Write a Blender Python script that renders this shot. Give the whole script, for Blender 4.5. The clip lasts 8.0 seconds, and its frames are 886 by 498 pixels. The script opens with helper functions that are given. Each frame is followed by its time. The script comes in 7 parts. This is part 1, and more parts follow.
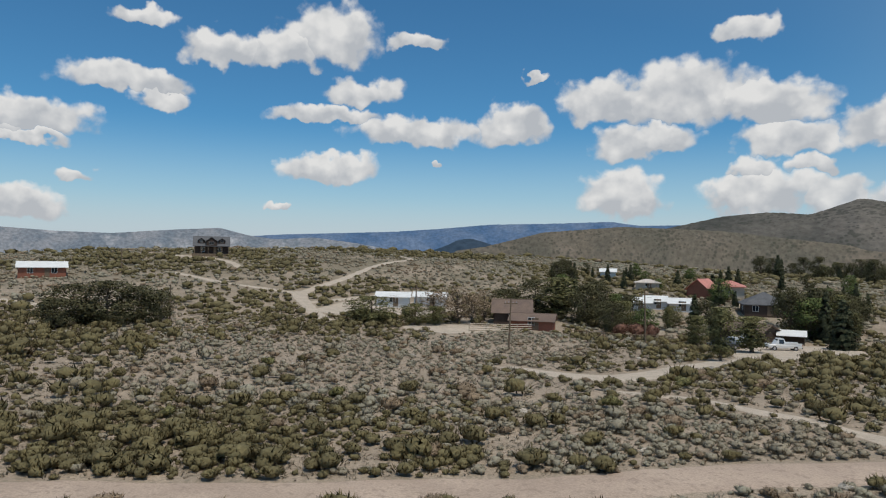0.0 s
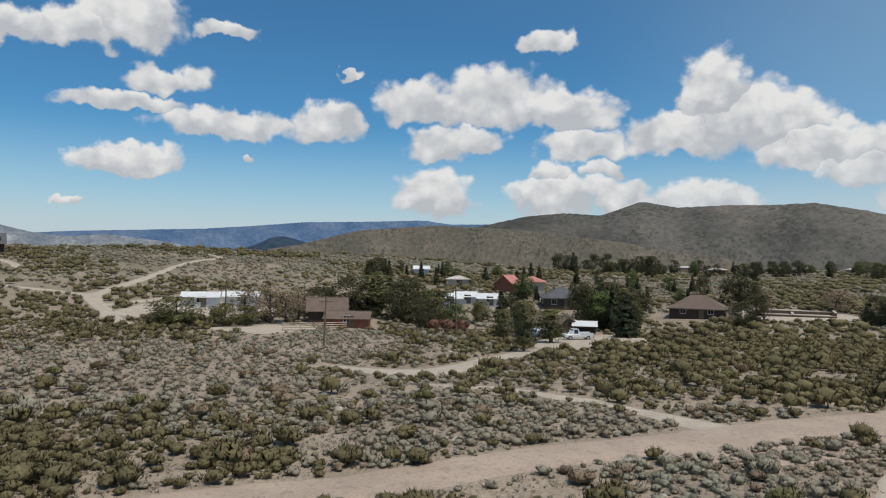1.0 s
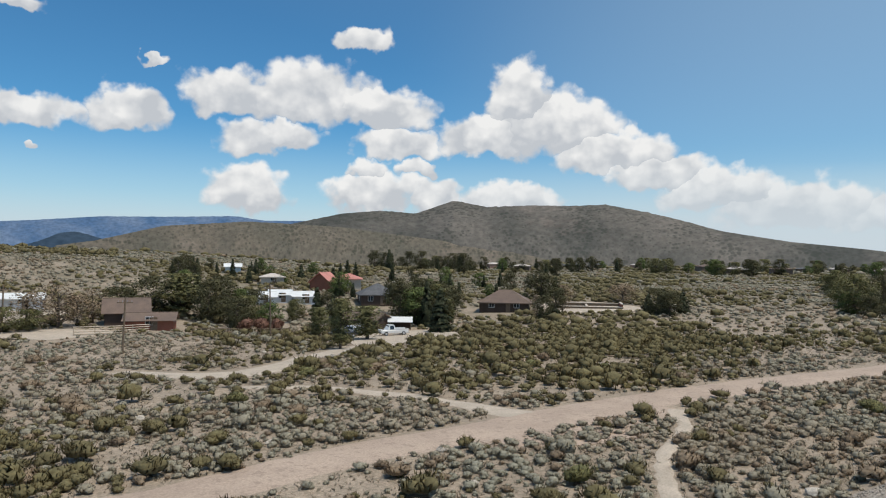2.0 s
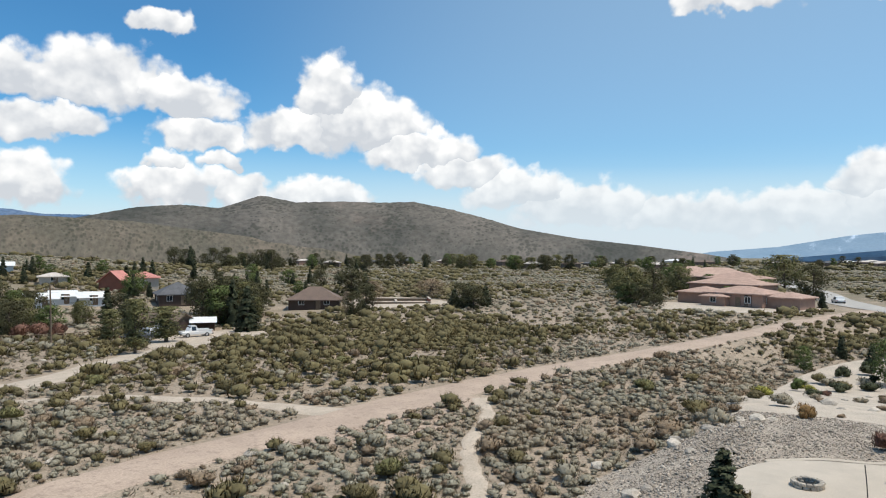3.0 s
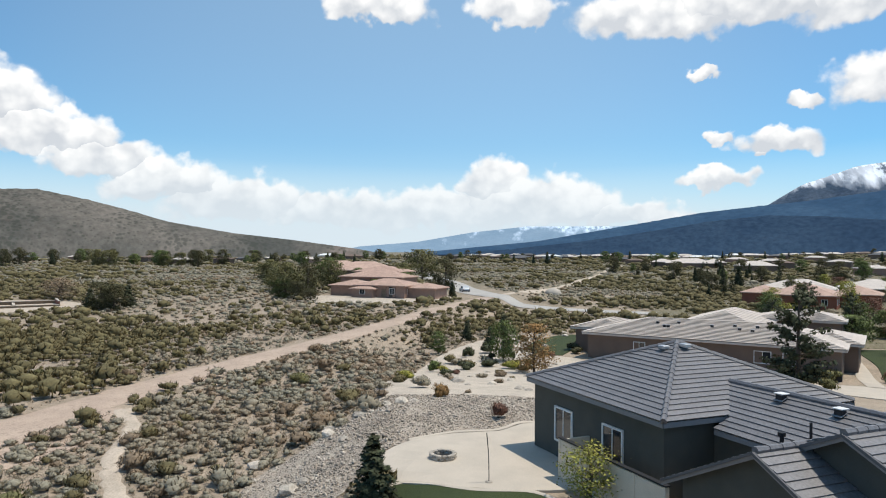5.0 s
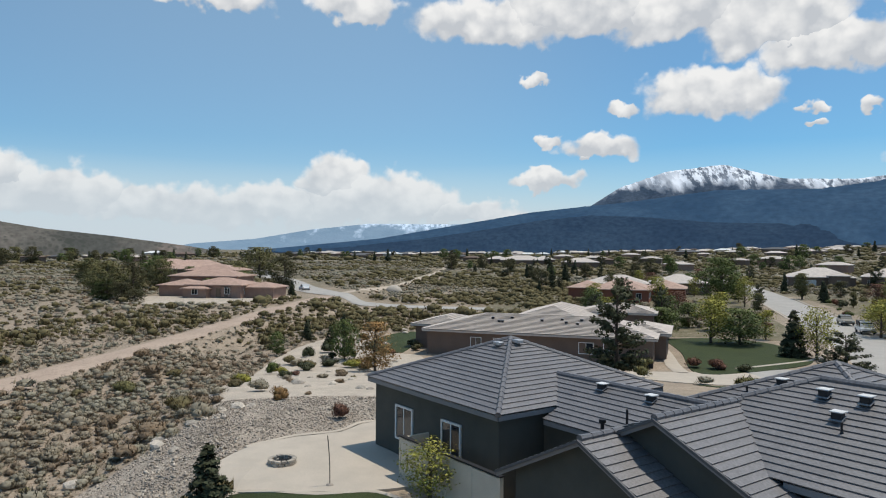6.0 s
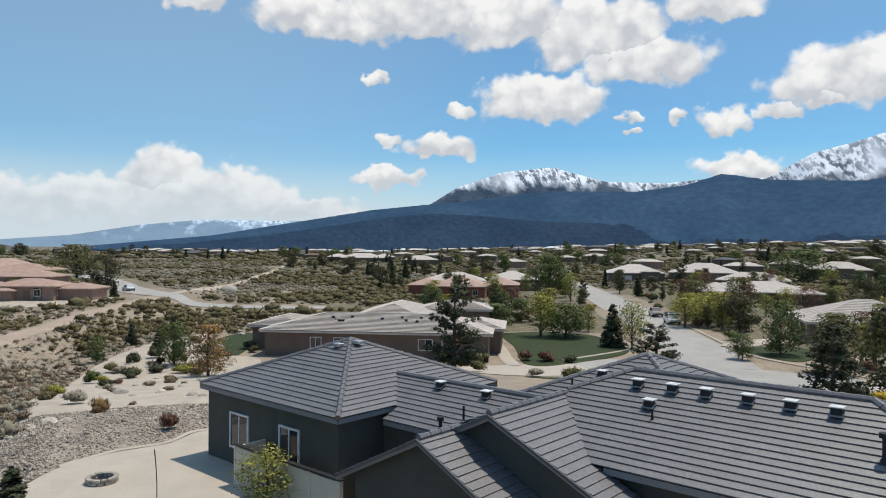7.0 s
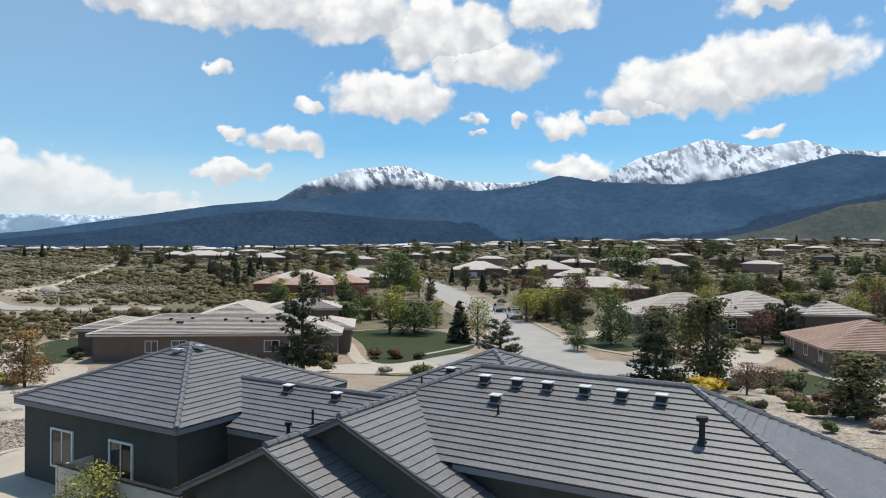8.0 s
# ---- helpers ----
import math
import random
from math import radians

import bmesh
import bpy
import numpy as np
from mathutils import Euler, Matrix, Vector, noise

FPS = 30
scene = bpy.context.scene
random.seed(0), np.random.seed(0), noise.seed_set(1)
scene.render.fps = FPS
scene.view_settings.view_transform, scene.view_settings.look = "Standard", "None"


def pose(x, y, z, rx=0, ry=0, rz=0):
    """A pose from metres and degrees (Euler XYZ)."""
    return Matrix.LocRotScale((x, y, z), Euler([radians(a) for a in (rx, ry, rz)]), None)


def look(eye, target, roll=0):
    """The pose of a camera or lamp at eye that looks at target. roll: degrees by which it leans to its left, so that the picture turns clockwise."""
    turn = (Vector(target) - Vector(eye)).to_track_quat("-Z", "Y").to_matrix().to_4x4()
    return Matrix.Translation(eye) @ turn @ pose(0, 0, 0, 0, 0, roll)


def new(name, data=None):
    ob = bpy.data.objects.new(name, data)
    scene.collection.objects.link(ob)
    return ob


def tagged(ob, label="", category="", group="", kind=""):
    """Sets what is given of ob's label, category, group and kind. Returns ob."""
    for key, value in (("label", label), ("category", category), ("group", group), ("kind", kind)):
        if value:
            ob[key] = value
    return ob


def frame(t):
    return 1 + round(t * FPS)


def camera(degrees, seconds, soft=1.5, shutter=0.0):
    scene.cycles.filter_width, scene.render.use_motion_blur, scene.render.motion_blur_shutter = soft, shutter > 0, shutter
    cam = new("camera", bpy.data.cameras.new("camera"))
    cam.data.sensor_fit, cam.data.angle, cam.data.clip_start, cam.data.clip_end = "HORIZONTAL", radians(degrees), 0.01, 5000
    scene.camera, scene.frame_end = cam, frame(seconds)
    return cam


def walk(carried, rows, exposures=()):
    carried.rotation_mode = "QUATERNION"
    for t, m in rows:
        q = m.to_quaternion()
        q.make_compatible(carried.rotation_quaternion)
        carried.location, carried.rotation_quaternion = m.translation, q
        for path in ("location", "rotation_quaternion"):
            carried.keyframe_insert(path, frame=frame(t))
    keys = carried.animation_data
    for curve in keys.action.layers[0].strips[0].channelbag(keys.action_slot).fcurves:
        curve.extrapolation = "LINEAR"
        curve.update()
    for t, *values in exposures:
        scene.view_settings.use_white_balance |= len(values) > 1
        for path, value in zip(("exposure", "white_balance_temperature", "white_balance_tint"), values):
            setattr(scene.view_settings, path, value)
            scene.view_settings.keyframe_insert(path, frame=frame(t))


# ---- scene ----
# ================= camera =================
cam = camera(64.65, 8.0, soft=1.1)
PATH = [  # seconds, x, y, z, yaw, pitch, roll
    (0, 0.000, 0.000, 8.100, 0.000, 0.550, -0.900),
    (0.5, 0.004, 0.002, 8.075, -7.662, 0.596, -0.903),
    (1, 0.008, 0.006, 8.060, -15.025, 0.595, -0.742),
    (1.5, 0.006, 0.011, 8.061, -22.355, 0.586, -0.710),
    (3, -0.043, 0.034, 8.106, -45.409, 0.380, -0.472),
    (3.5, -0.047, 0.053, 8.123, -52.779, 0.341, -0.379),
    (4, -0.038, 0.086, 8.152, -59.751, 0.302, -0.360),
    (4.5, -0.036, 0.121, 8.197, -66.525, 0.229, -0.334),
    (6, -0.100, 0.150, 8.381, -86.097, -0.016, -0.340),
    (6.5, -0.097, 0.141, 8.452, -92.606, -0.037, -0.375),
    (7, -0.063, 0.125, 8.513, -99.063, -0.140, -0.430),
    (7.5, 0.015, 0.123, 8.563, -105.310, -0.149, -0.527),
    (8, 0.093, 0.129, 8.602, -111.380, -0.273, -0.496),
]
EXPOSURES = [(0, -0.42), (1.5, -0.30), (3.0, 0.08), (4.0, 0.24), (4.5, 0.23), (6.0, -0.18), (7.0, -0.12), (8.0, -0.01)]
walk(cam, [(t, pose(x, y, z, 90 + p, r, w)) for t, x, y, z, w, p, r in PATH], EXPOSURES)

# ================= light =================
SUN_AZ, SUN_EL = 150.0, 69.0          # clockwise from +y, degrees
SUN_STRENGTH, SKY_STRENGTH = 3.55, 0.105
SKY_TINT = (0.50, 1.03, 1.24)
sun = new("sun", bpy.data.lights.new("sun", "SUN"))
sun.data.energy, sun.data.angle, sun.data.color = SUN_STRENGTH, radians(0.55), (1.0, 0.92, 0.80)
sa, se = radians(SUN_AZ), radians(SUN_EL)
sun.matrix_world = look(Vector((math.sin(sa) * math.cos(se), math.cos(sa) * math.cos(se), math.sin(se))) * 100, (0, 0, 0))


VEIL, CLOUD_DARK, CLOUD_WHITE = (.62, .785, .86), (.62, .65, .69, 1), (1.0, .995, .98, 1)


def polar(az, d, z=0.0):
    a = radians(az)
    return Vector((d * math.sin(a), d * math.cos(a), z))


# clouds: azimuth, elevation of the middle, half width, half height (degrees)
CLOUDS = [
    (-9.2, 17.0, 3.8, 2.6), (-13.0, 15.9, 3.2, 1.6), (-17.5, 15.6, 3.4, 1.4), (-24.3, 12.7, 4.6, 1.2), (-2.3, 17.1, 2.3, .9),
    (-7.0, 13.0, 2.9, 1.3), (-2.5, 9.9, 5.2, 1.3), (5.4, 10.5, 3.0, 1.9), (-9.3, 11.0, 4.0, .8), (-9.5, 6.7, 3.7, 1.1),
    (-31.0, 9.4, 3.8, 1.4), (-31.5, 3.3, 3.4, 1.3), (23.2, 17.0, 2.2, 1.2),
    (13.0, 12.4, 3.4, 2.2), (19.0, 12.3, 5.2, 2.8), (25.0, 11.6, 4.4, 1.9), (16.0, 9.0, 3.6, 1.6), (26.0, 9.0, 3.0, 1.6),
    (14.0, 5.0, 3.2, 2.1), (24.4, 4.8, 3.6, 1.8), (29.5, 4.6, 2.4, 1.9), (36.2, 12.6, 2.6, 3.0), (38.5, 10.4, 4.8, 2.9),
    (33.0, 9.6, 4.2, 2.0), (43.5, 8.3, 4.4, 1.8), (47.0, 6.9, 3.8, 1.6), (36.0, 4.7, 4.2, 1.4), (51.0, 5.2, 4.6, 2.0),
    (57.0, 3.8, 5.4, 2.0), (64.5, 3.2, 6.2, 1.7), (72.0, 3.0, 6.0, 1.9), (77.6, 5.2, 2.9, 2.4), (80.5, 3.6, 7.0, 2.2), (88.0, 2.8, 5.0, 1.2),
    (67.5, 19.3, 4.0, 1.5), (79.0, 18.9, 3.4, 1.4), (90.0, 17.8, 6.0, 2.2), (97.0, 18.6, 7.5, 2.6), (104.0, 17.8, 6.0, 2.6), (111.5, 16.8, 5.5, 2.9),
    (115.6, 14.6, 4.6, 2.3), (107.5, 12.0, 5.0, 1.9), (100.2, 11.2, 1.3, .6), (98.4, 7.9, 3.2, 1.0), (94.2, 5.4, 2.8, .8),
    (94.3, 8.3, 1.1, .6), (120.8, 9.8, 2.2, 1.1), (124.8, 10.2, 1.5, .8), (129.5, 12.2, 5.2, 2.8), (136.0, 13.2, 6.0, 2.8),
    (122.0, 6.2, 3.0, 1.0), (137.5, 18.0, 4.6, 1.2), (93.5, 13.4, 1.1, .5), (135.5, 8.6, 1.3, .5), (120.0, 18.3, 3.6, 1.5),
    (-22.3, 11.5, 2.0, 1.1), (-31.5, 8.0, 3.6, .5), (-32.3, 8.6, 1.0, .8), (-27.6, 5.6, 1.6, .55), (-13.2, 3.8, .8, .4), (-.9, 7.1, .6, .4), (7.6, 14.6, 1.2, .4), (24.0, 6.6, 1.5, 1.1), (27.5, 6.9, 1.2, .9), (-23.8, 17.1, 2.0, .8),
    (113.5, 10.2, .8, .5), (117.3, 9.9, 1.0, .6), (113.5, 8.9, .9, .35), (97.0, 7.2, .6, .45), (127.5, 10.6, 1.3, .8), (146, 16.5, 2.5, 1.6), (149, 12.5, 3, 1.3),
]


def build_world():
    w = bpy.data.worlds.new("sky")
    scene.world = w
    w.use_nodes = True
    nt = w.node_tree
    nt.nodes.clear()
    N, L = nt.nodes.new, nt.links.new

    def math_(op, a, b=None, c=None, clamp=False):
        n = N("ShaderNodeMath")
        n.operation, n.use_clamp = op, clamp
        for i, v in enumerate((a, b, c)):
            if v is None:
                continue
            if isinstance(v, (int, float)):
                n.inputs[i].default_value = v
            else:
                L(v, n.inputs[i])
        return n.outputs[0]

    def vec(op, a, b, c=None):
        n = N("ShaderNodeVectorMath")
        n.operation = op
        for i, v in enumerate((a, b, c)):
            if v is None:
                continue
            if isinstance(v, tuple):
                n.inputs[i].default_value = v
            else:
                L(v, n.inputs[i])
        return n

    co = N("ShaderNodeTexCoord").outputs["Generated"]
    sep = N("ShaderNodeSeparateXYZ")
    L(co, sep.inputs[0])
    az = math_("MULTIPLY", math_("ARCTAN2", sep.outputs[0], sep.outputs[1]), 180 / math.pi)
    el = math_("MULTIPLY", math_("ARCSINE", sep.outputs[2]), 180 / math.pi)
    comb = N("ShaderNodeCombineXYZ")
    L(az, comb.inputs[0]), L(el, comb.inputs[1])

    def noise_(scale, detail, rough, src):
        n = N("ShaderNodeTexNoise")
        n.inputs["Scale"].default_value, n.inputs["Detail"].default_value, n.inputs["Roughness"].default_value = scale, detail, rough
        L(src, n.inputs["Vector"])
        return n

    big = noise_(0.16, 3, 0.5, comb.outputs[0])
    mid = noise_(0.60, 3, 0.5, comb.outputs[0])
    off = vec("SUBTRACT", big.outputs["Color"], (0.5, 0.5, 0.5)).outputs[0]
    off2 = vec("SUBTRACT", mid.outputs["Color"], (0.5, 0.5, 0.5)).outputs[0]
    shifted = vec("MULTIPLY_ADD", off, (5.0, 2.2, 0), comb.outputs[0]).outputs[0]
    warped = vec("MULTIPLY_ADD", off2, (2.7, 2.4, 0), shifted).outputs[0]
    best, low = None, None
    for a, e, ra, re in CLOUDS:
        q = vec("MULTIPLY_ADD", warped, (1 / ra, 1 / re, 0), (-a / ra, -e / re, 0)).outputs[0]
        ln = vec("LENGTH", q, None).outputs["Value"]
        high = vec("DOT_PRODUCT", q, (0, 1, 0)).outputs["Value"]
        flat = math_("MAXIMUM", math_("MULTIPLY", high, -1.35), ln)       # flat underside
        if best is None:
            best, low = flat, high
        else:
            near = math_("LESS_THAN", flat, best)
            mix = N("ShaderNodeMix")
            L(near, mix.inputs[0]), L(low, mix.inputs[2]), L(high, mix.inputs[3])
            low = mix.outputs[0]
            best = math_("MINIMUM", best, flat)
    fine = noise_(1.7, 6, 0.6, comb.outputs[0]).outputs["Fac"]
    # billowing heads: rounded cells at two sizes
    heads = N("ShaderNodeTexVoronoi")
    heads.feature = "SMOOTH_F1"
    heads.inputs["Scale"].default_value, heads.inputs["Detail"].default_value, heads.inputs["Roughness"].default_value, heads.inputs["Smoothness"].default_value = 0.50, 1.6, 0.5, 0.55
    soft = vec("MULTIPLY_ADD", off2, (.9, .9, 0), vec("MULTIPLY", comb.outputs[0], (1, 1.25, 0)).outputs[0]).outputs[0]
    L(soft, heads.inputs["Vector"])
    billow = math_("SUBTRACT", heads.outputs["Distance"], 0.48)
    field = math_("ADD", math_("ADD", best, math_("MULTIPLY", billow, 0.40)), math_("MULTIPLY", math_("SUBTRACT", fine, 0.92), 0.20))
    ramp = N("ShaderNodeMapRange")
    ramp.interpolation_type = "SMOOTHSTEP"
    L(field, ramp.inputs[0])
    for i, v in ((1, 1.22), (2, 0.86), (3, 0.0), (4, 0.98)):
        ramp.inputs[i].default_value = v
    # thin veil low over the horizon
    veil = N("ShaderNodeMapRange")
    veil.interpolation_type = "SMOOTHSTEP"
    L(el, veil.inputs[0])
    for i, v in ((1, 11.0), (2, -0.5), (3, 0.0), (4, 0.92)):
        veil.inputs[i].default_value = v
    # haze thickens towards the sun
    toward = vec("DOT_PRODUCT", co, (math.sin(sa) * math.cos(se), math.cos(sa) * math.cos(se), math.sin(se))).outputs["Value"]
    glare = N("ShaderNodeMapRange")
    L(toward, glare.inputs[0])
    for i, v in ((1, 0.05), (2, 0.85), (3, 0.0), (4, 0.31)):
        glare.inputs[i].default_value = v
    # whitest haze over the open valley to the east
    valley = vec("DOT_PRODUCT", co, (math.sin(radians(66)), math.cos(radians(66)), 0)).outputs["Value"]
    bank = N("ShaderNodeMapRange")
    bank.interpolation_type = "SMOOTHSTEP"
    L(valley, bank.inputs[0])
    for i, v in ((1, 0.72), (2, 1.0), (3, 0.0), (4, 0.55)):
        bank.inputs[i].default_value = v
    thick = N("ShaderNodeMapRange")
    thick.interpolation_type = "SMOOTHSTEP"
    L(el, thick.inputs[0])
    for i, v in ((1, 9.0), (2, 0.0), (3, 0.0), (4, 1.6)):
        thick.inputs[i].default_value = v
    low_bank = math_("MULTIPLY", thick.outputs[0], bank.outputs[0])
    hazy = math_("MAXIMUM", veil.outputs[0], math_("ADD", glare.outputs[0], math_("MULTIPLY", bank.outputs[0], 0.42)), clamp=True)
    hazy = math_("MINIMUM", hazy, 0.95)
    # underside greyer than the crown
    lit = N("ShaderNodeMapRange")
    L(math_("ADD", math_("ADD", low, math_("MULTIPLY", math_("SUBTRACT", mid.outputs["Fac"], 0.5), 2.2)), math_("MULTIPLY", billow, -1.5)), lit.inputs[0])
    for i, v in ((1, -1.15), (2, 0.25), (3, 0.0), (4, 1.0)):
        lit.inputs[i].default_value = v
    shade = N("ShaderNodeMix")
    shade.data_type = "RGBA"
    L(lit.outputs[0], shade.inputs[0])
    shade.inputs[6].default_value, shade.inputs[7].default_value = CLOUD_DARK, CLOUD_WHITE

    sky = N("ShaderNodeTexSky")
    sky.sky_type, sky.sun_disc = "NISHITA", False
    sky.sun_elevation, sky.sun_rotation = radians(SUN_EL), radians(SUN_AZ)
    sky.altitude, sky.air_density, sky.dust_density, sky.ozone_density = 1400, 1.0, 0.6, 2.0
    dim = vec("MULTIPLY", sky.outputs[0], tuple(c * SKY_STRENGTH for c in SKY_TINT))

    def blend(fac, a, b):
        n = N("ShaderNodeMix")
        n.data_type = "RGBA"
        L(fac, n.inputs[0]), L(a, n.inputs[6])
        if isinstance(b, tuple):
            n.inputs[7].default_value = (*b, 1)
        else:
            L(b, n.inputs[7])
        return n.outputs[2]

    # white ground haze just over the skyline
    rim = N("ShaderNodeMapRange")
    rim.interpolation_type = "SMOOTHSTEP"
    L(el, rim.inputs[0])
    for i, v in ((1, 5.0), (2, 0.5), (3, 0.0), (4, 0.72)):
        rim.inputs[i].default_value = v
    bg, out = N("ShaderNodeBackground"), N("ShaderNodeOutputWorld")
    L(blend(math_("MINIMUM", low_bank, 0.8), blend(ramp.outputs[0], blend(rim.outputs[0], blend(hazy, dim.outputs[0], VEIL), (.68, .755, .81)), shade.outputs[2]), (.66, .755, .82)), bg.inputs[0])
    bg.inputs[1].default_value = 1.0
    L(bg.outputs[0], out.inputs[0])


build_world()


# ================= materials =================
def material(name, col, col2=None, rough=0.85, scale=3.0, fine=40.0, bump=0.25, metal=0.0, mix2=0.35, dist=0.02, rnd=0.0, island=0.0, contrast=(0.35, 0.65), spec=0.3, thin=0.0, litter=None):
    """A procedural surface: two colours blended by coarse patches, a fine grain, and relief. Scales are per metre."""
    m = bpy.data.materials.new(name)
    m.use_nodes = True
    nt = m.node_tree
    N, L = nt.nodes.new, nt.links.new
    b = nt.nodes["Principled BSDF"]
    b.inputs["Roughness"].default_value, b.inputs["Metallic"].default_value = rough, metal
    b.inputs["Specular IOR Level"].default_value = spec
    col2 = col2 or tuple(c * 0.72 for c in col)
    geo = N("ShaderNodeNewGeometry")
    pos = geo.outputs["Position"]
    n1, n2 = N("ShaderNodeTexNoise"), N("ShaderNodeTexNoise")
    for n, s, d in ((n1, scale, 5), (n2, fine, 3)):
        n.inputs["Scale"].default_value, n.inputs["Detail"].default_value = s, d
        L(pos, n.inputs["Vector"])
    r = N("ShaderNodeMapRange")
    r.inputs[1].default_value, r.inputs[2].default_value = contrast
    L(n1.outputs["Fac"], r.inputs[0])
    mx = N("ShaderNodeMix")
    mx.data_type = "RGBA"
    mx.inputs[6].default_value, mx.inputs[7].default_value = (*col, 1), (*col2, 1)
    L(r.outputs[0], mx.inputs[0])
    grain = N("ShaderNodeMapRange")
    grain.inputs[1].default_value, grain.inputs[2].default_value, grain.inputs[3].default_value, grain.inputs[4].default_value = 0.3, 0.7, 1 - mix2, 1 + mix2
    L(n2.outputs["Fac"], grain.inputs[0])
    val = grain.outputs[0]
    for amount, src in ((rnd, "object"), (island, "island")):
        if amount:
            if src == "object":
                o = N("ShaderNodeObjectInfo").outputs["Random"]
            else:
                o = geo.outputs["Random Per Island"]
            rr = N("ShaderNodeMapRange")
            rr.inputs[3].default_value, rr.inputs[4].default_value = 1 - amount, 1 + amount
            L(o, rr.inputs[0])
            mu = N("ShaderNodeMath")
            mu.operation = "MULTIPLY"
            L(val, mu.inputs[0]), L(rr.outputs[0], mu.inputs[1])
            val = mu.outputs[0]
    sc = N("ShaderNodeVectorMath")
    sc.operation = "SCALE"
    L(mx.outputs[2], sc.inputs[0]), L(val, sc.inputs["Scale"])
    colour = sc.outputs[0]
    if litter:
        n3 = N("ShaderNodeTexNoise")
        n3.inputs["Scale"].default_value, n3.inputs["Detail"].default_value, n3.inputs["Roughness"].default_value = litter[1], 6, .7
        L(pos, n3.inputs["Vector"])
        lr = N("ShaderNodeMapRange")
        lr.inputs[1].default_value, lr.inputs[2].default_value, lr.inputs[4].default_value = litter[2], litter[2] + .07, litter[3]
        L(n3.outputs["Fac"], lr.inputs[0])
        lm = N("ShaderNodeMix")
        lm.data_type = "RGBA"
        lm.inputs[7].default_value = (*litter[0], 1)
        L(lr.outputs[0], lm.inputs[0]), L(colour, lm.inputs[6])
        colour = lm.outputs[2]
    L(colour, b.inputs["Base Color"])
    if thin:
        tr, ms = N("ShaderNodeBsdfTranslucent"), N("ShaderNodeMixShader")
        ms.inputs[0].default_value = thin
        L(colour, tr.inputs[0]), L(b.outputs[0], ms.inputs[1]), L(tr.outputs[0], ms.inputs[2])
        L(ms.outputs[0], nt.nodes["Material Output"].inputs[0])
    if bump:
        bp = N("ShaderNodeBump")
        bp.inputs["Strength"].default_value, bp.inputs["Distance"].default_value = bump, dist
        L(n2.outputs["Fac"], bp.inputs["Height"])
        L(bp.outputs[0], b.inputs["Normal"])
    return m


M = {}
M["soil"] = material("sandy_soil", (.42, .332, .248), (.325, .258, .193), scale=.35, fine=16, mix2=.3, bump=.6, dist=.05, litter=((.205, .172, .120), 4.0, .50, .6))


def grass_over(m, col, d0, d1, most):
    """Dry olive grass thickens over the open flats farther out; patchy everywhere."""
    nt = m.node_tree
    N, L = nt.nodes.new, nt.links.new
    b = nt.nodes["Principled BSDF"]
    src = b.inputs["Base Color"].links[0].from_socket
    pos = N("ShaderNodeNewGeometry").outputs["Position"]
    ln = N("ShaderNodeVectorMath")
    ln.operation = "LENGTH"
    L(pos, ln.inputs[0])
    far = N("ShaderNodeMapRange")
    for i, v in ((1, d0), (2, d1), (3, 0.0), (4, most)):
        far.inputs[i].default_value = v
    L(ln.outputs["Value"], far.inputs[0])
    n = N("ShaderNodeTexNoise")
    n.inputs["Scale"].default_value, n.inputs["Detail"].default_value, n.inputs["Roughness"].default_value = .09, 8, .65
    L(pos, n.inputs["Vector"])
    r = N("ShaderNodeMapRange")
    r.inputs[1].default_value, r.inputs[2].default_value = .36, .52
    L(n.outputs["Fac"], r.inputs[0])
    mu = N("ShaderNodeMath")
    mu.operation = "MULTIPLY"
    L(far.outputs[0], mu.inputs[0]), L(r.outputs[0], mu.inputs[1])
    mx = N("ShaderNodeMix")
    mx.data_type = "RGBA"
    mx.inputs[7].default_value = (*col, 1)
    L(mu.outputs[0], mx.inputs[0]), L(src, mx.inputs[6]), L(mx.outputs[2], b.inputs["Base Color"])


grass_over(M["soil"], (.125, .115, .064), 120, 250, .9)
M["road"] = material("dirt_road", (.475, .365, .282), (.405, .308, .238), scale=.35, fine=10, mix2=.16, bump=.35, dist=.03, litter=((.27, .205, .16), 2.2, .55, .6))
M["path"] = material("pale_sand", (.52, .435, .345), (.44, .368, .29), scale=.7, fine=12, mix2=.18, bump=.35, dist=.03, litter=((.27, .22, .17), 4, .57, .6))
M["asphalt"] = material("grey_asphalt", (.43, .405, .37), (.37, .35, .32), scale=.4, fine=18, mix2=.12, bump=.15, dist=.01)
M["concrete"] = material("tan_concrete", (.52, .455, .375), (.46, .405, .335), scale=.8, fine=25, mix2=.08, bump=.1, dist=.005)
M["yard"] = material("beige_gravel", (.52, .445, .36), (.43, .37, .30), scale=.6, fine=22, mix2=.25, bump=.5, dist=.03)
M["cobble_bed"] = material("grey_gravel", (.42, .36, .29), (.31, .26, .21), scale=1.2, fine=8, mix2=.4, bump=.8, dist=.08)
M["stone"] = material("fieldstone", (.40, .35, .29), (.28, .25, .21), scale=2.2, fine=14, mix2=.25, bump=.6, dist=.03, island=.35, rnd=.2)
M["mulch"] = material("angular_gravel", (.45, .39, .325), (.33, .285, .235), scale=.45, fine=14, mix2=.25, bump=.6, dist=.03, island=.34)
M["lawn"] = material("mown_lawn", (.040, .056, .015), (.032, .046, .013), scale=.5, fine=30, mix2=.35, bump=.6, dist=.03)
M["sage"] = material("sagebrush_leaf", (.325, .305, .232), (.325, .278, .204), scale=.06, fine=9, mix2=.22, bump=0, island=.12, rough=.9, spec=.15, thin=.15)
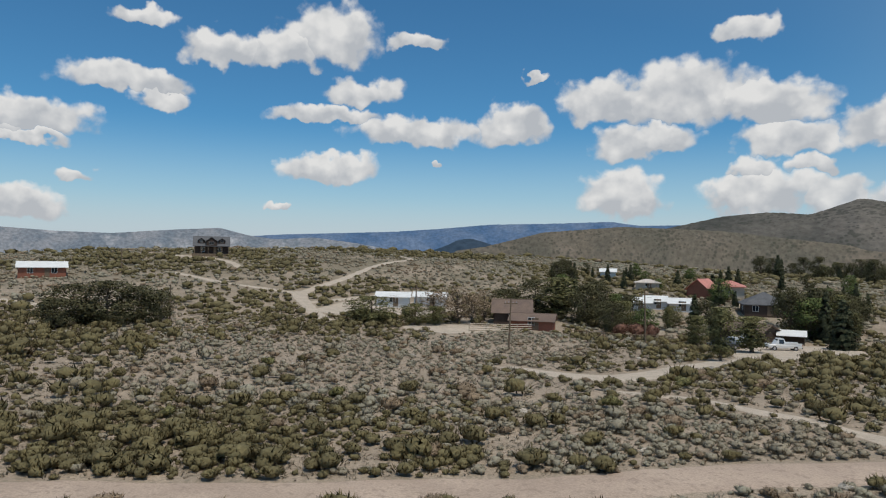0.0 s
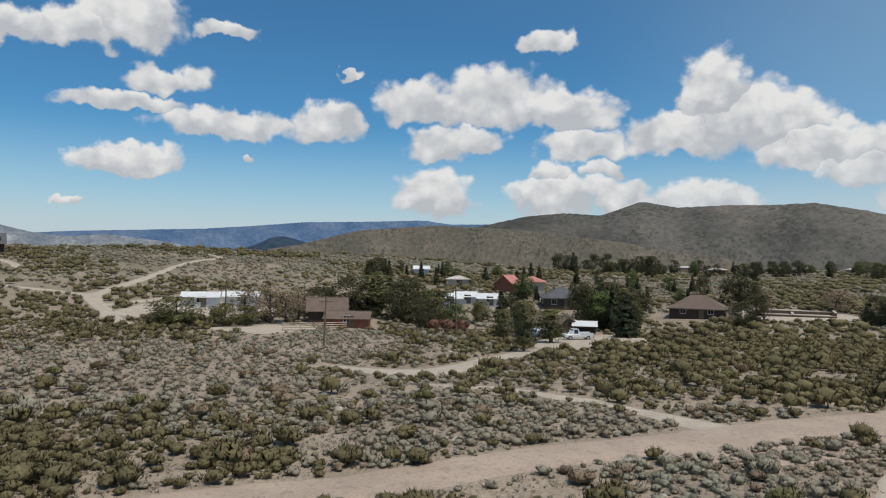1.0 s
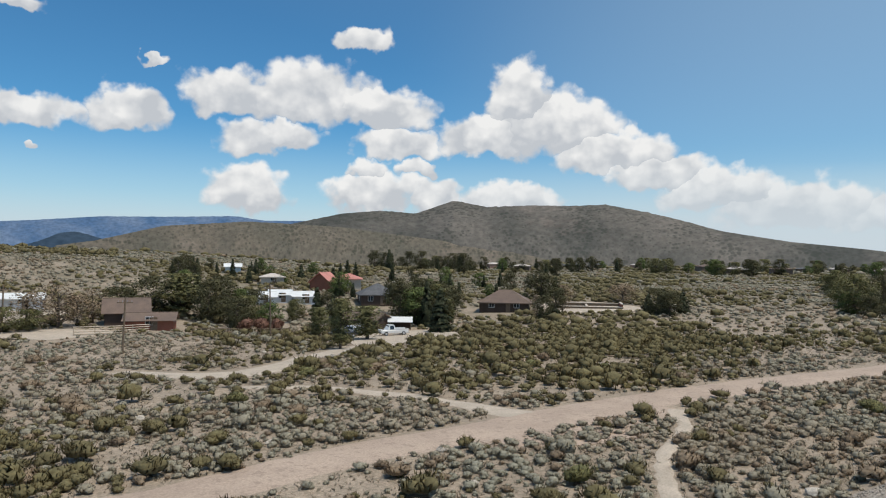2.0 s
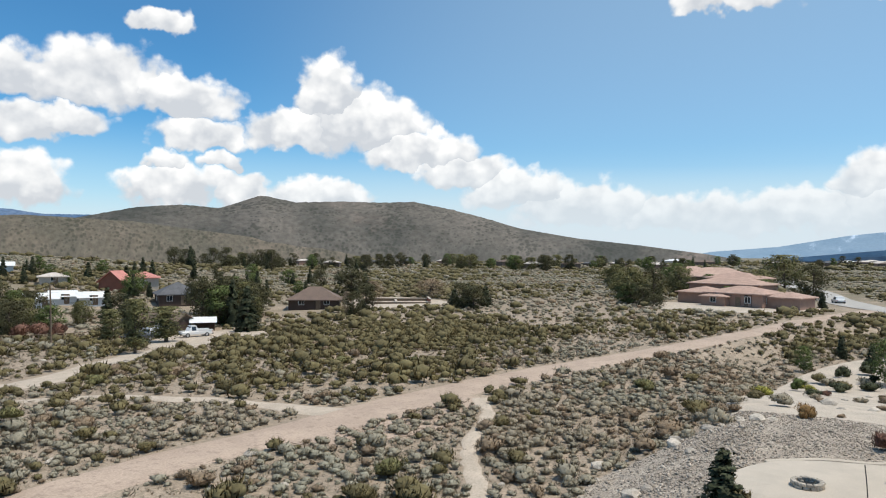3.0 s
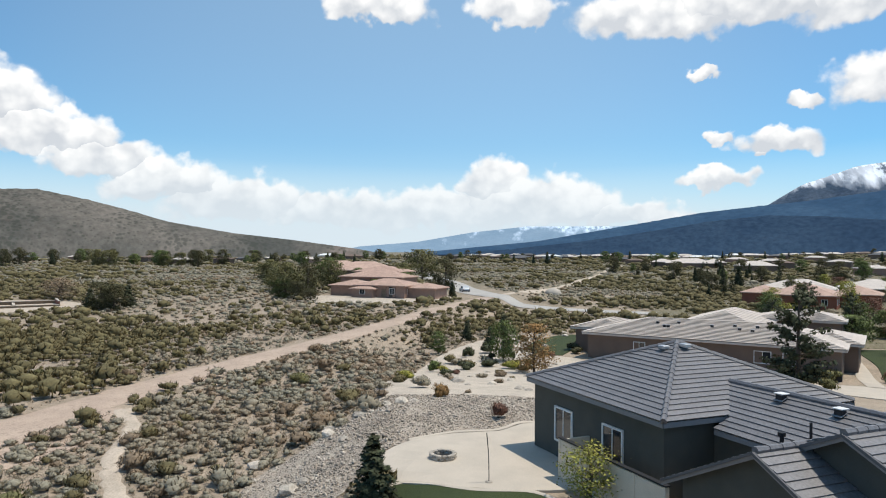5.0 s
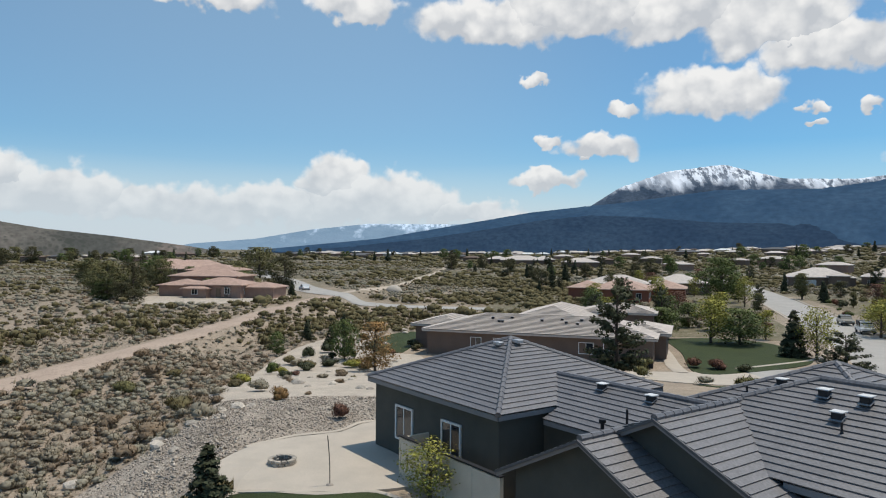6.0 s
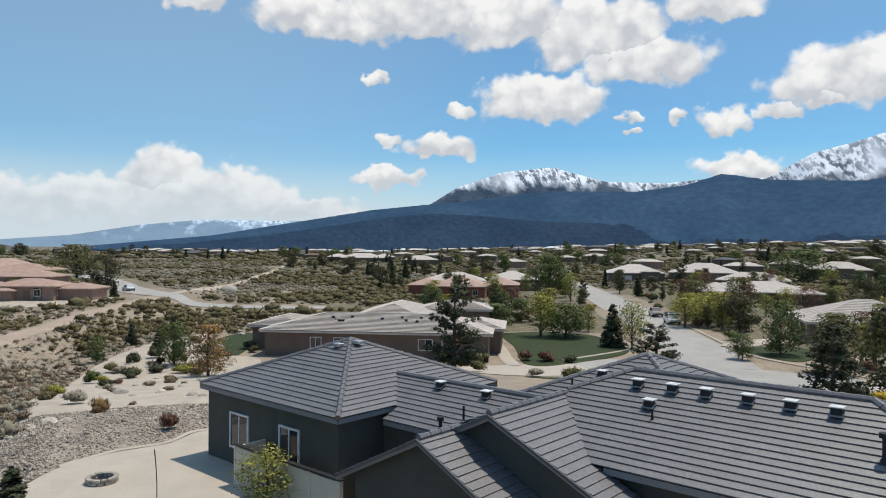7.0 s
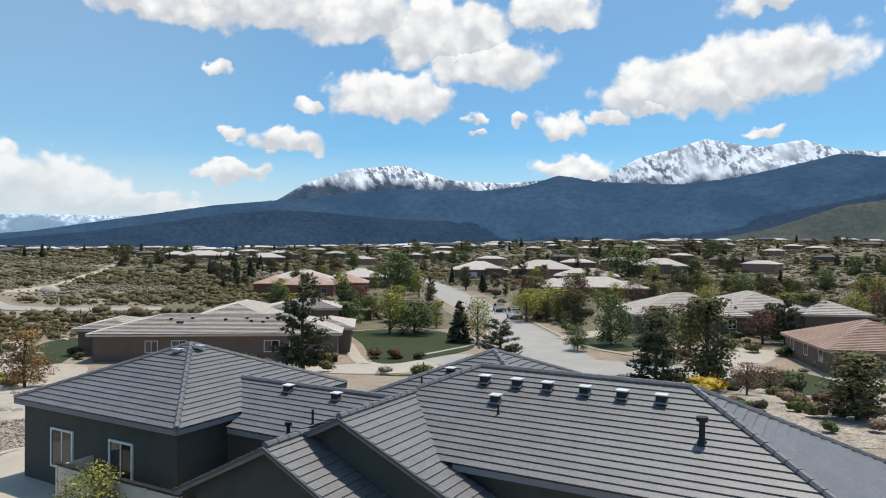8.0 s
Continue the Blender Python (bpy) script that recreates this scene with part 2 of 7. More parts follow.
M["rabbit"] = material("olive_brush_leaf", (.198, .168, .084), (.150, .128, .068), scale=.25, fine=6, mix2=.25, bump=0, island=.14, rough=.9, spec=.15, thin=.15)
M["drybrush"] = material("dry_brush_twig", (.31, .235, .16), (.24, .185, .13), scale=.25, fine=6, mix2=.25, bump=0, island=.14, rough=.95, spec=.1, thin=.15)
M["roof_grey"] = material("grey_concrete_tile", (.158, .150, .153), (.128, .122, .126), scale=1.4, fine=14, mix2=.26, bump=.12, dist=.01, rough=.48, rnd=.06, spec=1.0)
M["roof_tan"] = material("tan_concrete_tile", (.60, .53, .47), (.51, .45, .40), scale=1.0, fine=14, mix2=.15, bump=.2, dist=.01, rough=.75, rnd=.05)
M["roof_pink"] = material("terracotta_tile", (.52, .36, .285), (.43, .295, .235), scale=.8, fine=10, mix2=.2, bump=.2, dist=.01, rough=.8)
M["roof_rose"] = material("rose_brown_tile", (.48, .325, .255), (.39, .265, .21), scale=.8, fine=6, mix2=.25, bump=.2, dist=.01, rough=.8)
M["roof_brown"] = material("brown_shingle", (.19, .135, .105), (.15, .11, .09), scale=.8, fine=10, mix2=.2, bump=.2, dist=.01)
M["roof_dark"] = material("dark_grey_shingle", (.13, .13, .135), (.10, .10, .105), scale=.8, fine=10, mix2=.2, bump=.2, dist=.01)
M["roof_white"] = material("white_painted_roof", (.78, .78, .76), (.70, .70, .68), scale=.8, fine=10, mix2=.06, bump=.1, dist=.01, rough=.5)
M["roof_red"] = material("salmon_red_roof", (.58, .25, .21), (.50, .22, .185), scale=.8, fine=10, mix2=.15, bump=.1, dist=.01)
M["stucco_grey"] = material("grey_green_stucco", (.094, .094, .080), (.082, .083, .072), scale=1.5, fine=60, mix2=.12, bump=.35, dist=.006, rough=.95)
M["fascia"] = material("painted_fascia", (.27, .265, .265), (.25, .245, .245), scale=2, fine=30, mix2=.05, bump=.05)
M["rake"] = material("dark_painted_rake", (.13, .13, .132), (.115, .115, .117), scale=2, fine=30, mix2=.06, bump=.05)
M["stucco_tan"] = material("tan_stucco", (.19, .135, .105), (.165, .12, .095), scale=.8, fine=40, mix2=.1, bump=.3, dist=.006)
M["stucco_salmon"] = material("salmon_stucco", (.34, .22, .17), (.29, .19, .15), scale=.8, fine=40, mix2=.1, bump=.3, dist=.006)
M["lot"] = material("dry_lot_grass", (.20, .165, .105), (.125, .115, .06), scale=.25, fine=5, mix2=.35, bump=.7, dist=.08, litter=((.36, .30, .23), 1.2, .55, .7))
M["bed"] = material("stony_bed", (.50, .43, .35), (.36, .30, .235), scale=1.1, fine=9, mix2=.4, bump=.8, dist=.07, litter=((.10, .08, .06), 3.5, .52, .7))
M["stucco_pale"] = material("pale_stucco", (.50, .44, .37), (.45, .40, .34), scale=.8, fine=40, mix2=.1, bump=.3, dist=.006)
M["stucco_white"] = material("white_siding", (.62, .64, .65), (.56, .58, .59), scale=.8, fine=40, mix2=.05, bump=.1, dist=.006)
M["stucco_red"] = material("red_brown_siding", (.30, .115, .075), (.25, .10, .065), scale=.8, fine=20, mix2=.15, bump=.2, dist=.006)
M["stucco_dark"] = material("dark_brown_siding", (.085, .06, .05), (.07, .05, .04), scale=.8, fine=20, mix2=.15, bump=.2, dist=.006)
M["cream"] = material("cream_painted_wall", (.72, .63, .50), (.66, .575, .455), scale=1.2, fine=30, mix2=.06, bump=.1, dist=.004)
M["white"] = material("white_vinyl", (.78, .78, .76), (.74, .74, .72), scale=2, fine=30, mix2=.03, bump=0, rough=.4)
M["dark"] = material("black_paint", (.03, .03, .032), (.025, .025, .027), scale=2, fine=30, mix2=.1, bump=.05, rough=.5)
M["vent_white"] = material("pale_painted_metal", (.74, .74, .73), (.66, .66, .65), scale=3, fine=30, mix2=.08, bump=.05, rough=.5)
M["galv"] = material("galvanised_sheet", (.55, .55, .56), (.45, .45, .46), scale=3, fine=30, mix2=.06, bump=.05, rough=.4, metal=.6)
M["wood"] = material("weathered_wood", (.22, .16, .11), (.16, .12, .085), scale=3, fine=30, mix2=.25, bump=.2, dist=.01)
M["bark"] = material("tree_bark", (.13, .10, .075), (.09, .07, .055), scale=4, fine=25, mix2=.3, bump=.5, dist=.02)
M["pine"] = material("pine_needles", (.074, .083, .042), (.054, .062, .032), scale=1, fine=8, mix2=.3, bump=0, island=.45, rough=.8, thin=.12)
M["leaf_dark"] = material("dark_green_leaves", (.098, .092, .042), (.072, .069, .034), scale=1, fine=8, mix2=.3, bump=0, island=.3, rough=.8, thin=.15)
M["leaf_green"] = material("green_leaves", (.13, .165, .05), (.095, .125, .04), scale=1, fine=8, mix2=.3, bump=0, island=.45, rough=.75, thin=.15)
M["leaf_yellow"] = material("yellow_green_leaves", (.33, .31, .06), (.25, .25, .055), scale=1, fine=8, mix2=.3, bump=0, island=.4, rough=.75, thin=.15)
M["leaf_olive"] = material("olive_leaves", (.18, .17, .07), (.135, .13, .055), scale=1, fine=8, mix2=.3, bump=0, island=.45, rough=.8, thin=.15)
M["leaf_bronze"] = material("bronze_new_leaves", (.36, .215, .085), (.28, .17, .07), scale=1, fine=8, mix2=.3, bump=0, island=.4, rough=.8, thin=.15)
M["leaf_red"] = material("red_brown_twigs", (.20, .105, .075), (.16, .085, .06), scale=1, fine=8, mix2=.3, bump=0, island=.4, rough=.85, thin=.15)
M["flower"] = material("yellow_blossom", (.62, .43, .05), (.52, .37, .05), scale=2, fine=8, mix2=.2, bump=0, island=.35, rough=.8, thin=.15)


def glass_material():
    m = bpy.data.materials.new("window_glass")
    m.use_nodes = True
    b = m.node_tree.nodes["Principled BSDF"]
    b.inputs["Base Color"].default_value = (.03, .035, .04, 1)
    b.inputs["Roughness"].default_value, b.inputs["Specular IOR Level"].default_value = .04, .8
    return m


M["glass"] = glass_material()


def range_material(name, low, high, scale, snow=None, snow_z=0.0, snow_soft=60.0, haze_glow=None, fine=None, speck=(.72, 1.25), reach=1200.0, rise=1.4, dots=None, stone=None, lean=0.0):
    """Far slopes, mapped round the valley: two vegetation tones, fine speckle, shrubs as dark dots, bare stony patches,
    snow above a ragged line with rock ribs running downhill. A faint emission paints distance haze onto the slope.
    """
    m = bpy.data.materials.new(name)
    m.use_nodes = True
    nt = m.node_tree
    N, L = nt.nodes.new, nt.links.new
    b = nt.nodes["Principled BSDF"]
    b.inputs["Roughness"].default_value, b.inputs["Specular IOR Level"].default_value = 1.0, 0.05
    pos = N("ShaderNodeNewGeometry").outputs["Position"]
    sp = N("ShaderNodeSeparateXYZ")
    L(pos, sp.inputs[0])

    def op(kind, x, y=None, z=None):
        n = N("ShaderNodeMath")
        n.operation = kind
        for i, v in enumerate((x, y, z)):
            if v is None:
                continue
            if isinstance(v, (int, float)):
                n.inputs[i].default_value = v
            else:
                L(v, n.inputs[i])
        return n.outputs[0]

    def span(src, a0, a1, b0=0.0, b1=1.0):
        n = N("ShaderNodeMapRange")
        for i, v in ((1, a0), (2, a1), (3, b0), (4, b1)):
            n.inputs[i].default_value = v
        L(src, n.inputs[0])
        return n.outputs[0]

    def cloud(vector, sc, detail, rough=.6):
        n = N("ShaderNodeTexNoise")
        n.inputs["Scale"].default_value, n.inputs["Detail"].default_value, n.inputs["Roughness"].default_value = sc, detail, rough
        L(vector, n.inputs["Vector"])
        return n.outputs["Fac"]

    def mixed(fac, a, c):
        n = N("ShaderNodeMix")
        n.data_type = "RGBA"
        L(fac, n.inputs[0])
        for i, v in ((6, a), (7, c)):
            if isinstance(v, tuple):
                n.inputs[i].default_value = (*v, 1)
            else:
                L(v, n.inputs[i])
        return n.outputs[2]

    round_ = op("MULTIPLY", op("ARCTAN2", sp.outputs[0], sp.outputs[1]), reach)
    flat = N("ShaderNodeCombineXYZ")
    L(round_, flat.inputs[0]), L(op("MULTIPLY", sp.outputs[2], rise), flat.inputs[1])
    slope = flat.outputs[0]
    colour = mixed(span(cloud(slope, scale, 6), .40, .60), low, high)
    if stone:
        colour = mixed(span(cloud(slope, scale * .8, 5, .55), .56, .66, 0, .75), colour, stone)
    sc = N("ShaderNodeVectorMath")
    sc.operation = "SCALE"
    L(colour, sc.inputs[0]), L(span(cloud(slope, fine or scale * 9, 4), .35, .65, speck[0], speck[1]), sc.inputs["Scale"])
    colour = sc.outputs[0]
    if dots:
        vo = N("ShaderNodeTexVoronoi")
        vo.inputs["Scale"].default_value = dots[0]
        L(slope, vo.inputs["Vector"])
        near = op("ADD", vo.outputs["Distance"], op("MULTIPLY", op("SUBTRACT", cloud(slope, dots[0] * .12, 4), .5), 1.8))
        colour = mixed(span(near, .16, .42, .62, 0), colour, dots[1])
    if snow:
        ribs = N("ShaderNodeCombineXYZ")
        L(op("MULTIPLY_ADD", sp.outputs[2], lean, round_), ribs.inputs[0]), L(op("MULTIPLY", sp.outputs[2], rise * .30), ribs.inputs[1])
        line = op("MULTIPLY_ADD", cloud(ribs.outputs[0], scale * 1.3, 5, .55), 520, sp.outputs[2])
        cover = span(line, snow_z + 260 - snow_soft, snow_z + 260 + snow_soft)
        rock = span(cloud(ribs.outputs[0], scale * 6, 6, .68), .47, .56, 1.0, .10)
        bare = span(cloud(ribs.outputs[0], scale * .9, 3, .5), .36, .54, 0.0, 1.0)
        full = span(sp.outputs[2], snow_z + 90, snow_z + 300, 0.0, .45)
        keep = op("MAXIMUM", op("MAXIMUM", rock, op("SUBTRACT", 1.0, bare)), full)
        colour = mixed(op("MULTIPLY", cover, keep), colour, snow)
    L(colour, b.inputs["Base Color"])
    # painted haze: the slope itself emits a faint blue, no air is modelled
    if haze_glow:
        b.inputs["Emission Color"].default_value, b.inputs["Emission Strength"].default_value = (*haze_glow, 1), 1.0
    return m


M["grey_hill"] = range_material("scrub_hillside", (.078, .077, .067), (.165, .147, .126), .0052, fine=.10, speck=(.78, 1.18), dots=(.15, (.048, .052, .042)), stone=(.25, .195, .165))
# knoll: blue haze put into its base colours and emission
M["knob"] = range_material("dark_wooded_knoll", (.03, .045, .065), (.045, .06, .08), .01, haze_glow=(.008, .02, .035))
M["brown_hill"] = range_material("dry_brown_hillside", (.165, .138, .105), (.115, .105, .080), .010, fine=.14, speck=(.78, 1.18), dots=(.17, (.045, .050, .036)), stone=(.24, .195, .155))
# from here on, distance haze sits in bluish base colours and emission
M["blue_range"] = range_material("far_haze_blue_range", (.06, .10, .17), (.12, .155, .215), .006, haze_glow=(.020, .048, .095), reach=3600)
M["pale_range"] = range_material("far_grey_range", (.15, .165, .18), (.24, .235, .235), .010, haze_glow=(.022, .038, .060), reach=2600, stone=(.42, .40, .39), dots=(.05, (.10, .12, .13)))
M["forest"] = range_material("far_forest", (.012, .024, .040), (.026, .045, .066), .0045, fine=.04, haze_glow=(.018, .050, .104), reach=2600, rise=1.6, speck=(.6, 1.3))
M["foothill"] = range_material("dark_forest_foothill", (.010, .018, .030), (.018, .030, .044), .006, fine=.07, haze_glow=(.010, .028, .062), reach=1800, rise=1.6, speck=(.5, 1.4))
M["snow_peak"] = range_material("snowy_peak", (.045, .062, .085), (.075, .092, .118), .0045, snow=(.80, .83, .87), snow_z=385, snow_soft=45, haze_glow=(.005, .016, .036), reach=4000, rise=1.5, fine=.05, lean=.3)
# rock and snow paled towards blue: haze painted into both colours and emission
M["far_snow"] = range_material("far_snowy_range", (.10, .14, .18), (.13, .17, .21), .008, snow=(.55, .62, .70), snow_z=172, snow_soft=40, haze_glow=(.115, .185, .265), reach=4200, rise=3, speck=(.85, 1.1))
M["green_slope"] = range_material("green_slope", (.050, .060, .050), (.085, .088, .070), .010, fine=.1, speck=(.8, 1.15), dots=(.12, (.035, .045, .038)), haze_glow=(.010, .016, .022))


# ================= building helpers =================
def thing(name, m, label="", category="", group="", kind=""):
    """An empty at the base of a thing, which parents its parts."""
    e = new(name)
    e.empty_display_size = 0.2
    e.matrix_world = m
    return tagged(e, label, category, group, kind)


def link_mesh(name, me, mat, parent=None, label="", kind=""):
    ob = new(name, me)
    if mat:
        me.materials.append(mat)
    if parent is not None:
        ob.parent = parent
    return tagged(ob, label, kind=kind)


def part(name, bm, mat, parent, label="", smooth=False, kind=""):
    """One bmesh, in the parent's own space, as one mesh object under it."""
    bmesh.ops.recalc_face_normals(bm, faces=bm.faces)
    me = bpy.data.meshes.new(name)
    bm.to_mesh(me)
    bm.free()
    if smooth:
        me.polygons.foreach_set("use_smooth", [True] * len(me.polygons))
    return link_mesh(name, me, mat, parent, label, kind)


def add_box(bm, x0, x1, y0, y1, z0, z1, bevel=0.0):
    r = bmesh.ops.create_cube(bm, size=1.0, matrix=Matrix.LocRotScale(((x0 + x1) / 2, (y0 + y1) / 2, (z0 + z1) / 2), None, (abs(x1 - x0), abs(y1 - y0), abs(z1 - z0))))
    if bevel:
        es = list({e for v in r["verts"] for e in v.link_edges})
        bmesh.ops.bevel(bm, geom=es, offset=bevel, segments=1, affect="EDGES")
    return bm


def box(x0, x1, y0, y1, z0, z1, bevel=0.0):
    return add_box(bmesh.new(), x0, x1, y0, y1, z0, z1, bevel)


def add_tube(bm, p, q, r0, r1, n=8):
    p, q = Vector(p), Vector(q)
    d = q - p
    m = Matrix.Translation((p + q) / 2) @ d.to_track_quat("Z", "Y").to_matrix().to_4x4()
    bmesh.ops.create_cone(bm, cap_ends=True, segments=n, radius1=r0, radius2=r1, depth=d.length, matrix=m)
    return bm


def tube(p, q, r0, r1=None, n=8):
    return add_tube(bmesh.new(), p, q, r0, r0 if r1 is None else r1, n)


def soft_normals(me, normals):
    """Rounded shading for a mass of small leaves: each leaf takes the turn of the whole plant."""
    me.polygons.foreach_set("use_smooth", np.ones(len(me.polygons), dtype=bool))
    a = me.attributes.new("custom_normal", "FLOAT_VECTOR", "POINT")
    a.data.foreach_set("vector", np.asarray(normals, dtype=np.float32).ravel())


def soup(name, verts, faces, mat, parent=None, label="", category="", kind="", smooth=False, normals=None):
    """A mesh from computed arrays."""
    me = bpy.data.meshes.new(name)
    verts = np.asarray(verts, dtype=np.float32)
    faces = np.asarray(faces, dtype=np.int32)
    k = faces.shape[1]
    me.vertices.add(len(verts))
    me.vertices.foreach_set("co", verts.ravel())
    me.loops.add(faces.size)
    me.loops.foreach_set("vertex_index", faces.ravel())
    me.polygons.add(len(faces))
    me.polygons.foreach_set("loop_start", np.arange(len(faces), dtype=np.int32) * k)
    me.polygons.foreach_set("loop_total", np.full(len(faces), k, dtype=np.int32))
    if smooth:
        me.polygons.foreach_set("use_smooth", np.ones(len(faces), dtype=bool))
    me.update()
    me.validate()
    if normals is not None:
        soft_normals(me, normals)
    ob = link_mesh(name, me, mat, parent)
    return tagged(ob, label, category, kind=kind)


from mathutils.geometry import delaunay_2d_cdt


def inside(x, y, poly):
    """Which points lie in the polygon."""
    hit = np.zeros(len(x), dtype=bool)
    n = len(poly)
    for i in range(n):
        (x0, y0), (x1, y1) = poly[i], poly[(i + 1) % n]
        c = (y0 > y) != (y1 > y)
        hit ^= c & (x < (x1 - x0) * (y - y0) / (y1 - y0 + 1e-12) + x0)
    return hit


# ================= ground =================
def ease(a, b, x):
    u = np.clip((x - a) / (b - a), 0, 1)
    return u * u * (3 - 2 * u)


def pad(x, y):
    """1 on the levelled building lots, 0 on the wild ground."""
    a = (x - 22.9) * .771 + (y + .12) * .637
    b = (x - 22.9) * .637 - (y + .12) * .771
    edge = -5.5 + np.maximum(0.0, a - 10) * .35 + np.maximum(0.0, a - 60) * .5
    return ease(edge - 7, edge, b) * (1 - ease(250, 420, np.hypot(x, y))) * ease(-190, -150, a)


def ground(x, y):
    d = np.hypot(x, y)
    az = np.degrees(np.arctan2(x, y))
    z = -2.0 - 3.4 * np.exp(-((x - 40) / 75) ** 2 - ((y - 125) / 60) ** 2)
    z = z + 10.5 * np.exp(-((x + 75) / 150) ** 2 - ((y - 255) / 95) ** 2)
    z = z + 5.5 * np.exp(-((x - 40) / 130) ** 2 - ((y - 330) / 80) ** 2)
    z = z + 19 * ease(250, 1100, d) * ease(84, 135, az)
    z = z + 0.30 * np.sin(x * .071 + 1.3) * np.sin(y * .063 + .4) * ease(10, 40, d) + .5 * np.sin(x * .021) * np.sin(y * .017 + 2)
    p = pad(x, y)
    return z * (1 - p) + (-.05 - 3.6 * ease(36, 74, d)) * p


def gz(x, y):
    return float(ground(np.float64(x), np.float64(y)))


def at(x, y, rz=0.0, dz=0.0):
    return pose(x, y, gz(x, y) + dz, 0, 0, rz)


def build_ground():
    azs = np.concatenate([np.arange(-45, 155, 0.4), np.arange(155, 315, 3.0)])
    rs = [0.0, 2.0]
    while rs[-1] < 4900:
        rs.append(rs[-1] * 1.028 + .02)
    rs = np.array(rs)
    A, R = np.meshgrid(np.radians(azs), rs)
    X, Y = R * np.sin(A), R * np.cos(A)
    Z = ground(X, Y)
    nr, na = X.shape
    v = np.stack([X, Y, Z], -1).reshape(-1, 3)
    i = np.arange(nr - 1)[:, None] * na
    j = np.arange(na)[None, :]
    j2 = (j + 1) % na
    f = np.stack([i + j, i + na + j, i + na + j2, i + j2], -1).reshape(-1, 4)
    return soup("ground", v, f, M["soil"], label="sandy high-desert soil with scattered grass and brush", category="ground", kind="structure", smooth=True)


build_ground()


def smooth_line(pts, step=2.0):
    """Points along a smooth curve through pts (x, y, width)."""
    out = []
    P = [Vector(p) for p in pts]
    for i in range(len(P) - 1):
        p0, p1, p2, p3 = P[max(0, i - 1)], P[i], P[i + 1], P[min(len(P) - 1, i + 2)]
        n = max(2, int((p2 - p1).length / step))
        for k in range(n):
            t = k / n
            out.append(0.5 * ((2 * p1) + (p2 - p0) * t + (2 * p0 - 5 * p1 + 4 * p2 - p3) * t * t + (3 * p1 - p0 - 3 * p2 + p3) * t ** 3))
    out.append(P[-1])
    return out


BARE = []       # (points array, half width) kept free of brush


def ribbon(name, pts, mat, label, category, dz=0.05, step=2.0, across=6, wobble=0.0, bare=0.3):
    line = smooth_line(pts, step)
    verts, faces = [], []
    rnd = random.Random(len(pts) * 7 + len(label))
    for i, p in enumerate(line):
        a, b = line[max(0, i - 1)], line[min(len(line) - 1, i + 1)]
        t = Vector((b.x - a.x, b.y - a.y)).normalized()
        n = Vector((-t.y, t.x))
        wl, wr = p.z / 2 + rnd.uniform(-wobble, wobble), p.z / 2 + rnd.uniform(-wobble, wobble)
        for k in range(across + 1):
            s = -wl + (wl + wr) * k / across
            x, y = p.x + n.x * s, p.y + n.y * s
            verts.append((x, y, gz(x, y) + dz - (.06 if k in (0, across) else 0)))
    m = across + 1
    for i in range(len(line) - 1):
        for k in range(across):
            faces.append((i * m + k, i * m + k + 1, (i + 1) * m + k + 1, (i + 1) * m + k))
    BARE.append((np.array([(p.x, p.y) for p in line]), np.array([p.z / 2 + bare for p in line])))
    return soup(name, verts, faces, mat, label=label, category=category, kind="structure", smooth=True)


def patch(name, outline, mat, label, category, dz=0.05, res=0.8, curb=None, bare=True):
    """A level patch of ground cover inside a smooth closed outline."""
    pts = smooth_line([(*p, 0) for p in outline] + [(*outline[0], 0)], res)[:-1]
    ring = np.array([(p.x, p.y) for p in pts])
    n = len(ring)
    g = 1.2
    gx, gy = np.meshgrid(np.arange(ring[:, 0].min(), ring[:, 0].max(), g), np.arange(ring[:, 1].min(), ring[:, 1].max(), g))
    gx, gy = gx.ravel(), gy.ravel()
    keep = inside(gx, gy, ring)
    flat = [Vector(p) for p in ring] + [Vector((x, y)) for x, y in zip(gx[keep], gy[keep])]
    vs2, _, fs2, *_ = delaunay_2d_cdt(flat, [(i, (i + 1) % n) for i in range(n)], [], 1, 1e-4)
    bm = bmesh.new()
    vs = [bm.verts.new((p.x, p.y, gz(p.x, p.y) + dz)) for p in vs2]
    for f3 in fs2:
        bm.faces.new([vs[i] for i in f3])
    rim = [e for e in bm.edges if e.is_boundary]
    low = bmesh.ops.extrude_edge_only(bm, edges=rim)
    for q in low["geom"]:
        if isinstance(q, bmesh.types.BMVert):
            q.co.z -= .2
    ob = part(name, bm, mat, None, kind="structure")
    if bare:
        LOTS.append(np.array([(p.x, p.y) for p in pts]))
    return tagged(ob, label, category)


LOTS = []
ribbon("dirt_road", [(-60, 29.0, 4), (-30, 29.2, 4.0), (-8, 29.4, 3.8), (2, 30.1, 3.7), (8, 31.1, 3.5), (13, 32.8, 3.6), (19, 33.8, 3.9), (23, 34.2, 4.2), (28, 35.3, 4.4), (33, 36.1, 4.3), (40, 36.8, 4.1), (45, 36.9, 4.2), (52, 37.0, 4.3), (62, 36.3, 4.1), (73, 35.6, 3.9), (88, 35.2, 3.7), (100, 35.4, 3.8), (115, 36.2, 4.0), (130, 36.0, 3.8), (143, 36.0, 4), (152, 35, 4.5)], M["road"],
       "wide reddish-tan dirt road graded through sagebrush", "dirt road", wobble=.25, dz=.06)
ribbon("footpath", [(37.6, 33.4, 1.4), (35.6, 31.2, 1.1), (33.4, 29.0, .9), (29.2, 26.4, .85), (26.2, 24.0, .85), (23.0, 20.6, .9), (17, 15, .9)], M["path"], "narrow sandy footpath winding through low sagebrush", "path", wobble=.12, dz=.05, step=.8, bare=.1)
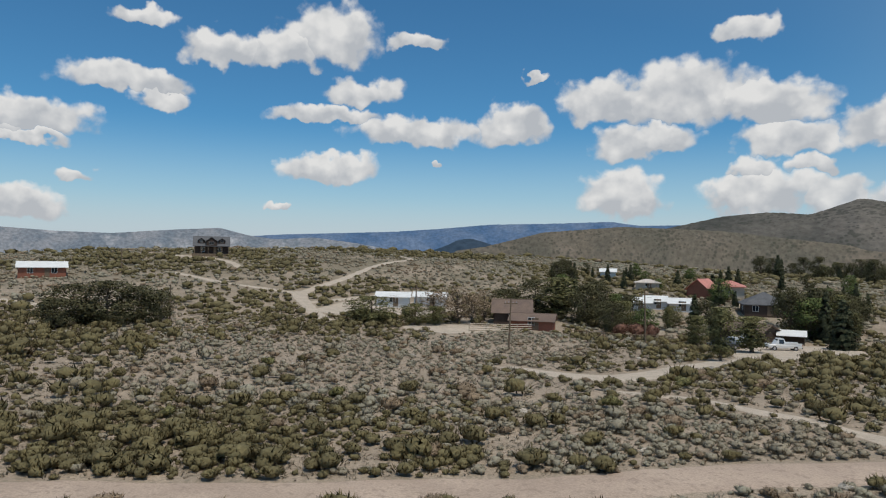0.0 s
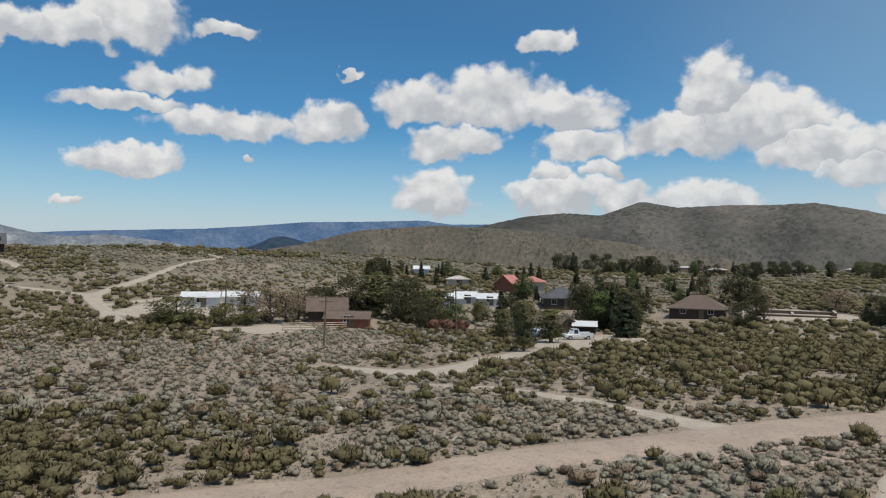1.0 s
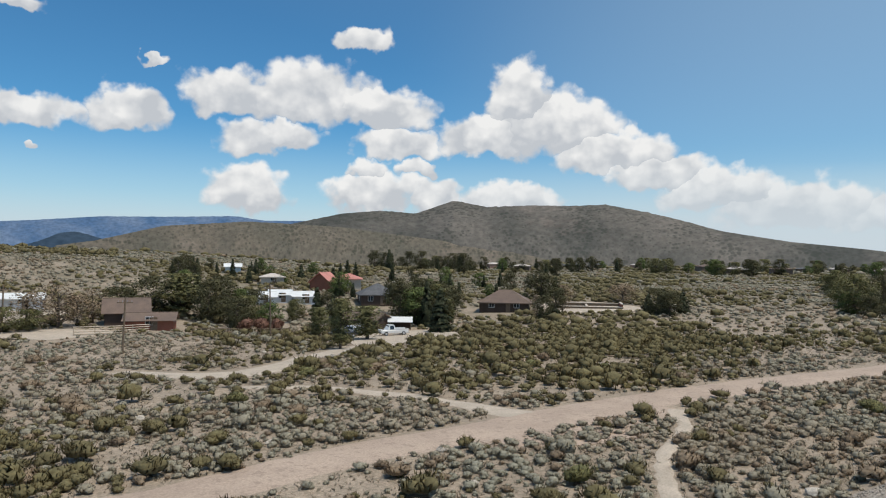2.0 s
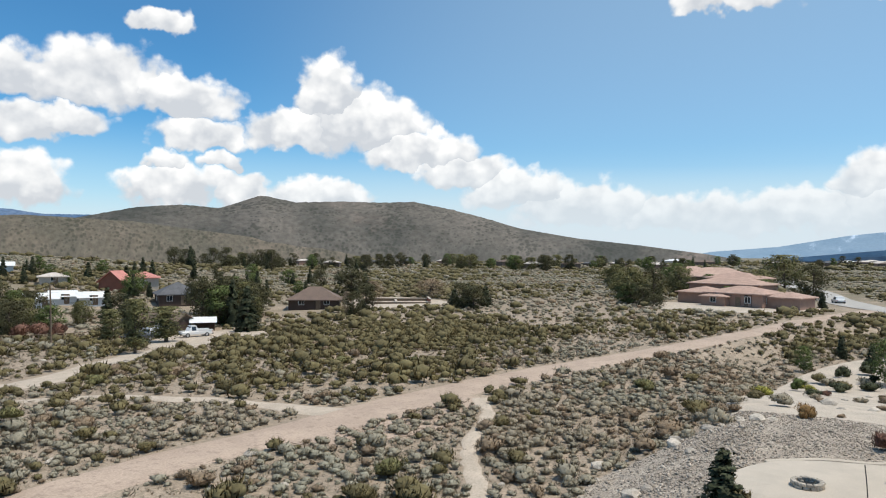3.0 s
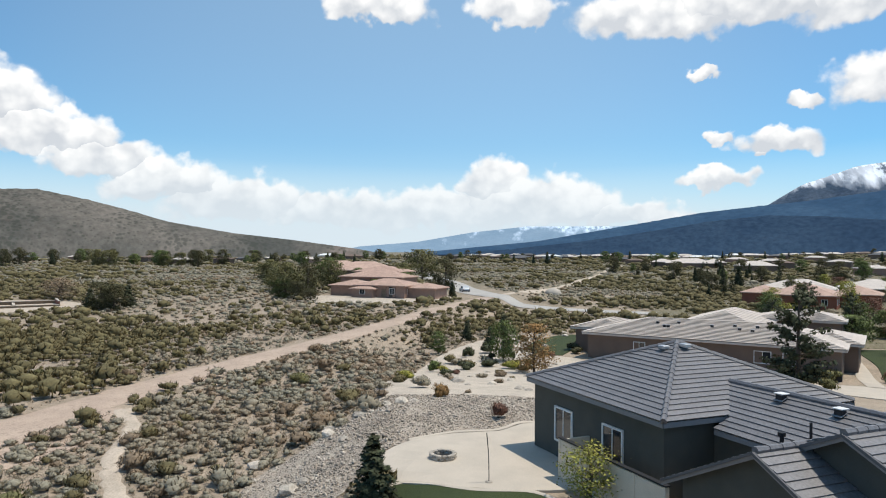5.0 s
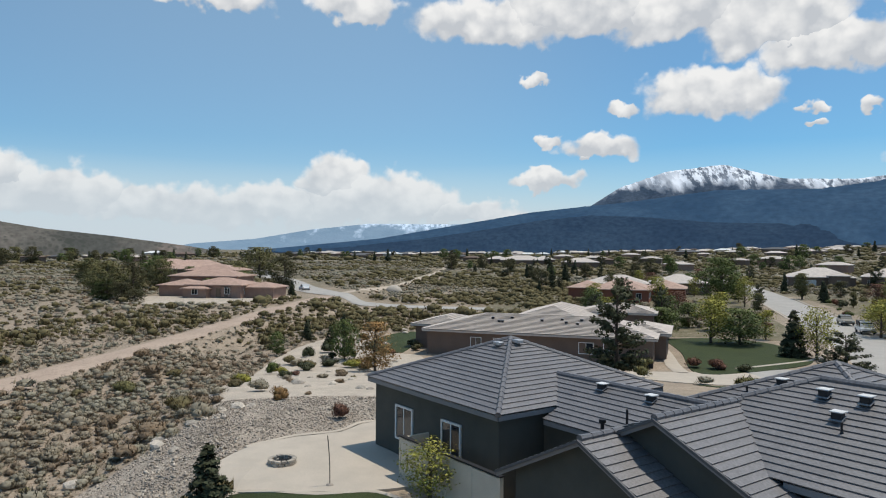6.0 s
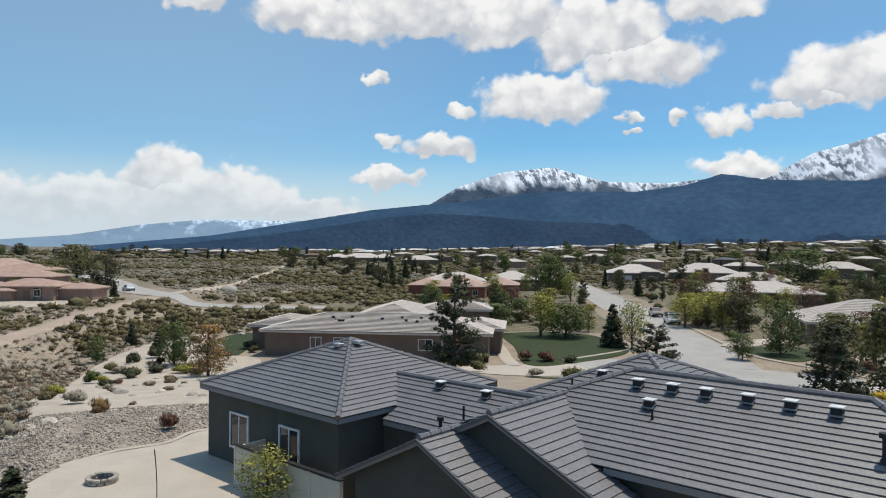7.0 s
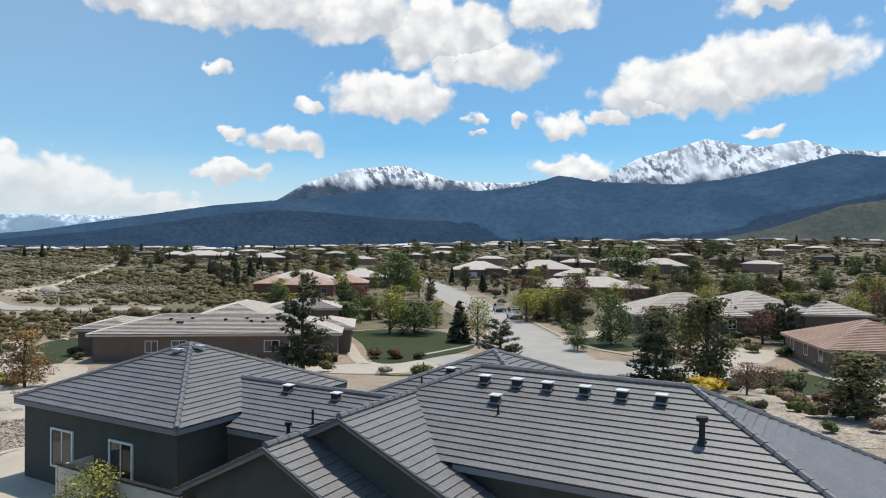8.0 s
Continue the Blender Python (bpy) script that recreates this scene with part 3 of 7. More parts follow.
ribbon("dirt_track", [(7.0, 73.2, 2.2), (9.5, 70.0, 3.2), (13.0, 67.2, 4.4), (17.0, 66.4, 4.6), (21.0, 69.2, 4.2), (25.3, 74.0, 3.8), (31, 79.2, 4.0), (38.7, 85.2, 5), (47, 98, 8), (54, 105, 8)], M["path"], "grey dirt track leading to a parking yard", "dirt track", wobble=.3, bare=.8)
ribbon("side_track", [(14, 58, 1.0), (18.7, 55.6, 1.6), (20.8, 52.8, 1.9), (22.6, 48.9, 1.9), (24.5, 46.0, 1.8), (25.8, 41.0, 2.0), (26.7, 38.6, 2.6), (27.2, 36.4, 3.4)], M["path"], "faint dirt track joining the wider road", "dirt track", wobble=.35, bare=.25)
ribbon("gravel_lane", [(-30.4, 149, 2.4), (-29.6, 145.5, 3.0), (-27.9, 139.2, 2.8), (-25, 131, 2.6), (-21.6, 120.5, 2.6), (-18.4, 112.5, 2.2)], M["path"], "pale gravel lane curving up the hillside", "lane", wobble=.2, bare=.5, dz=.09)
ribbon("hill_track", [(-29.8, 147.5, 2.6), (-27.4, 159.7, 2.4), (-25.1, 169.9, 2.2), (-22.7, 183.1, 2.2), (-20.2, 198.6, 2.2), (-15.8, 213, 2.2), (-11.6, 220, 2.2), (-10.4, 226, 2.2), (-14.1, 234, 2.0), (-19, 246, 2.0)], M["path"], "pale dirt track climbing the brushy hill", "dirt track", wobble=.2, bare=.5)
ribbon("hill_drive", [(-30.2, 146.8, 2.8), (-34.6, 149.0, 2.0), (-40.2, 151.4, 2.0), (-45.8, 153.8, 1.9), (-52.2, 158.2, 2.0), (-60.3, 166, 2.0), (-66.1, 171, 2.2)], M["path"], "pale drive along the brushy hillside", "drive", wobble=.2, bare=.4)
ribbon("hilltop_drive", [(-55.5, 178, 2.0), (-54.7, 186, 2.2), (-60, 196, 2.4), (-68, 203, 3.0), (-80, 208, 3.4)], M["path"], "pale drive to the hilltop house", "drive", wobble=.3, bare=1.0)
ribbon("house_lane", [(-26.4, 135.0, 2.2), (-22.2, 140.6, 2.4), (-18.9, 144.9, 2.4), (-15, 150.5, 2.4), (-6, 157, 2.4)], M["path"], "pale gravel lane to a white house", "lane", wobble=.2, bare=.5)
ribbon("low_drive", [(-75, 118, 3), (-63, 112, 3), (-56, 104, 3)], M["path"], "pale gravel drive beside dark trees", "drive", wobble=.3)
ribbon("paved_road", [(140, 0, 6), (142, 12, 6), (145, 21.2, 6.5), (151, 29, 7), (160, 38, 7.5), (172, 45, 8), (186, 51.5, 8), (203, 58.4, 8), (240, 76, 8), (320, 110, 8)], M["asphalt"], "pale grey paved road past tiled houses", "road", dz=.16, bare=4.5)
ribbon("far_track", [(158, 35, 2.0), (164, 34.3, 2.4), (195, 30, 2.0), (250, 28, 2.2), (306, 26.4, 2.6), (362, 24.7, 2.8), (444, 25.4, 3.4), (520, 22, 3.4)], M["path"], "pale sandy track running across the scrub flat", "dirt track", wobble=.4, step=5, bare=.9)
ribbon("street", [(66, -39, 9), (76, -42.5, 9), (92, -47.5, 8.5), (108, -52, 8.5), (127, -57.2, 9), (155, -64, 9), (184, -71.4, 9), (239, -82.6, 10), (272, -86, 10), (330, -86, 10)], M["asphalt"], "pale grey asphalt residential street with concrete curbs", "street")
ribbon("cross_street", [(40, -62, 8), (48, -53, 9), (57, -44, 11), (64, -36, 11), (69, -29.5, 9), (71.5, -25.6, 5)], M["asphalt"], "pale grey asphalt cross street", "street", dz=.045)
ribbon("far_street", [(430, -60, 8), (520, -130, 8), (600, -220, 8), (640, -330, 8)], M["asphalt"], "pale street among far houses", "street", dz=.2, step=6)
for pts in ([(72.5, -24.6, .45), (75.5, -29.5, .45), (79.4, -35.2, .45), (84, -38.6, .45), (92, -42.6, .45), (108, -47.2, .45), (127, -52.2, .45), (184, -66.6, .45)], [(50, -57, .45), (57, -51.5, .45), (64, -49.2, .45), (72, -47.4, .45), (80, -49, .45), (92, -52.4, .45), (108, -56.9, .45), (127, -62.1, .45), (184, -76.2, .45)]):
    ribbon("curb", pts, M["concrete"], "pale concrete curb edging the street", "curb", dz=.14, step=1.0, across=3, bare=0)

# lots, lawns and paving
patch("bare_shoulder", [(21.0, 32.4), (26, 33.6), (32, 34.4), (37, 35.2), (37.5, 32.6), (33, 30.2), (28.6, 28.6), (24, 29.4), (21.4, 30.8)], M["road"], "bare sandy shoulder beside a dirt road", "bare soil", dz=.03, bare=False)
patch("lot_ground_south", [(62, -72), (80, -53), (100, -58), (130, -67), (190, -81), (230, -92), (225, -150), (150, -150), (100, -110), (70, -100), (58, -84)], M["lot"], "dry grass and shrubs of large house lots", "ground", dz=.02, bare=False)
patch("lot_ground_north", [(97, -8), (99, -30), (98, -42), (130, -50), (190, -64), (235, -76), (235, -10), (180, -4), (130, 2)], M["lot"], "dry grass and shrubs of large house lots", "ground", dz=.02, bare=False)
patch("lawn", [(96, -23.0), (97.5, -30.2), (92, -36.0), (78, -34.6), (70.6, -25.2), (70.0, -20.0), (84, -22.2)], M["lawn"], "mown green front lawn curving to the street", "lawn", dz=.08)
patch("driveway", [(66.0, -11.4), (60.4, -15.4), (60.0, -19.6), (65.0, -25.0), (71.0, -24.4), (70.2, -19.0), (69.4, -13.5)], M["concrete"], "tan concrete driveway", "driveway", dz=.06)
patch("verge_lawn", [(58.4, -16.4), (55.5, -19.4), (60.6, -27.0), (63.6, -26.4), (58.4, -20)], M["lawn"], "narrow strip of lawn by a driveway", "lawn", dz=.05)
ribbon("front_walk", [(69.6, -18.6, 1.5), (74.5, -18.9, 1.5), (80, -19.8, 1.4), (87.5, -20.8, 1.4)], M["concrete"], "pale concrete front walk", "path", dz=.1, step=1)
patch("lawn_east", [(80.4, -49.6), (78.2, -57.4), (71.0, -53.6), (68.8, -49.6), (74, -48.4)], M["lawn"], "mown lawn beside a driveway", "lawn", dz=.06)
ribbon("driveway", [(80, -48.8, 3.4), (83, -53, 3.6), (85, -57, 3.6), (85.6, -61, 4)], M["concrete"], "pale concrete driveway", "driveway", dz=.09)
ribbon("driveway", [(53, -48.5, 4), (56.5, -54, 4), (60, -60, 4.5), (64.5, -66, 5)], M["concrete"], "pale concrete driveway", "driveway", dz=.07)
patch("lawn_south", [(52.3, -49.8), (53.0, -56.4), (47.0, -57.0), (38.8, -46.1), (45, -45.5)], M["lawn"], "mown lawn between garden beds", "lawn", dz=.06)
ribbon("garden_walk", [(36.5, -37.5, 1.0), (33, -39.2, 1.0), (30.5, -41.1, 1.0), (27.5, -44.5, 1.0)], M["concrete"], "pale garden edging walk", "path", dz=.07, step=1)
patch("side_lawn", [(80.4, 10.2), (80.6, 13.4), (88, 15.4), (98, 13.6), (100, 10.5), (90, 9.4)], M["lawn"], "green side lawn", "lawn", dz=.06)
patch("planting_bed", [(45, -33), (52, -39.5), (48, -46), (40, -52), (28, -50), (20, -38), (21.7, -28), (27, -24), (38, -26)], M["bed"], "stony beige planting bed with bark and gravel", "gravel", dz=.02, bare=False)
patch("sand_yard", [(37.6, 14.8), (41.8, 17.4), (57.7, 20.8), (73.3, 23.2), (87.5, 22.6), (98, 19), (100, 15.6), (82, 14.6), (78, 8), (68, 7), (52, 4), (42.0, 4.6), (38.6, 6.2), (38.9, 10.5)], M["yard"], "pale beige gravel yard", "gravel", dz=.05)
patch("rock_mulch", [(35.1, 14.6), (38.0, 15.0), (39.6, 10.9), (39.6, 6.6), (33.6, 5.2), (30.8, 7.9), (29.0, 9.9), (26.9, 10.9), (24.4, 10.6), (22.6, 11.6), (20.6, 12.6), (20.8, 15.2), (24.1, 16.2), (27.2, 17.0), (31.0, 16.2)], M["cobble_bed"], "sloping bed of grey rock mulch", "gravel", dz=.05)
patch("patio", [(26.6, 10.7), (28.6, 10.2), (30.3, 8.7), (31.3, 6.9), (32.9, 6.2), (33.3, 5.0), (31.6, 4.2), (28.6, 4.2), (25.4, 1.9), (24.0, 3.6), (23.5, 6.2), (23.5, 8.9), (24.7, 10.3)], M["concrete"], "curved tan concrete patio slab", "patio", dz=.10)
patch("back_lawn", [(23.55, 8.9), (23.5, 6.0), (23.7, 4.0), (21, 1.6), (18, 3), (17.5, 7), (20, 9.4), (22.4, 9.6)], M["lawn"], "small curved back lawn edged with pale concrete", "lawn", dz=.06)
ribbon("lawn_edging", [(22.5, 9.9, .22), (23.5, 9.0, .22), (23.55, 7.8, .22), (23.4, 6.0, .22), (23.75, 4.0, .22), (22.4, 2.4, .22)], M["concrete"], "pale concrete mow strip", "edging", dz=.13, step=.3, across=2, bare=0)
ribbon("patio_edging", [(28.6, 10.35, .22), (30.45, 8.85, .22), (31.45, 7.1, .22), (33.1, 6.35, .3), (33.6, 5.2, .3)], M["concrete"], "pale concrete edging", "edging", dz=.15, step=.3, across=2, bare=0)
patch("stable_yard", [(1, 103.5), (8.5, 110.2), (9.6, 115), (4, 117), (-4, 113), (-6, 108)], M["path"], "bare sandy yard beside a house", "yard", dz=.05)
patch("house_yard", [(-24, 124), (-12, 122), (0, 128), (4, 140), (-6, 146), (-18, 142)], M["path"], "bare sandy yard", "yard", dz=.05)
patch("parking_yard", [(36, 85), (46, 86), (58, 95), (60, 106), (50, 108), (40, 97)], M["path"], "bare dirt parking yard", "yard", dz=.05)
patch("building_lot", [(101, 132), (112, 136), (121, 128), (118, 115), (110, 109), (97, 112), (96, 120)], M["path"], "cleared pale building lot", "yard", dz=.06)
patch("tile_house_yard", [(124, 66), (124, 53), (131, 45.5), (142, 41.5), (152, 47), (146, 66), (134, 74)], M["yard"], "pale gravel yard round a tiled house", "yard", dz=.06)

# ================= far ranges =================
def mountain_range(name, crest, d_base, d_crest, z_base, mat, label, rough=0.12, step=0.25, rows=26, seed=1, spur=5.0):
    """A range seen from afar: foot at d_base, crest line (azimuth, elevation in degrees) at d_crest, with spurs and gullies."""
    a0, a1 = crest[0][0], crest[-1][0]
    azs = np.arange(a0, a1 + step / 2, step)
    els = np.interp(azs, [c[0] for c in crest], [c[1] for c in crest])
    k = np.array([.1, .8, .1])
    els = np.convolve(np.pad(els, 1, mode="edge"), k, "valid")
    verts = []
    for a, e in zip(azs, els):
        top = 8.2 + d_crest * math.tan(radians(e))
        for r in range(rows + 9):
            u = r / rows
            d = d_base + (d_crest - d_base) * u
            x, y = d * math.sin(radians(a)), d * math.cos(radians(a))
            if u <= 1:
                f = u ** 1.25
                n = noise.fractal(Vector((a / spur * 1.0 + seed, u * 1.6, seed * 3.1)), 0.9, 2.1, 6)
                z = z_base + (top - z_base) * (f + rough * n * (u * (1 - u)) * 4)
                z += (top - z_base) * .012 * noise.fractal(Vector((a * 2.5, seed, u * 5)), 1.0, 2.0, 3) * u
            else:
                z = z_base + (top - z_base) * (1 - (u - 1) * 2.2)
            verts.append((x, y, max(z, z_base - 5)))
    m = rows + 9
    i = np.arange(len(azs) - 1)[:, None] * m
    j = np.arange(m - 1)[None, :]
    f = np.stack([i + j, i + m + j, i + m + j + 1, i + j + 1], -1).reshape(-1, 4)
    return soup(name, verts, f, mat, label=label, category="mountains", kind="structure", smooth=True)


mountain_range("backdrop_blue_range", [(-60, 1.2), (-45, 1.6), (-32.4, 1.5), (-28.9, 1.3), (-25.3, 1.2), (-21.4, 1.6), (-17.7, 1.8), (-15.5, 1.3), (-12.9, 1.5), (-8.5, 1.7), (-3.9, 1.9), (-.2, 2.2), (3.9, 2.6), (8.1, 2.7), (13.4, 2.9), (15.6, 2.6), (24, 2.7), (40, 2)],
               2900, 4300, -6, M["blue_range"], "far mountain range with blue haze painted into its colour", seed=3, spur=3)
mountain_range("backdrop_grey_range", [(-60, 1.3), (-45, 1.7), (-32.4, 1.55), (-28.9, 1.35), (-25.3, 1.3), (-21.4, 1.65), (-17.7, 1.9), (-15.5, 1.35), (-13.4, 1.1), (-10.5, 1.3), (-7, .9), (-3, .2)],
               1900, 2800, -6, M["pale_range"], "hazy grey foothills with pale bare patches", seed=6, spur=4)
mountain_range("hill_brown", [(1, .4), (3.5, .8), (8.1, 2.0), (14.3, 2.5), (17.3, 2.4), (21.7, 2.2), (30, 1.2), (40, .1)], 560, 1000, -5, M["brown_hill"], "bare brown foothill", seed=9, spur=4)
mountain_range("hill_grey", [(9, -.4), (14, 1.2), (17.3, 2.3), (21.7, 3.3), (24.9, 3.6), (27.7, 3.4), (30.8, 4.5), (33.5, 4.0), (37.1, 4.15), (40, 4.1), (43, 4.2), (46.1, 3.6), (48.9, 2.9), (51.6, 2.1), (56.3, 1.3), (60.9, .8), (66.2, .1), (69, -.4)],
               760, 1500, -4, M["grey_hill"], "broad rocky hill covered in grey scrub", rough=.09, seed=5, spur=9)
mountain_range("backdrop_snowy_range", [(64, -.2), (66.3, .3), (71, .7), (75.5, 1.5), (80, 2.0), (84.2, 2.0), (86.7, 2.0), (89.9, 2.1), (96, 1.5), (104, 0)], 3600, 4700, -4, M["far_snow"], "far range streaked with snow, haze painted into its colours", seed=12, spur=3)
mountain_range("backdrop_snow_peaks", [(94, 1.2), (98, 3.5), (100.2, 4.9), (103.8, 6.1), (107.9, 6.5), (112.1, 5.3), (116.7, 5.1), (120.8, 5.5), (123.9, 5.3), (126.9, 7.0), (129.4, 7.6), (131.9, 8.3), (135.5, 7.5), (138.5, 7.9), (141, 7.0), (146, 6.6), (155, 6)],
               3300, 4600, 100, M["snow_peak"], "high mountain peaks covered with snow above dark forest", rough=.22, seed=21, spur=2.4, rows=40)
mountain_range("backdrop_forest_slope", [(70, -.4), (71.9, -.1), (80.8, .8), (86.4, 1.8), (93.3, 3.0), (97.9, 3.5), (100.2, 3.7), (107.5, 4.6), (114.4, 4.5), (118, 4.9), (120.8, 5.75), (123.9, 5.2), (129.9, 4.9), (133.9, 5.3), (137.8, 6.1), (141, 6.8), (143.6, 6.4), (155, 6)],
               1500, 3500, 0, M["forest"], "dark forested mountain slope with blue haze painted into its colour", rough=.10, seed=17, spur=5)
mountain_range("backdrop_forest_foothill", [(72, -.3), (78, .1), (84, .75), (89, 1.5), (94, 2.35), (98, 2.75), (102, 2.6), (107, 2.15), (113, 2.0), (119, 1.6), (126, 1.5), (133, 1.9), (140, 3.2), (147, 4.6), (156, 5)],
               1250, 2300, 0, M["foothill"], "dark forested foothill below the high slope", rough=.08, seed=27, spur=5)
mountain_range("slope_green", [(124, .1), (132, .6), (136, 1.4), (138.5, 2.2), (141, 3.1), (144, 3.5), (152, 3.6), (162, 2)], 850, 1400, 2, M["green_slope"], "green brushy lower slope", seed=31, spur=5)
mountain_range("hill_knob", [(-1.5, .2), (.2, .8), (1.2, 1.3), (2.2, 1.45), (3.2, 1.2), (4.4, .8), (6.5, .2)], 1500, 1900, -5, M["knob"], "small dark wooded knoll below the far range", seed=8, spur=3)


# ================= roofs =================
def clip_band(poly, lo, hi):
    """Clip a polygon of (u, v) to lo <= v <= hi."""
    for sign, lim in ((1, lo), (-1, -hi)):
        out = []
        for i in range(len(poly)):
            p, q = poly[i], poly[(i + 1) % len(poly)]
            a, b = sign * p[1] - lim, sign * q[1] - lim
            if a >= 0:
                out.append(p)
            if (a > 0 > b) or (a < 0 < b):
                t = a / (a - b)
                out.append((p[0] + (q[0] - p[0]) * t, p[1] + (q[1] - p[1]) * t))
        poly = out
        if len(poly) < 3:
            return []
    return poly


def roof_plane(parent, pts, mat, exposure=0.27, lift=0.050, joined=None):
    """Tile courses on a flat roof plane. pts: the outline, its first two points along the eave."""
    P = [Vector(p) for p in pts]
    e = (P[1] - P[0]).normalized()
    n = e.cross(P[2] - P[0]).normalized()
    if n.z < 0:
        n = -n
    s = n.cross(e)
    if s.z < 0:
        s = -s
    uv = [((p - P[0]).dot(e), (p - P[0]).dot(s)) for p in P]
    top = max(v for _, v in uv)
    k = 0
    while k * exposure < top - .02:
        lo, hi = k * exposure, min(top, (k + 1) * exposure)
        poly = clip_band(uv, lo, hi)
        k += 1
        if len(poly) < 3:
            continue
        bm = bmesh.new() if joined is None else joined
        butt = [abs(v - lo) < 1e-5 for _, v in poly]
        up = [bm.verts.new(P[0] + e * u + s * (v - (.03 if b else 0)) + n * (lift - (lift - .012) * (v - lo) / exposure)) for (u, v), b in zip(poly, butt)]
        dn = [bm.verts.new(P[0] + e * u + s * (v - (.03 if b else 0)) + n * (lift - .03 if b else -.012)) for (u, v), b in zip(poly, butt)]
        try:
            bm.faces.new(up)
            for i in range(len(up)):
                j = (i + 1) % len(up)
                bm.faces.new((up[i], up[j], dn[j], dn[i]))
        except ValueError:
            pass
        if joined is None:
            part("tile_course", bm, mat, parent)


CAPS = {}


def ridge_caps(parent, p, q, mat, r=0.11, length=0.38, name="ridge_cap"):
    """Overlapping rounded cap tiles along a hip or ridge, one piece each."""
    if mat.name not in CAPS:
        bm = bmesh.new()
        add_tube(bm, (0, 0, 0), (0, 0, length * 1.12), r, r * .82, 7)
        me = bpy.data.meshes.new(name)
        bm.to_mesh(me), bm.free()
        me.materials.append(mat)
        CAPS[mat.name] = me
    p, q = Vector(p), Vector(q)
    d = q - p
    n = max(1, round(d.length / length))
    turn = d.to_track_quat("Z", "Y").to_matrix().to_4x4()
    for i in range(n):
        o = new(name, CAPS[mat.name])
        o.parent = parent
        o.matrix_local = Matrix.Translation(p + d * (i / n) + Vector((0, 0, .02))) @ turn


def bar_cap(parent, p, q, mat, r=.1):
    """A plain rounded cap along a hip."""
    return part("hip_cap", tube(Vector(p), Vector(q), r, n=6), mat, parent)


def hip_roof(parent, x0, x1, y0, y1, z, slope, mat, lift=.05, caps=True, exposure=.357, pieces=False):
    """A hip roof over a rectangle: tile courses one by one, or a plain shell for a far house."""
    w, d = x1 - x0, y1 - y0
    h = min(w, d) / 2
    zr = z + slope * h
    if w >= d:
        r0, r1 = (x0 + h, (y0 + y1) / 2, zr), (x1 - h, (y0 + y1) / 2, zr)
    else:
        r0, r1 = ((x0 + x1) / 2, y0 + h, zr), ((x0 + x1) / 2, y1 - h, zr)
    c = [(x0, y0, z), (x1, y0, z), (x1, y1, z), (x0, y1, z)]
    if w >= d:
        planes = [[c[0], c[1], r1, r0], [c[1], c[2], r1], [c[2], c[3], r0, r1], [c[3], c[0], r0]]
        hips = [(c[0], r0), (c[3], r0), (c[1], r1), (c[2], r1), (r0, r1)]
    else:
        planes = [[c[0], c[1], r0], [c[1], c[2], r1, r0], [c[2], c[3], r1], [c[3], c[0], r0, r1]]
        hips = [(c[0], r0), (c[1], r0), (c[2], r1), (c[3], r1), (r0, r1)]
    bm = bmesh.new()
    lo = [bm.verts.new((p[0], p[1], z - .2)) for p in c]
    up = [bm.verts.new(p) for p in c]
    square = (Vector(r0) - Vector(r1)).length < .01
    t0 = bm.verts.new(r0)
    t1 = t0 if square else bm.verts.new(r1)
    tops = {r0: t0, r1: t1}
    bm.faces.new(lo)
    for i in range(4):
        j = (i + 1) % 4
        bm.faces.new((lo[i], lo[j], up[j], up[i]))
        ends = []
        for p in planes[i][2:]:
            if tops[p] not in ends:
                ends.append(tops[p])
        bm.faces.new([up[i], up[j]] + ends)
    roof = part("roof", bm, mat, parent)
    if pieces:
        for pl in planes:
            pl2 = pl[:-1] if len(pl) == 4 and square else pl
            roof_plane(roof, [(p[0], p[1], p[2] + .03) for p in pl2], mat, exposure, lift)
    if caps:
        for a, b in hips:
            if (Vector(a) - Vector(b)).length > .5:
                bar_cap(roof, a, b, mat)
    return roof


def window(parent, c, right, w, h, frame_mat, out=None, sliders=2, sash=.05):
    """A framed window on a wall: centre c, unit vector to its right, facing out."""
    right, up = Vector(right).normalized(), Vector((0, 0, 1))
    out = Vector(out) if out else right.cross(up)
    m = Matrix((right.to_4d(), up.to_4d(), out.to_4d(), (0, 0, 0, 1))).transposed()
    for i in range(3):
        m[3][i] = 0
    m = Matrix.Translation(Vector(c)) @ m.to_3x3().to_4x4()
    fr = bmesh.new()
    for x0, x1, y0, y1 in ((-w / 2, w / 2, h / 2 - .07, h / 2), (-w / 2, w / 2, -h / 2, -h / 2 + .07), (-w / 2, -w / 2 + .07, -h / 2 + .07, h / 2 - .07), (w / 2 - .07, w / 2, -h / 2 + .07, h / 2 - .07)):
        add_box(fr, x0, x1, y0, y1, -.08, .05)
    for k in range(1, sliders):
        x = -w / 2 + w * k / sliders
        add_box(fr, x - sash / 2, x + sash / 2, -h / 2 + .07, h / 2 - .07, -.05, .035)
    bmesh.ops.transform(fr, matrix=m, verts=fr.verts)
    f = part("window", fr, frame_mat, parent)
    for k in range(sliders):
        x0, x1 = -w / 2 + w * k / sliders, -w / 2 + w * (k + 1) / sliders
        pn = box(x0 + .03, x1 - .03, -h / 2 + .05, h / 2 - .05, 0.004 + .008 * (k % 2), .014 + .008 * (k % 2))
        bmesh.ops.transform(pn, matrix=m, verts=pn.verts)
        part("pane", pn, M["glass"], f)
    return f


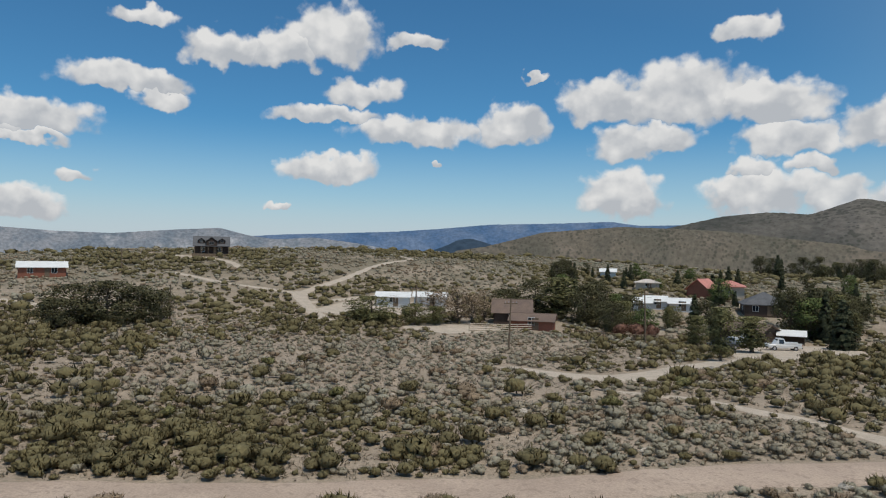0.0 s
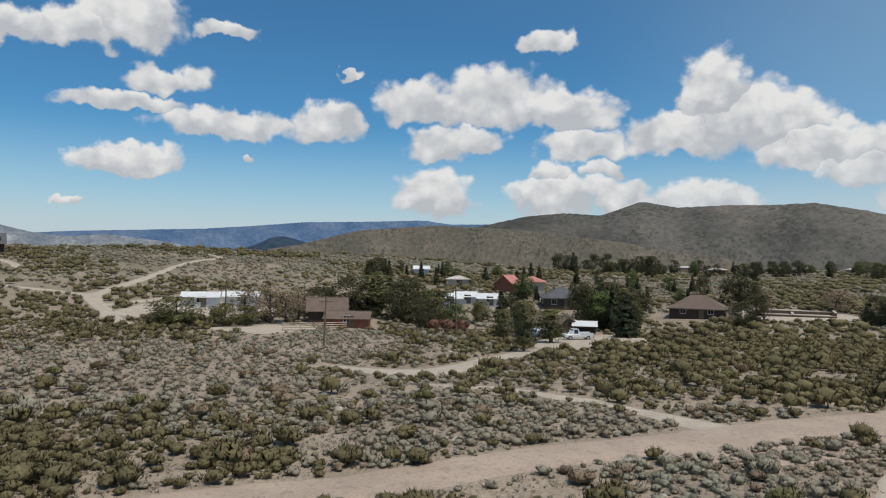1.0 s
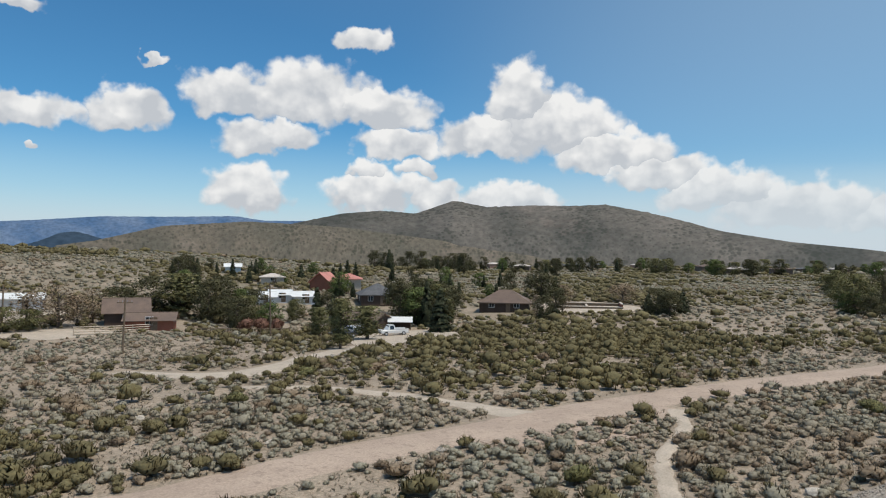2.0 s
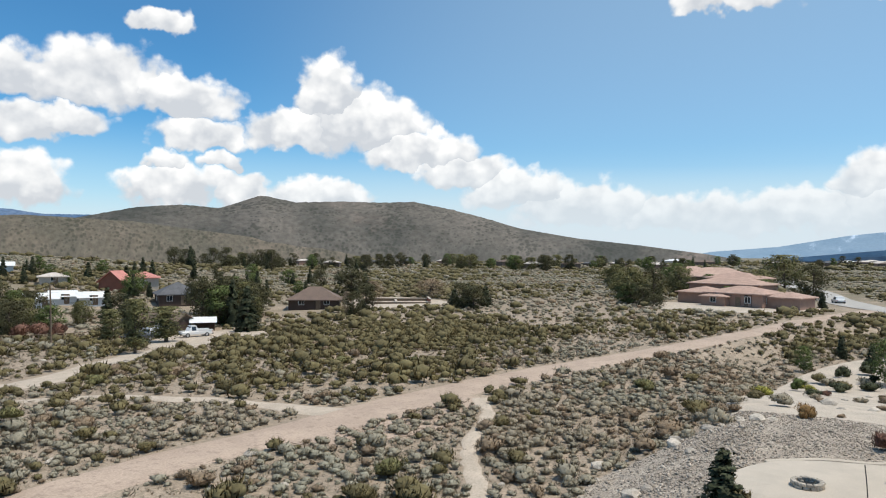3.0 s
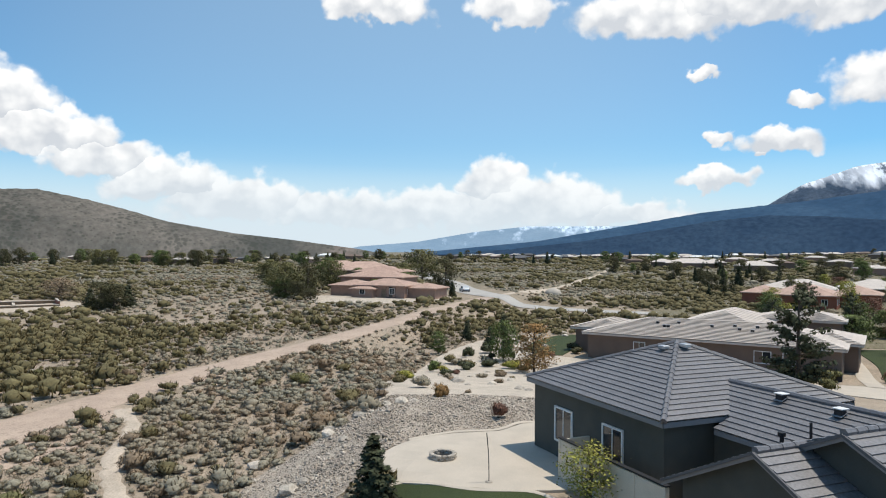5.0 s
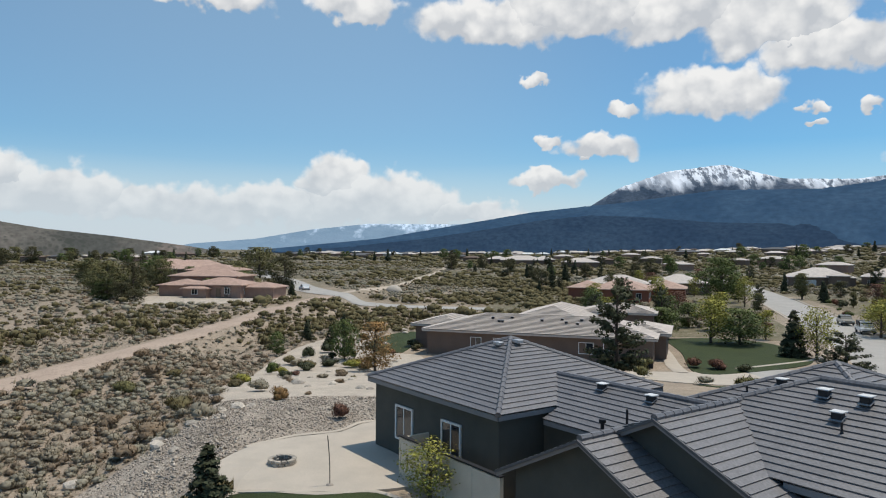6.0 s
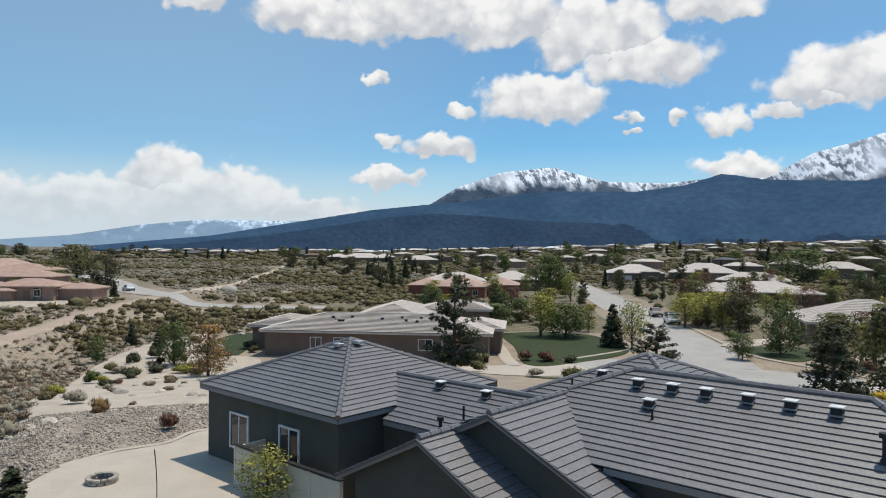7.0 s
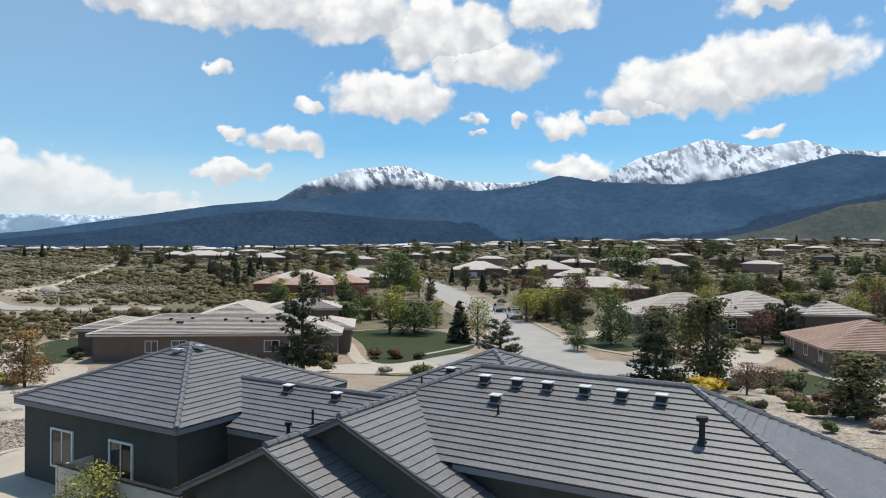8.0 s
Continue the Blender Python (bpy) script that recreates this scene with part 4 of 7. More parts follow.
def walls(parent, x0, x1, y0, y1, z0, z1, mat, t=.2):
    """Four walls of a rectangle, with thickness, and the ceiling that closes them."""
    for b in ((x0, x1, y0, y0 + t), (x0, x1, y1 - t, y1), (x0, x0 + t, y0 + t, y1 - t), (x1 - t, x1, y0 + t, y1 - t)):
        part("wall", box(*b, z0, z1), mat, parent)
    part("attic_floor", box(x0 + t, x1 - t, y0 + t, y1 - t, z1 - .1, z1 - .02), mat, parent)


# ================= the near house =================
# house space: x along one eave, y towards the camera side (a, -b)
HOUSE = pose(22.9, -.12, 0, 0, 0, 39.56)
K = .417
EAVE, HALF = 2.92, 4.28


def near_house():
    h = thing("house", HOUSE, "single-storey grey-green stucco house with grey concrete tile hip and gable roofs", "house")
    g, w = M["roof_grey"], M["stucco_grey"]
    roof = thing("roof", Matrix.Identity(4), "weathered grey flat concrete tiles in straight courses")
    roof.parent = h

    def L(a, b, z):
        return (a, -b, z)

    def plane(*pts):
        roof_plane(roof, [L(*p) for p in pts], g)

    def caps(p, q):
        ridge_caps(roof, L(*p), L(*q), g)

    def pyramid(a0, a1, b0, b1, z=EAVE):
        s = (a1 - a0) / 2
        c, t = [(a0, b0, z), (a1, b0, z), (a1, b1, z), (a0, b1, z)], ((a0 + a1) / 2, (b0 + b1) / 2, z + K * s)
        for i in range(4):
            plane(c[i], c[(i + 1) % 4], t)
            caps(c[i], t)

    pyramid(0, 8.56, 0, 8.56)                                  # corner wing
    pyramid(-10.8, -2.2, 4.6, 13.2)                            # rear wing
    # link roof between the corner wing and the gables: ridge along a
    plane((-.15, 1.9, 2.59), (-6.2, 1.9, 2.59), (-6.2, 4.35, 3.61), (1.66, 4.35, 3.61), (-.15, 2.55, 2.86))
    plane((-6.2, 7.0, 2.5), (1.66, 7.0, 2.5), (1.66, 4.35, 3.61), (-6.2, 4.35, 3.61))
    caps((1.6, 4.35, 3.63), (-5.2, 4.35, 3.63))
    # larger gable, ridge along b
    plane((-10.4, .13, 2.02), (-10.4, 1.5, 2.02), (-8.5, 1.5, 2.885), (-6.05, 4.1, 4.0), (-6.05, .13, 4.0))
    plane((-4.9, .13, 3.44), (-4.9, 4.3, 3.44), (-6.05, 4.3, 4.0), (-6.05, .13, 4.0))
    caps((-6.05, .15, 4.02), (-6.05, 4.2, 4.02))
    # smaller gable, ridge along b
    plane((-8.1, -1.33, 1.75), (-8.1, .42, 1.75), (-4.8, .42, 3.4), (-4.8, -1.33, 3.4))
    plane((-1.5, -1.33, 1.75), (-1.5, .42, 1.75), (-4.8, .42, 3.4), (-4.8, -1.33, 3.4))
    caps((-4.8, -1.28, 3.42), (-4.8, .4, 3.42))
    # main block
    r0, r1 = (-7.58, 5.68, 4.705), (-14.06, 5.68, 4.705)
    c = [(-18.34, 1.4, EAVE), (-3.3, 1.4, EAVE), (-3.3, 9.96, EAVE), (-18.34, 7.7, EAVE)]
    plane((-18.34, 1.4, EAVE), (-8.45, 1.4, EAVE), (-6.05, 4.0, 4.0), (-6.05, 4.2, 4.08), r0, r1)
    plane(c[2], (-14.06, 9.96, EAVE), r1, r0)
    plane((-19.4, 8.2, 2.48), (-19.4, 1.4, 2.48), c[0], r1)
    plane((-3.3, 1.4, EAVE), c[2], r0)
    for p, q in ((c[0], r1), ((-19.4, 8.2, 2.48), r1), (r0, r1), (c[2], r0), ((-6.05, 4.2, 4.08), r0)):
        caps(p, q)

    # fascia boards
    fb = bmesh.new()
    for (p, q) in (((0, 0), (8.56, 0)), ((0, 0), (0, 8.56)), ((8.56, 0), (8.56, 8.56)), ((8.56, 8.56), (0, 8.56))):
        a0, a1, b0, b1 = min(p[0], q[0]), max(p[0], q[0]), min(p[1], q[1]), max(p[1], q[1])
        add_box(fb, a0 + .0, a1 + .04, -b1 - .04, -b0 + .0, EAVE - .2, EAVE - .032)
    part("fascia", fb, M["fascia"], h, "grey painted fascia board")
    for a0, a1, b, z in ((-18.34, -8.8, 1.4, EAVE), (-6.2, -.15, 1.9, 2.59)):
        part("fascia", box(a0, a1, -b - .05, -b, z - .2, z - .032), M["fascia"], h, "grey painted fascia board")
    part("fascia", box(-19.44, -19.4, -8.2, -1.4, 2.28, 2.45), M["fascia"], h, "grey painted fascia board")

    def rake(p, q, name="rake_board", mat=None, drop=.13):
        bm = bmesh.new()
        p, q = Vector(L(*p)), Vector(L(*q))
        d = (q - p).normalized()
        side = Vector((0, 1, 0))
        vs = []
        for a in (p, q):
            for s in (-.03, .03):
                for z in (.03, -drop):
                    vs.append(bm.verts.new(a + side * s + Vector((0, 0, z))))
        for f in ((0, 1, 3, 2), (4, 5, 7, 6), (0, 1, 5, 4), (2, 3, 7, 6), (0, 2, 6, 4), (1, 3, 7, 5)):
            bm.faces.new([vs[i] for i in f])
        part(name, bm, mat or M["rake"], h)

    for p, q in (((-6.05, .10, 4.0), (-10.4, .10, 2.02)), ((-6.05, .10, 4.0), (-4.9, .10, 3.44)), ((-4.8, -1.36, 3.4), (-8.1, -1.36, 1.75)), ((-4.8, -1.36, 3.4), (-1.5, -1.36, 1.75))):
        rake(p, q, drop=.05)
        rake((p[0], p[1] + .07, p[2] - .05), (q[0], q[1] + .07, q[2] - .05), "rake_trim", M["fascia"], .10)

    # walls
    walls(h, .24, 8.32, -8.32, -.24, -.3, EAVE - .12, w)
    walls(h, -17.9, -3.4, -7.2, -1.8, -.3, EAVE - .12, w)
    walls(h, -6.0, .6, -6.6, -2.3, -.3, 2.55, w)
    walls(h, -10.4, -2.6, -12.8, -5.0, -.3, EAVE - .12, w)

    def gable_wall(a0, a1, ap, b, z0, zp, back, z1=None):
        bm = bmesh.new()
        base = -.3
        o = [(a0, z0), (ap, zp), (a1, z1 or z0), (a1, base), (a0, base)]
        f = [bm.verts.new(L(a, b, z)) for a, z in o]
        r = [bm.verts.new(L(a, back, z)) for a, z in o]
        bm.faces.new(f), bm.faces.new(r)
        for i in range(5):
            bm.faces.new((f[i], f[(i + 1) % 5], r[(i + 1) % 5], r[i]))
        part("gable_wall", bm, w, h)

    gable_wall(-9.9, -5.0, -6.05, .45, 2.14, 3.89, 2.2, 3.36)
    gable_wall(-7.6, -2.0, -4.8, -1.0, 1.89, 3.29, .45)
    # windows of the corner wing
    window(h, L(6.04, .22, 1.38), (-1, 0, 0), 1.26, 1.38, M["white"], out=(0, 1, 0))
    window(h, L(2.88, .22, 1.41), (-1, 0, 0), 1.2, 1.38, M["white"], out=(0, 1, 0))
    window(h, L(-12.5, 1.78, 1.5), (-1, 0, 0), 1.8, 1.2, M["white"], out=(0, 1, 0))

    def box_vent(a, b, z0):
        v = thing("roof_vent", Matrix.Translation(Vector(L(a, b, z0))), "square galvanised roof vent")
        v.parent = h
        bm = box(-.13, .13, -.11, .11, -.05, .19, .012)
        part("vent_box", bm, M["dark"], v)
        part("vent_cap", box(-.17, .17, -.19, .15, .19, .225, .008), M["vent_white"], v, "pale painted metal cap")
        part("flashing", box(-.17, .17, -.15, .17, .045, .055), M["fascia"], v).rotation_euler = (math.atan(-K), 0, 0)

    for a in (-8.1, -9.17, -10.14, -11.27, -12.34, -13.41):
        box_vent(a, 4.80, 4.40)
    box_vent(-8.85, 3.95, 4.04)
    box_vent(-.93, 3.95, 3.50), box_vent(-3.06, 3.9, 3.47)
    box_vent(-5.6, 7.2, 4.05)
    for a, b, z in ((3.75, 4.2, 4.6), (4.25, 3.6, 4.5)):
        part("roof_vent", box(a - .18, a + .18, -b - .16, -b + .16, z - .02, z + .12, .02), M["galv"], h, "small galvanised slant vent")

    def pipe(a, b, z, top, r=.055, cap=True, mat="dark"):
        bm = tube(L(a, b, z - .1), L(a, b, z + top), r, r, 10)
        if cap:
            add_tube(bm, L(a, b, z + top - .02), L(a, b, z + top + .09), r * 1.9, r * 1.9, 12)
        add_tube(bm, L(a, b, z - .06), L(a, b, z + .08), r * 2.3, r * 1.1, 10)
        part("vent_pipe", bm, M[mat], h, "black metal vent pipe")

    pipe(-14.67, 3.47, 3.80, .55, .075)
    pipe(-9.16, 3.48, 3.80, .30, .03, False)
    pipe(-2.7, 1.98, 2.63, .36, .06)
    pipe(-3.21, 2.53, 2.87, .55, .04, False)
    pipe(-5.0, 6.2, 3.6, .45, .035, False)
    return h


near_house()


# ================= plants =================
rng = np.random.default_rng(7)
HOUSE_SPOTS = [(76, -5, 15), (165, -32, 12), (246, -112, 16), (241, -137, 16), (150, -99, 16), (251, -200, 16), (85, -72, 14), (77, -86, 12), (46, -66, 13), (146, 55, 20), (15, 121, 9), (-6, 139, 10), (50, 157, 12), (69, 150, 8), (87, 128, 10), (84, 124, 8), (55, 112, 5), (-71, 212, 9)]


def unit(v):
    return v / (np.linalg.norm(v, axis=-1, keepdims=True) + 1e-9)


def leaf_tris(centres, normals, size, r, tilt=.5):
    """One small triangle per centre, leaning about its normal and facing outwards."""
    n = len(centres)
    nn = unit(normals + r.normal(0, tilt, (n, 3)))
    a = unit(np.cross(nn, r.normal(size=(n, 3))))
    b = np.cross(nn, a)
    s = (size * r.uniform(.6, 1.4, n))[:, None]
    return np.stack([centres + a * s, centres - a * s * .6 + b * s * .8, centres - a * s * .6 - b * s * .8], 1)


def blades(centres, normals, size, r, slim=.20):
    """Slim upright leaves growing out of a mound, facing outwards."""
    n = len(centres)
    d = unit(normals * .45 + np.array([0, 0, .75]) + r.normal(0, .38, (n, 3)))
    side = unit(np.cross(d, normals + r.normal(0, .25, (n, 3))))
    s = (size * r.uniform(.6, 1.5, n))[:, None]
    return np.stack([centres + side * s * slim - d * s * .7, centres - side * s * slim - d * s * .7, centres + d * s * 1.5], 1)


def bush_template(n, r, leaf, flat=1.0, core=True):
    """A ragged mound about 1 m wide and 1 m high before scaling: several rounded lobes set with upright leaf tufts. Returns triangles and their soft normals."""
    lobes = [np.array([0, 0, .40, .36, .42])] + [np.array([q * np.cos(a), q * np.sin(a), z, w, w * 1.05]) for q, a, z, w in zip(r.uniform(.16, .30, 5), r.uniform(0, .9, 5) + np.arange(5) * 1.257, r.uniform(.20, .50, 5), r.uniform(.16, .27, 5))]
    pick = r.integers(0, len(lobes), n)
    L = np.array(lobes)[pick]
    th, u = r.uniform(0, 2 * np.pi, n), r.uniform(-.25, 1, n)
    out = np.stack([np.sqrt(1 - u ** 2) * np.cos(th), np.sqrt(1 - u ** 2) * np.sin(th), u], 1)
    c = L[:, :3] + out * L[:, 3:4] * r.uniform(.78, 1.06, n)[:, None]
    c[:, 2] = np.abs(c[:, 2]) * flat
    nr = unit(out + np.array([0, 0, .35]))
    leaves = blades(c, nr, leaf, r)
    soft = unit(nr * 1.0 + r.normal(0, .26, (n, 3)))
    normals = np.repeat(soft[:, None], 3, 1)
    if not core:
        return leaves, normals
    seg, rows = (6, (-.6, .15, .7)) if n > 130 else (5, (-.5, .5)) if n > 40 else (4, (-.5, .4))
    shell, turn = [], []
    for lb in (lobes[:4] if n > 130 else lobes[:3] if n > 40 else lobes[:1]):
        k = .86 if n > 40 else 1.1
        ring = [[np.array([np.sqrt(1 - q * q) * np.cos(6.2832 * i / seg + j * .4), np.sqrt(1 - q * q) * np.sin(6.2832 * i / seg + j * .4), q]) for i in range(seg)] for j, q in enumerate(rows)]
        tri = []
        for j in range(len(rows) - 1):
            for i in range(seg):
                p, q, q2, p2 = ring[j][i], ring[j][(i + 1) % seg], ring[j + 1][(i + 1) % seg], ring[j + 1][i]
                tri += [(p, q, q2), (p, q2, p2)]
        for i in range(seg):
            tri.append((ring[-1][i], ring[-1][(i + 1) % seg], np.array([0, 0, 1.0])))
        tri = np.array(tri)
        at_ = lb[:3] + tri * lb[3] * k
        at_[..., 2] = np.maximum(at_[..., 2], -.02)
        shell.append(at_), turn.append(unit(tri + np.array([0, 0, .2])))
    return np.concatenate(shell + [leaves]), np.concatenate(turn + [normals])


def clearance(x, y, extra=0.0):
    """True where no road, path or lot lies."""
    ok = np.ones(len(x), dtype=bool)
    for pts, half in BARE:
        for i in range(0, len(pts), 1):
            ok &= (x - pts[i, 0]) ** 2 + (y - pts[i, 1]) ** 2 > (half[i] + extra) ** 2
    return ok


def wild(x, y):
    """Keeps points of wild ground."""
    d = np.hypot(x, y)
    az = np.degrees(np.arctan2(x, y))
    ok = clearance(x, y) & ((pad(x, y) < .93) | ((d > 100) & (az < 99)) | (d > 215) | ((az > 128) & (d > 95)))
    a, b = (x - 22.9) * .771 + (y + .12) * .637, (x - 22.9) * .637 - (y + .12) * .771
    ok |= clearance(x, y) & (a > 24) & (a < 60) & (b < 3.5 + (a - 10) * .35)
    ok |= clearance(x, y) & (x > 38) & (x < 140) & (y > 15) & (y < 60)
    for hx, hy, hr in HOUSE_SPOTS:
        ok &= np.abs(x - hx) + np.abs(y - hy) > hr
    for lot in LOTS:
        ok &= ~inside(x, y, lot)
    return ok


def patchiness(x, y):
    return np.sin(x * .17 + 1.7 * np.sin(y * .11)) * np.sin(y * .19 + 1.3 * np.sin(x * .13 + 2)) + .5 * np.sin(x * .53 + y * .31) * np.sin(y * .47 - x * .2)


def scatter(d0, d1, a0, a1, density, r):
    n = int(density * math.pi * (d1 ** 2 - d0 ** 2) * (a1 - a0) / 360)
    d = np.sqrt(r.uniform(d0 ** 2, d1 ** 2, n))
    a = np.radians(r.uniform(a0, a1, n))
    return d * np.sin(a), d * np.cos(a)


def spaced(d0, d1, a0, a1, density, r):
    """Like scatter, but each point keeps to its own cell, so that plants stand apart."""
    s = 1 / math.sqrt(density)
    gx, gy = np.meshgrid(np.arange(-d1, d1, s), np.arange(-d1, d1, s))
    x, y = (gx + r.uniform(-.42, .42, gx.shape) * s).ravel(), (gy + r.uniform(-.42, .42, gx.shape) * s).ravel()
    d, a = np.hypot(x, y), np.degrees(np.arctan2(x, y))
    ok = (d >= d0) & (d < d1) & (a > a0) & (a < a1)
    return x[ok], y[ok]


def brush(name, x, y, widths, heights, templates, mat, label, r, dz=-.03):
    """All bushes of one kind and fineness, joined as one cover."""
    if not len(x):
        return
    z = ground(x, y) + dz
    which = r.integers(0, len(templates), len(x))
    spin = r.uniform(0, 2 * np.pi, len(x))
    out, turns = [], []
    for k, (t, tn) in enumerate(templates):
        m = which == k
        c, s = np.cos(spin[m])[:, None, None], np.sin(spin[m])[:, None, None]
        w, h = widths[m][:, None, None], heights[m][:, None, None]
        X = (t[None, ..., 0] * c - t[None, ..., 1] * s) * w + x[m][:, None, None]
        Y = (t[None, ..., 0] * s + t[None, ..., 1] * c) * w + y[m][:, None, None]
        Z = t[None, ..., 2] * h + z[m][:, None, None]
        out.append(np.stack([X, Y, Z], -1).reshape(-1, 3))
        turns.append(np.stack([tn[None, ..., 0] * c - tn[None, ..., 1] * s, tn[None, ..., 0] * s + tn[None, ..., 1] * c, np.broadcast_to(tn[None, ..., 2], X.shape)], -1).reshape(-1, 3))
    v = np.concatenate(out)
    soup(name, v, np.arange(len(v)).reshape(-1, 3), mat, label=label, category="shrubs", kind="stuff", normals=np.concatenate(turns))


def wild_brush():
    r = np.random.default_rng(11)
    kinds = [("sagebrush", "sage", "low grey-green sagebrush covering sandy ground"), ("rabbitbrush", "rabbit", "olive rabbitbrush scattered among the sage"), ("dry_brush", "drybrush", "dry brown brush among the sage")]
    bands = [  # d0, d1, a0, a1, density, triangles, leaf, width, height
        (7, 30, -38, 98, 2.6, 230, .088, (.30, 1.0), (.24, .60)),
        (30, 52, -36, 90, 1.7, 160, .092, (.34, 1.2), (.28, .72)),
        (36, 76, 46, 80, .80, 110, .092, (.4, 1.2), (.34, .80)),
        (52, 120, -36, 90, .72, 56, .12, (.45, 1.5), (.34, .90)),
        (120, 260, -36, 150, .30, 18, .17, (.7, 1.9), (.45, 1.0)),
        (260, 520, -36, 150, .070, 8, .2, (1.4, 3.2), (.6, 1.2)),
        (520, 1100, -30, 150, .010, 5, .25, (3, 7), (1.2, 2.4)),
    ]
    # tufts of dry grass and seedlings in the gaps
    x, y = np.concatenate([scatter(7, 45, -38, 98, 7.0, r), scatter(45, 100, -36, 90, 2.2, r)], 1)
    ok = wild(x, y)
    x, y = x[ok], y[ok]
    u = r.uniform(size=len(x))
    for k, (name, mat, label) in enumerate([("dry_grass", "drybrush", "tufts of dry grass on sandy soil"), ("sage_seedlings", "sage", "small grey sage seedlings on sandy soil")]):
        m = (u < .5) == (k == 0)
        brush(name, x[m], y[m], (.12 + .28 * u[m] ** 2) * (1 + (np.hypot(x[m], y[m]) > 45) * .6), .08 + .17 * u[m], [bush_template(9, r, .26, core=False) for _ in range(6)], M[mat], label, r)
    for d0, d1, a0, a1, dens, n, leaf, wr, hr in bands:
        x, y = spaced(d0, d1, a0, a1, dens, r) if d1 < 130 else scatter(d0, d1, a0, a1, dens, r)
        ok = wild(x, y)
        if d0 < 100:
            ok &= patchiness(x, y) + r.normal(0, .35, len(x)) > -.9
        x, y = x[ok], y[ok]
        d = np.hypot(x, y)
        mix = np.sin(x * .045 + 2) * np.sin(y * .052 + .5) + .45 * np.sin(x * .12) * np.sin(y * .10 + 1) + r.normal(0, .35, len(x)) + .60 * ease(34, 70, d) * (1 - ease(150, 260, d) * .4) + .5 * ease(78, 88, np.degrees(np.arctan2(x, y))) + .5 * np.exp(-((np.degrees(np.arctan2(x, y)) - 39) / 13) ** 2) * ease(46, 62, d) * (1 - ease(120, 150, d)) + .45 * np.exp(-((np.degrees(np.arctan2(x, y)) + 14) / 12) ** 2) * ease(60, 75, d) * (1 - ease(105, 125, d))
        kind = np.where(mix > .62, 1, 0)
        kind = np.where((mix < -.75) | ((kind == 0) & (r.uniform(size=len(x)) < .10)), 2, kind)
        u = r.uniform(size=len(x)) ** 1.7
        w, h = wr[0] + (wr[1] - wr[0]) * u, (hr[0] + (hr[1] - hr[0]) * u) * r.uniform(.85, 1.15, len(x))
        big = r.uniform(size=len(x)) < np.where(kind == 1, .22, .05)
        w, h = np.where(big, w * 1.6, w), np.where(big, h * 1.75, h)
        w = np.where(kind == 1, w * 1.25, w * .95)
        h = np.where(kind == 1, h * 1.3, h * .92)
        for k, (name, mat, label) in enumerate(kinds):
            m = kind == k
            temps = [bush_template(n, r, leaf) for _ in range(7)]
            brush(name, x[m], y[m], w[m], h[m], temps, M[mat], label, r)


def shrub_mesh(name, n, leaf, seed, mat):
    r = np.random.default_rng(seed)
    t, tn = bush_template(n, r, leaf)
    t = t.reshape(-1, 3)
    me = bpy.data.meshes.new(name)
    me.from_pydata(t.tolist(), [], np.arange(len(t)).reshape(-1, 3).tolist())
    soft_normals(me, tn)
    me.materials.append(M[mat])
    return me


SHRUBS = {}


def shrub(name, x, y, w, h, mat, label, category="shrub", group="", n=520, leaf=.06, seed=1, dz=-.02):
    """One shrub as a thing of its own."""
    key = (mat, n, leaf, seed % 3)
    if key not in SHRUBS:
        SHRUBS[key] = shrub_mesh(name, n, leaf, 100 + seed % 3, mat)
    ob = new(name, SHRUBS[key])
    ob.matrix_world = at(x, y, (seed * 73) % 360, dz) @ Matrix.Diagonal((w, w, h, 1))
    return tagged(ob, label, category, group)


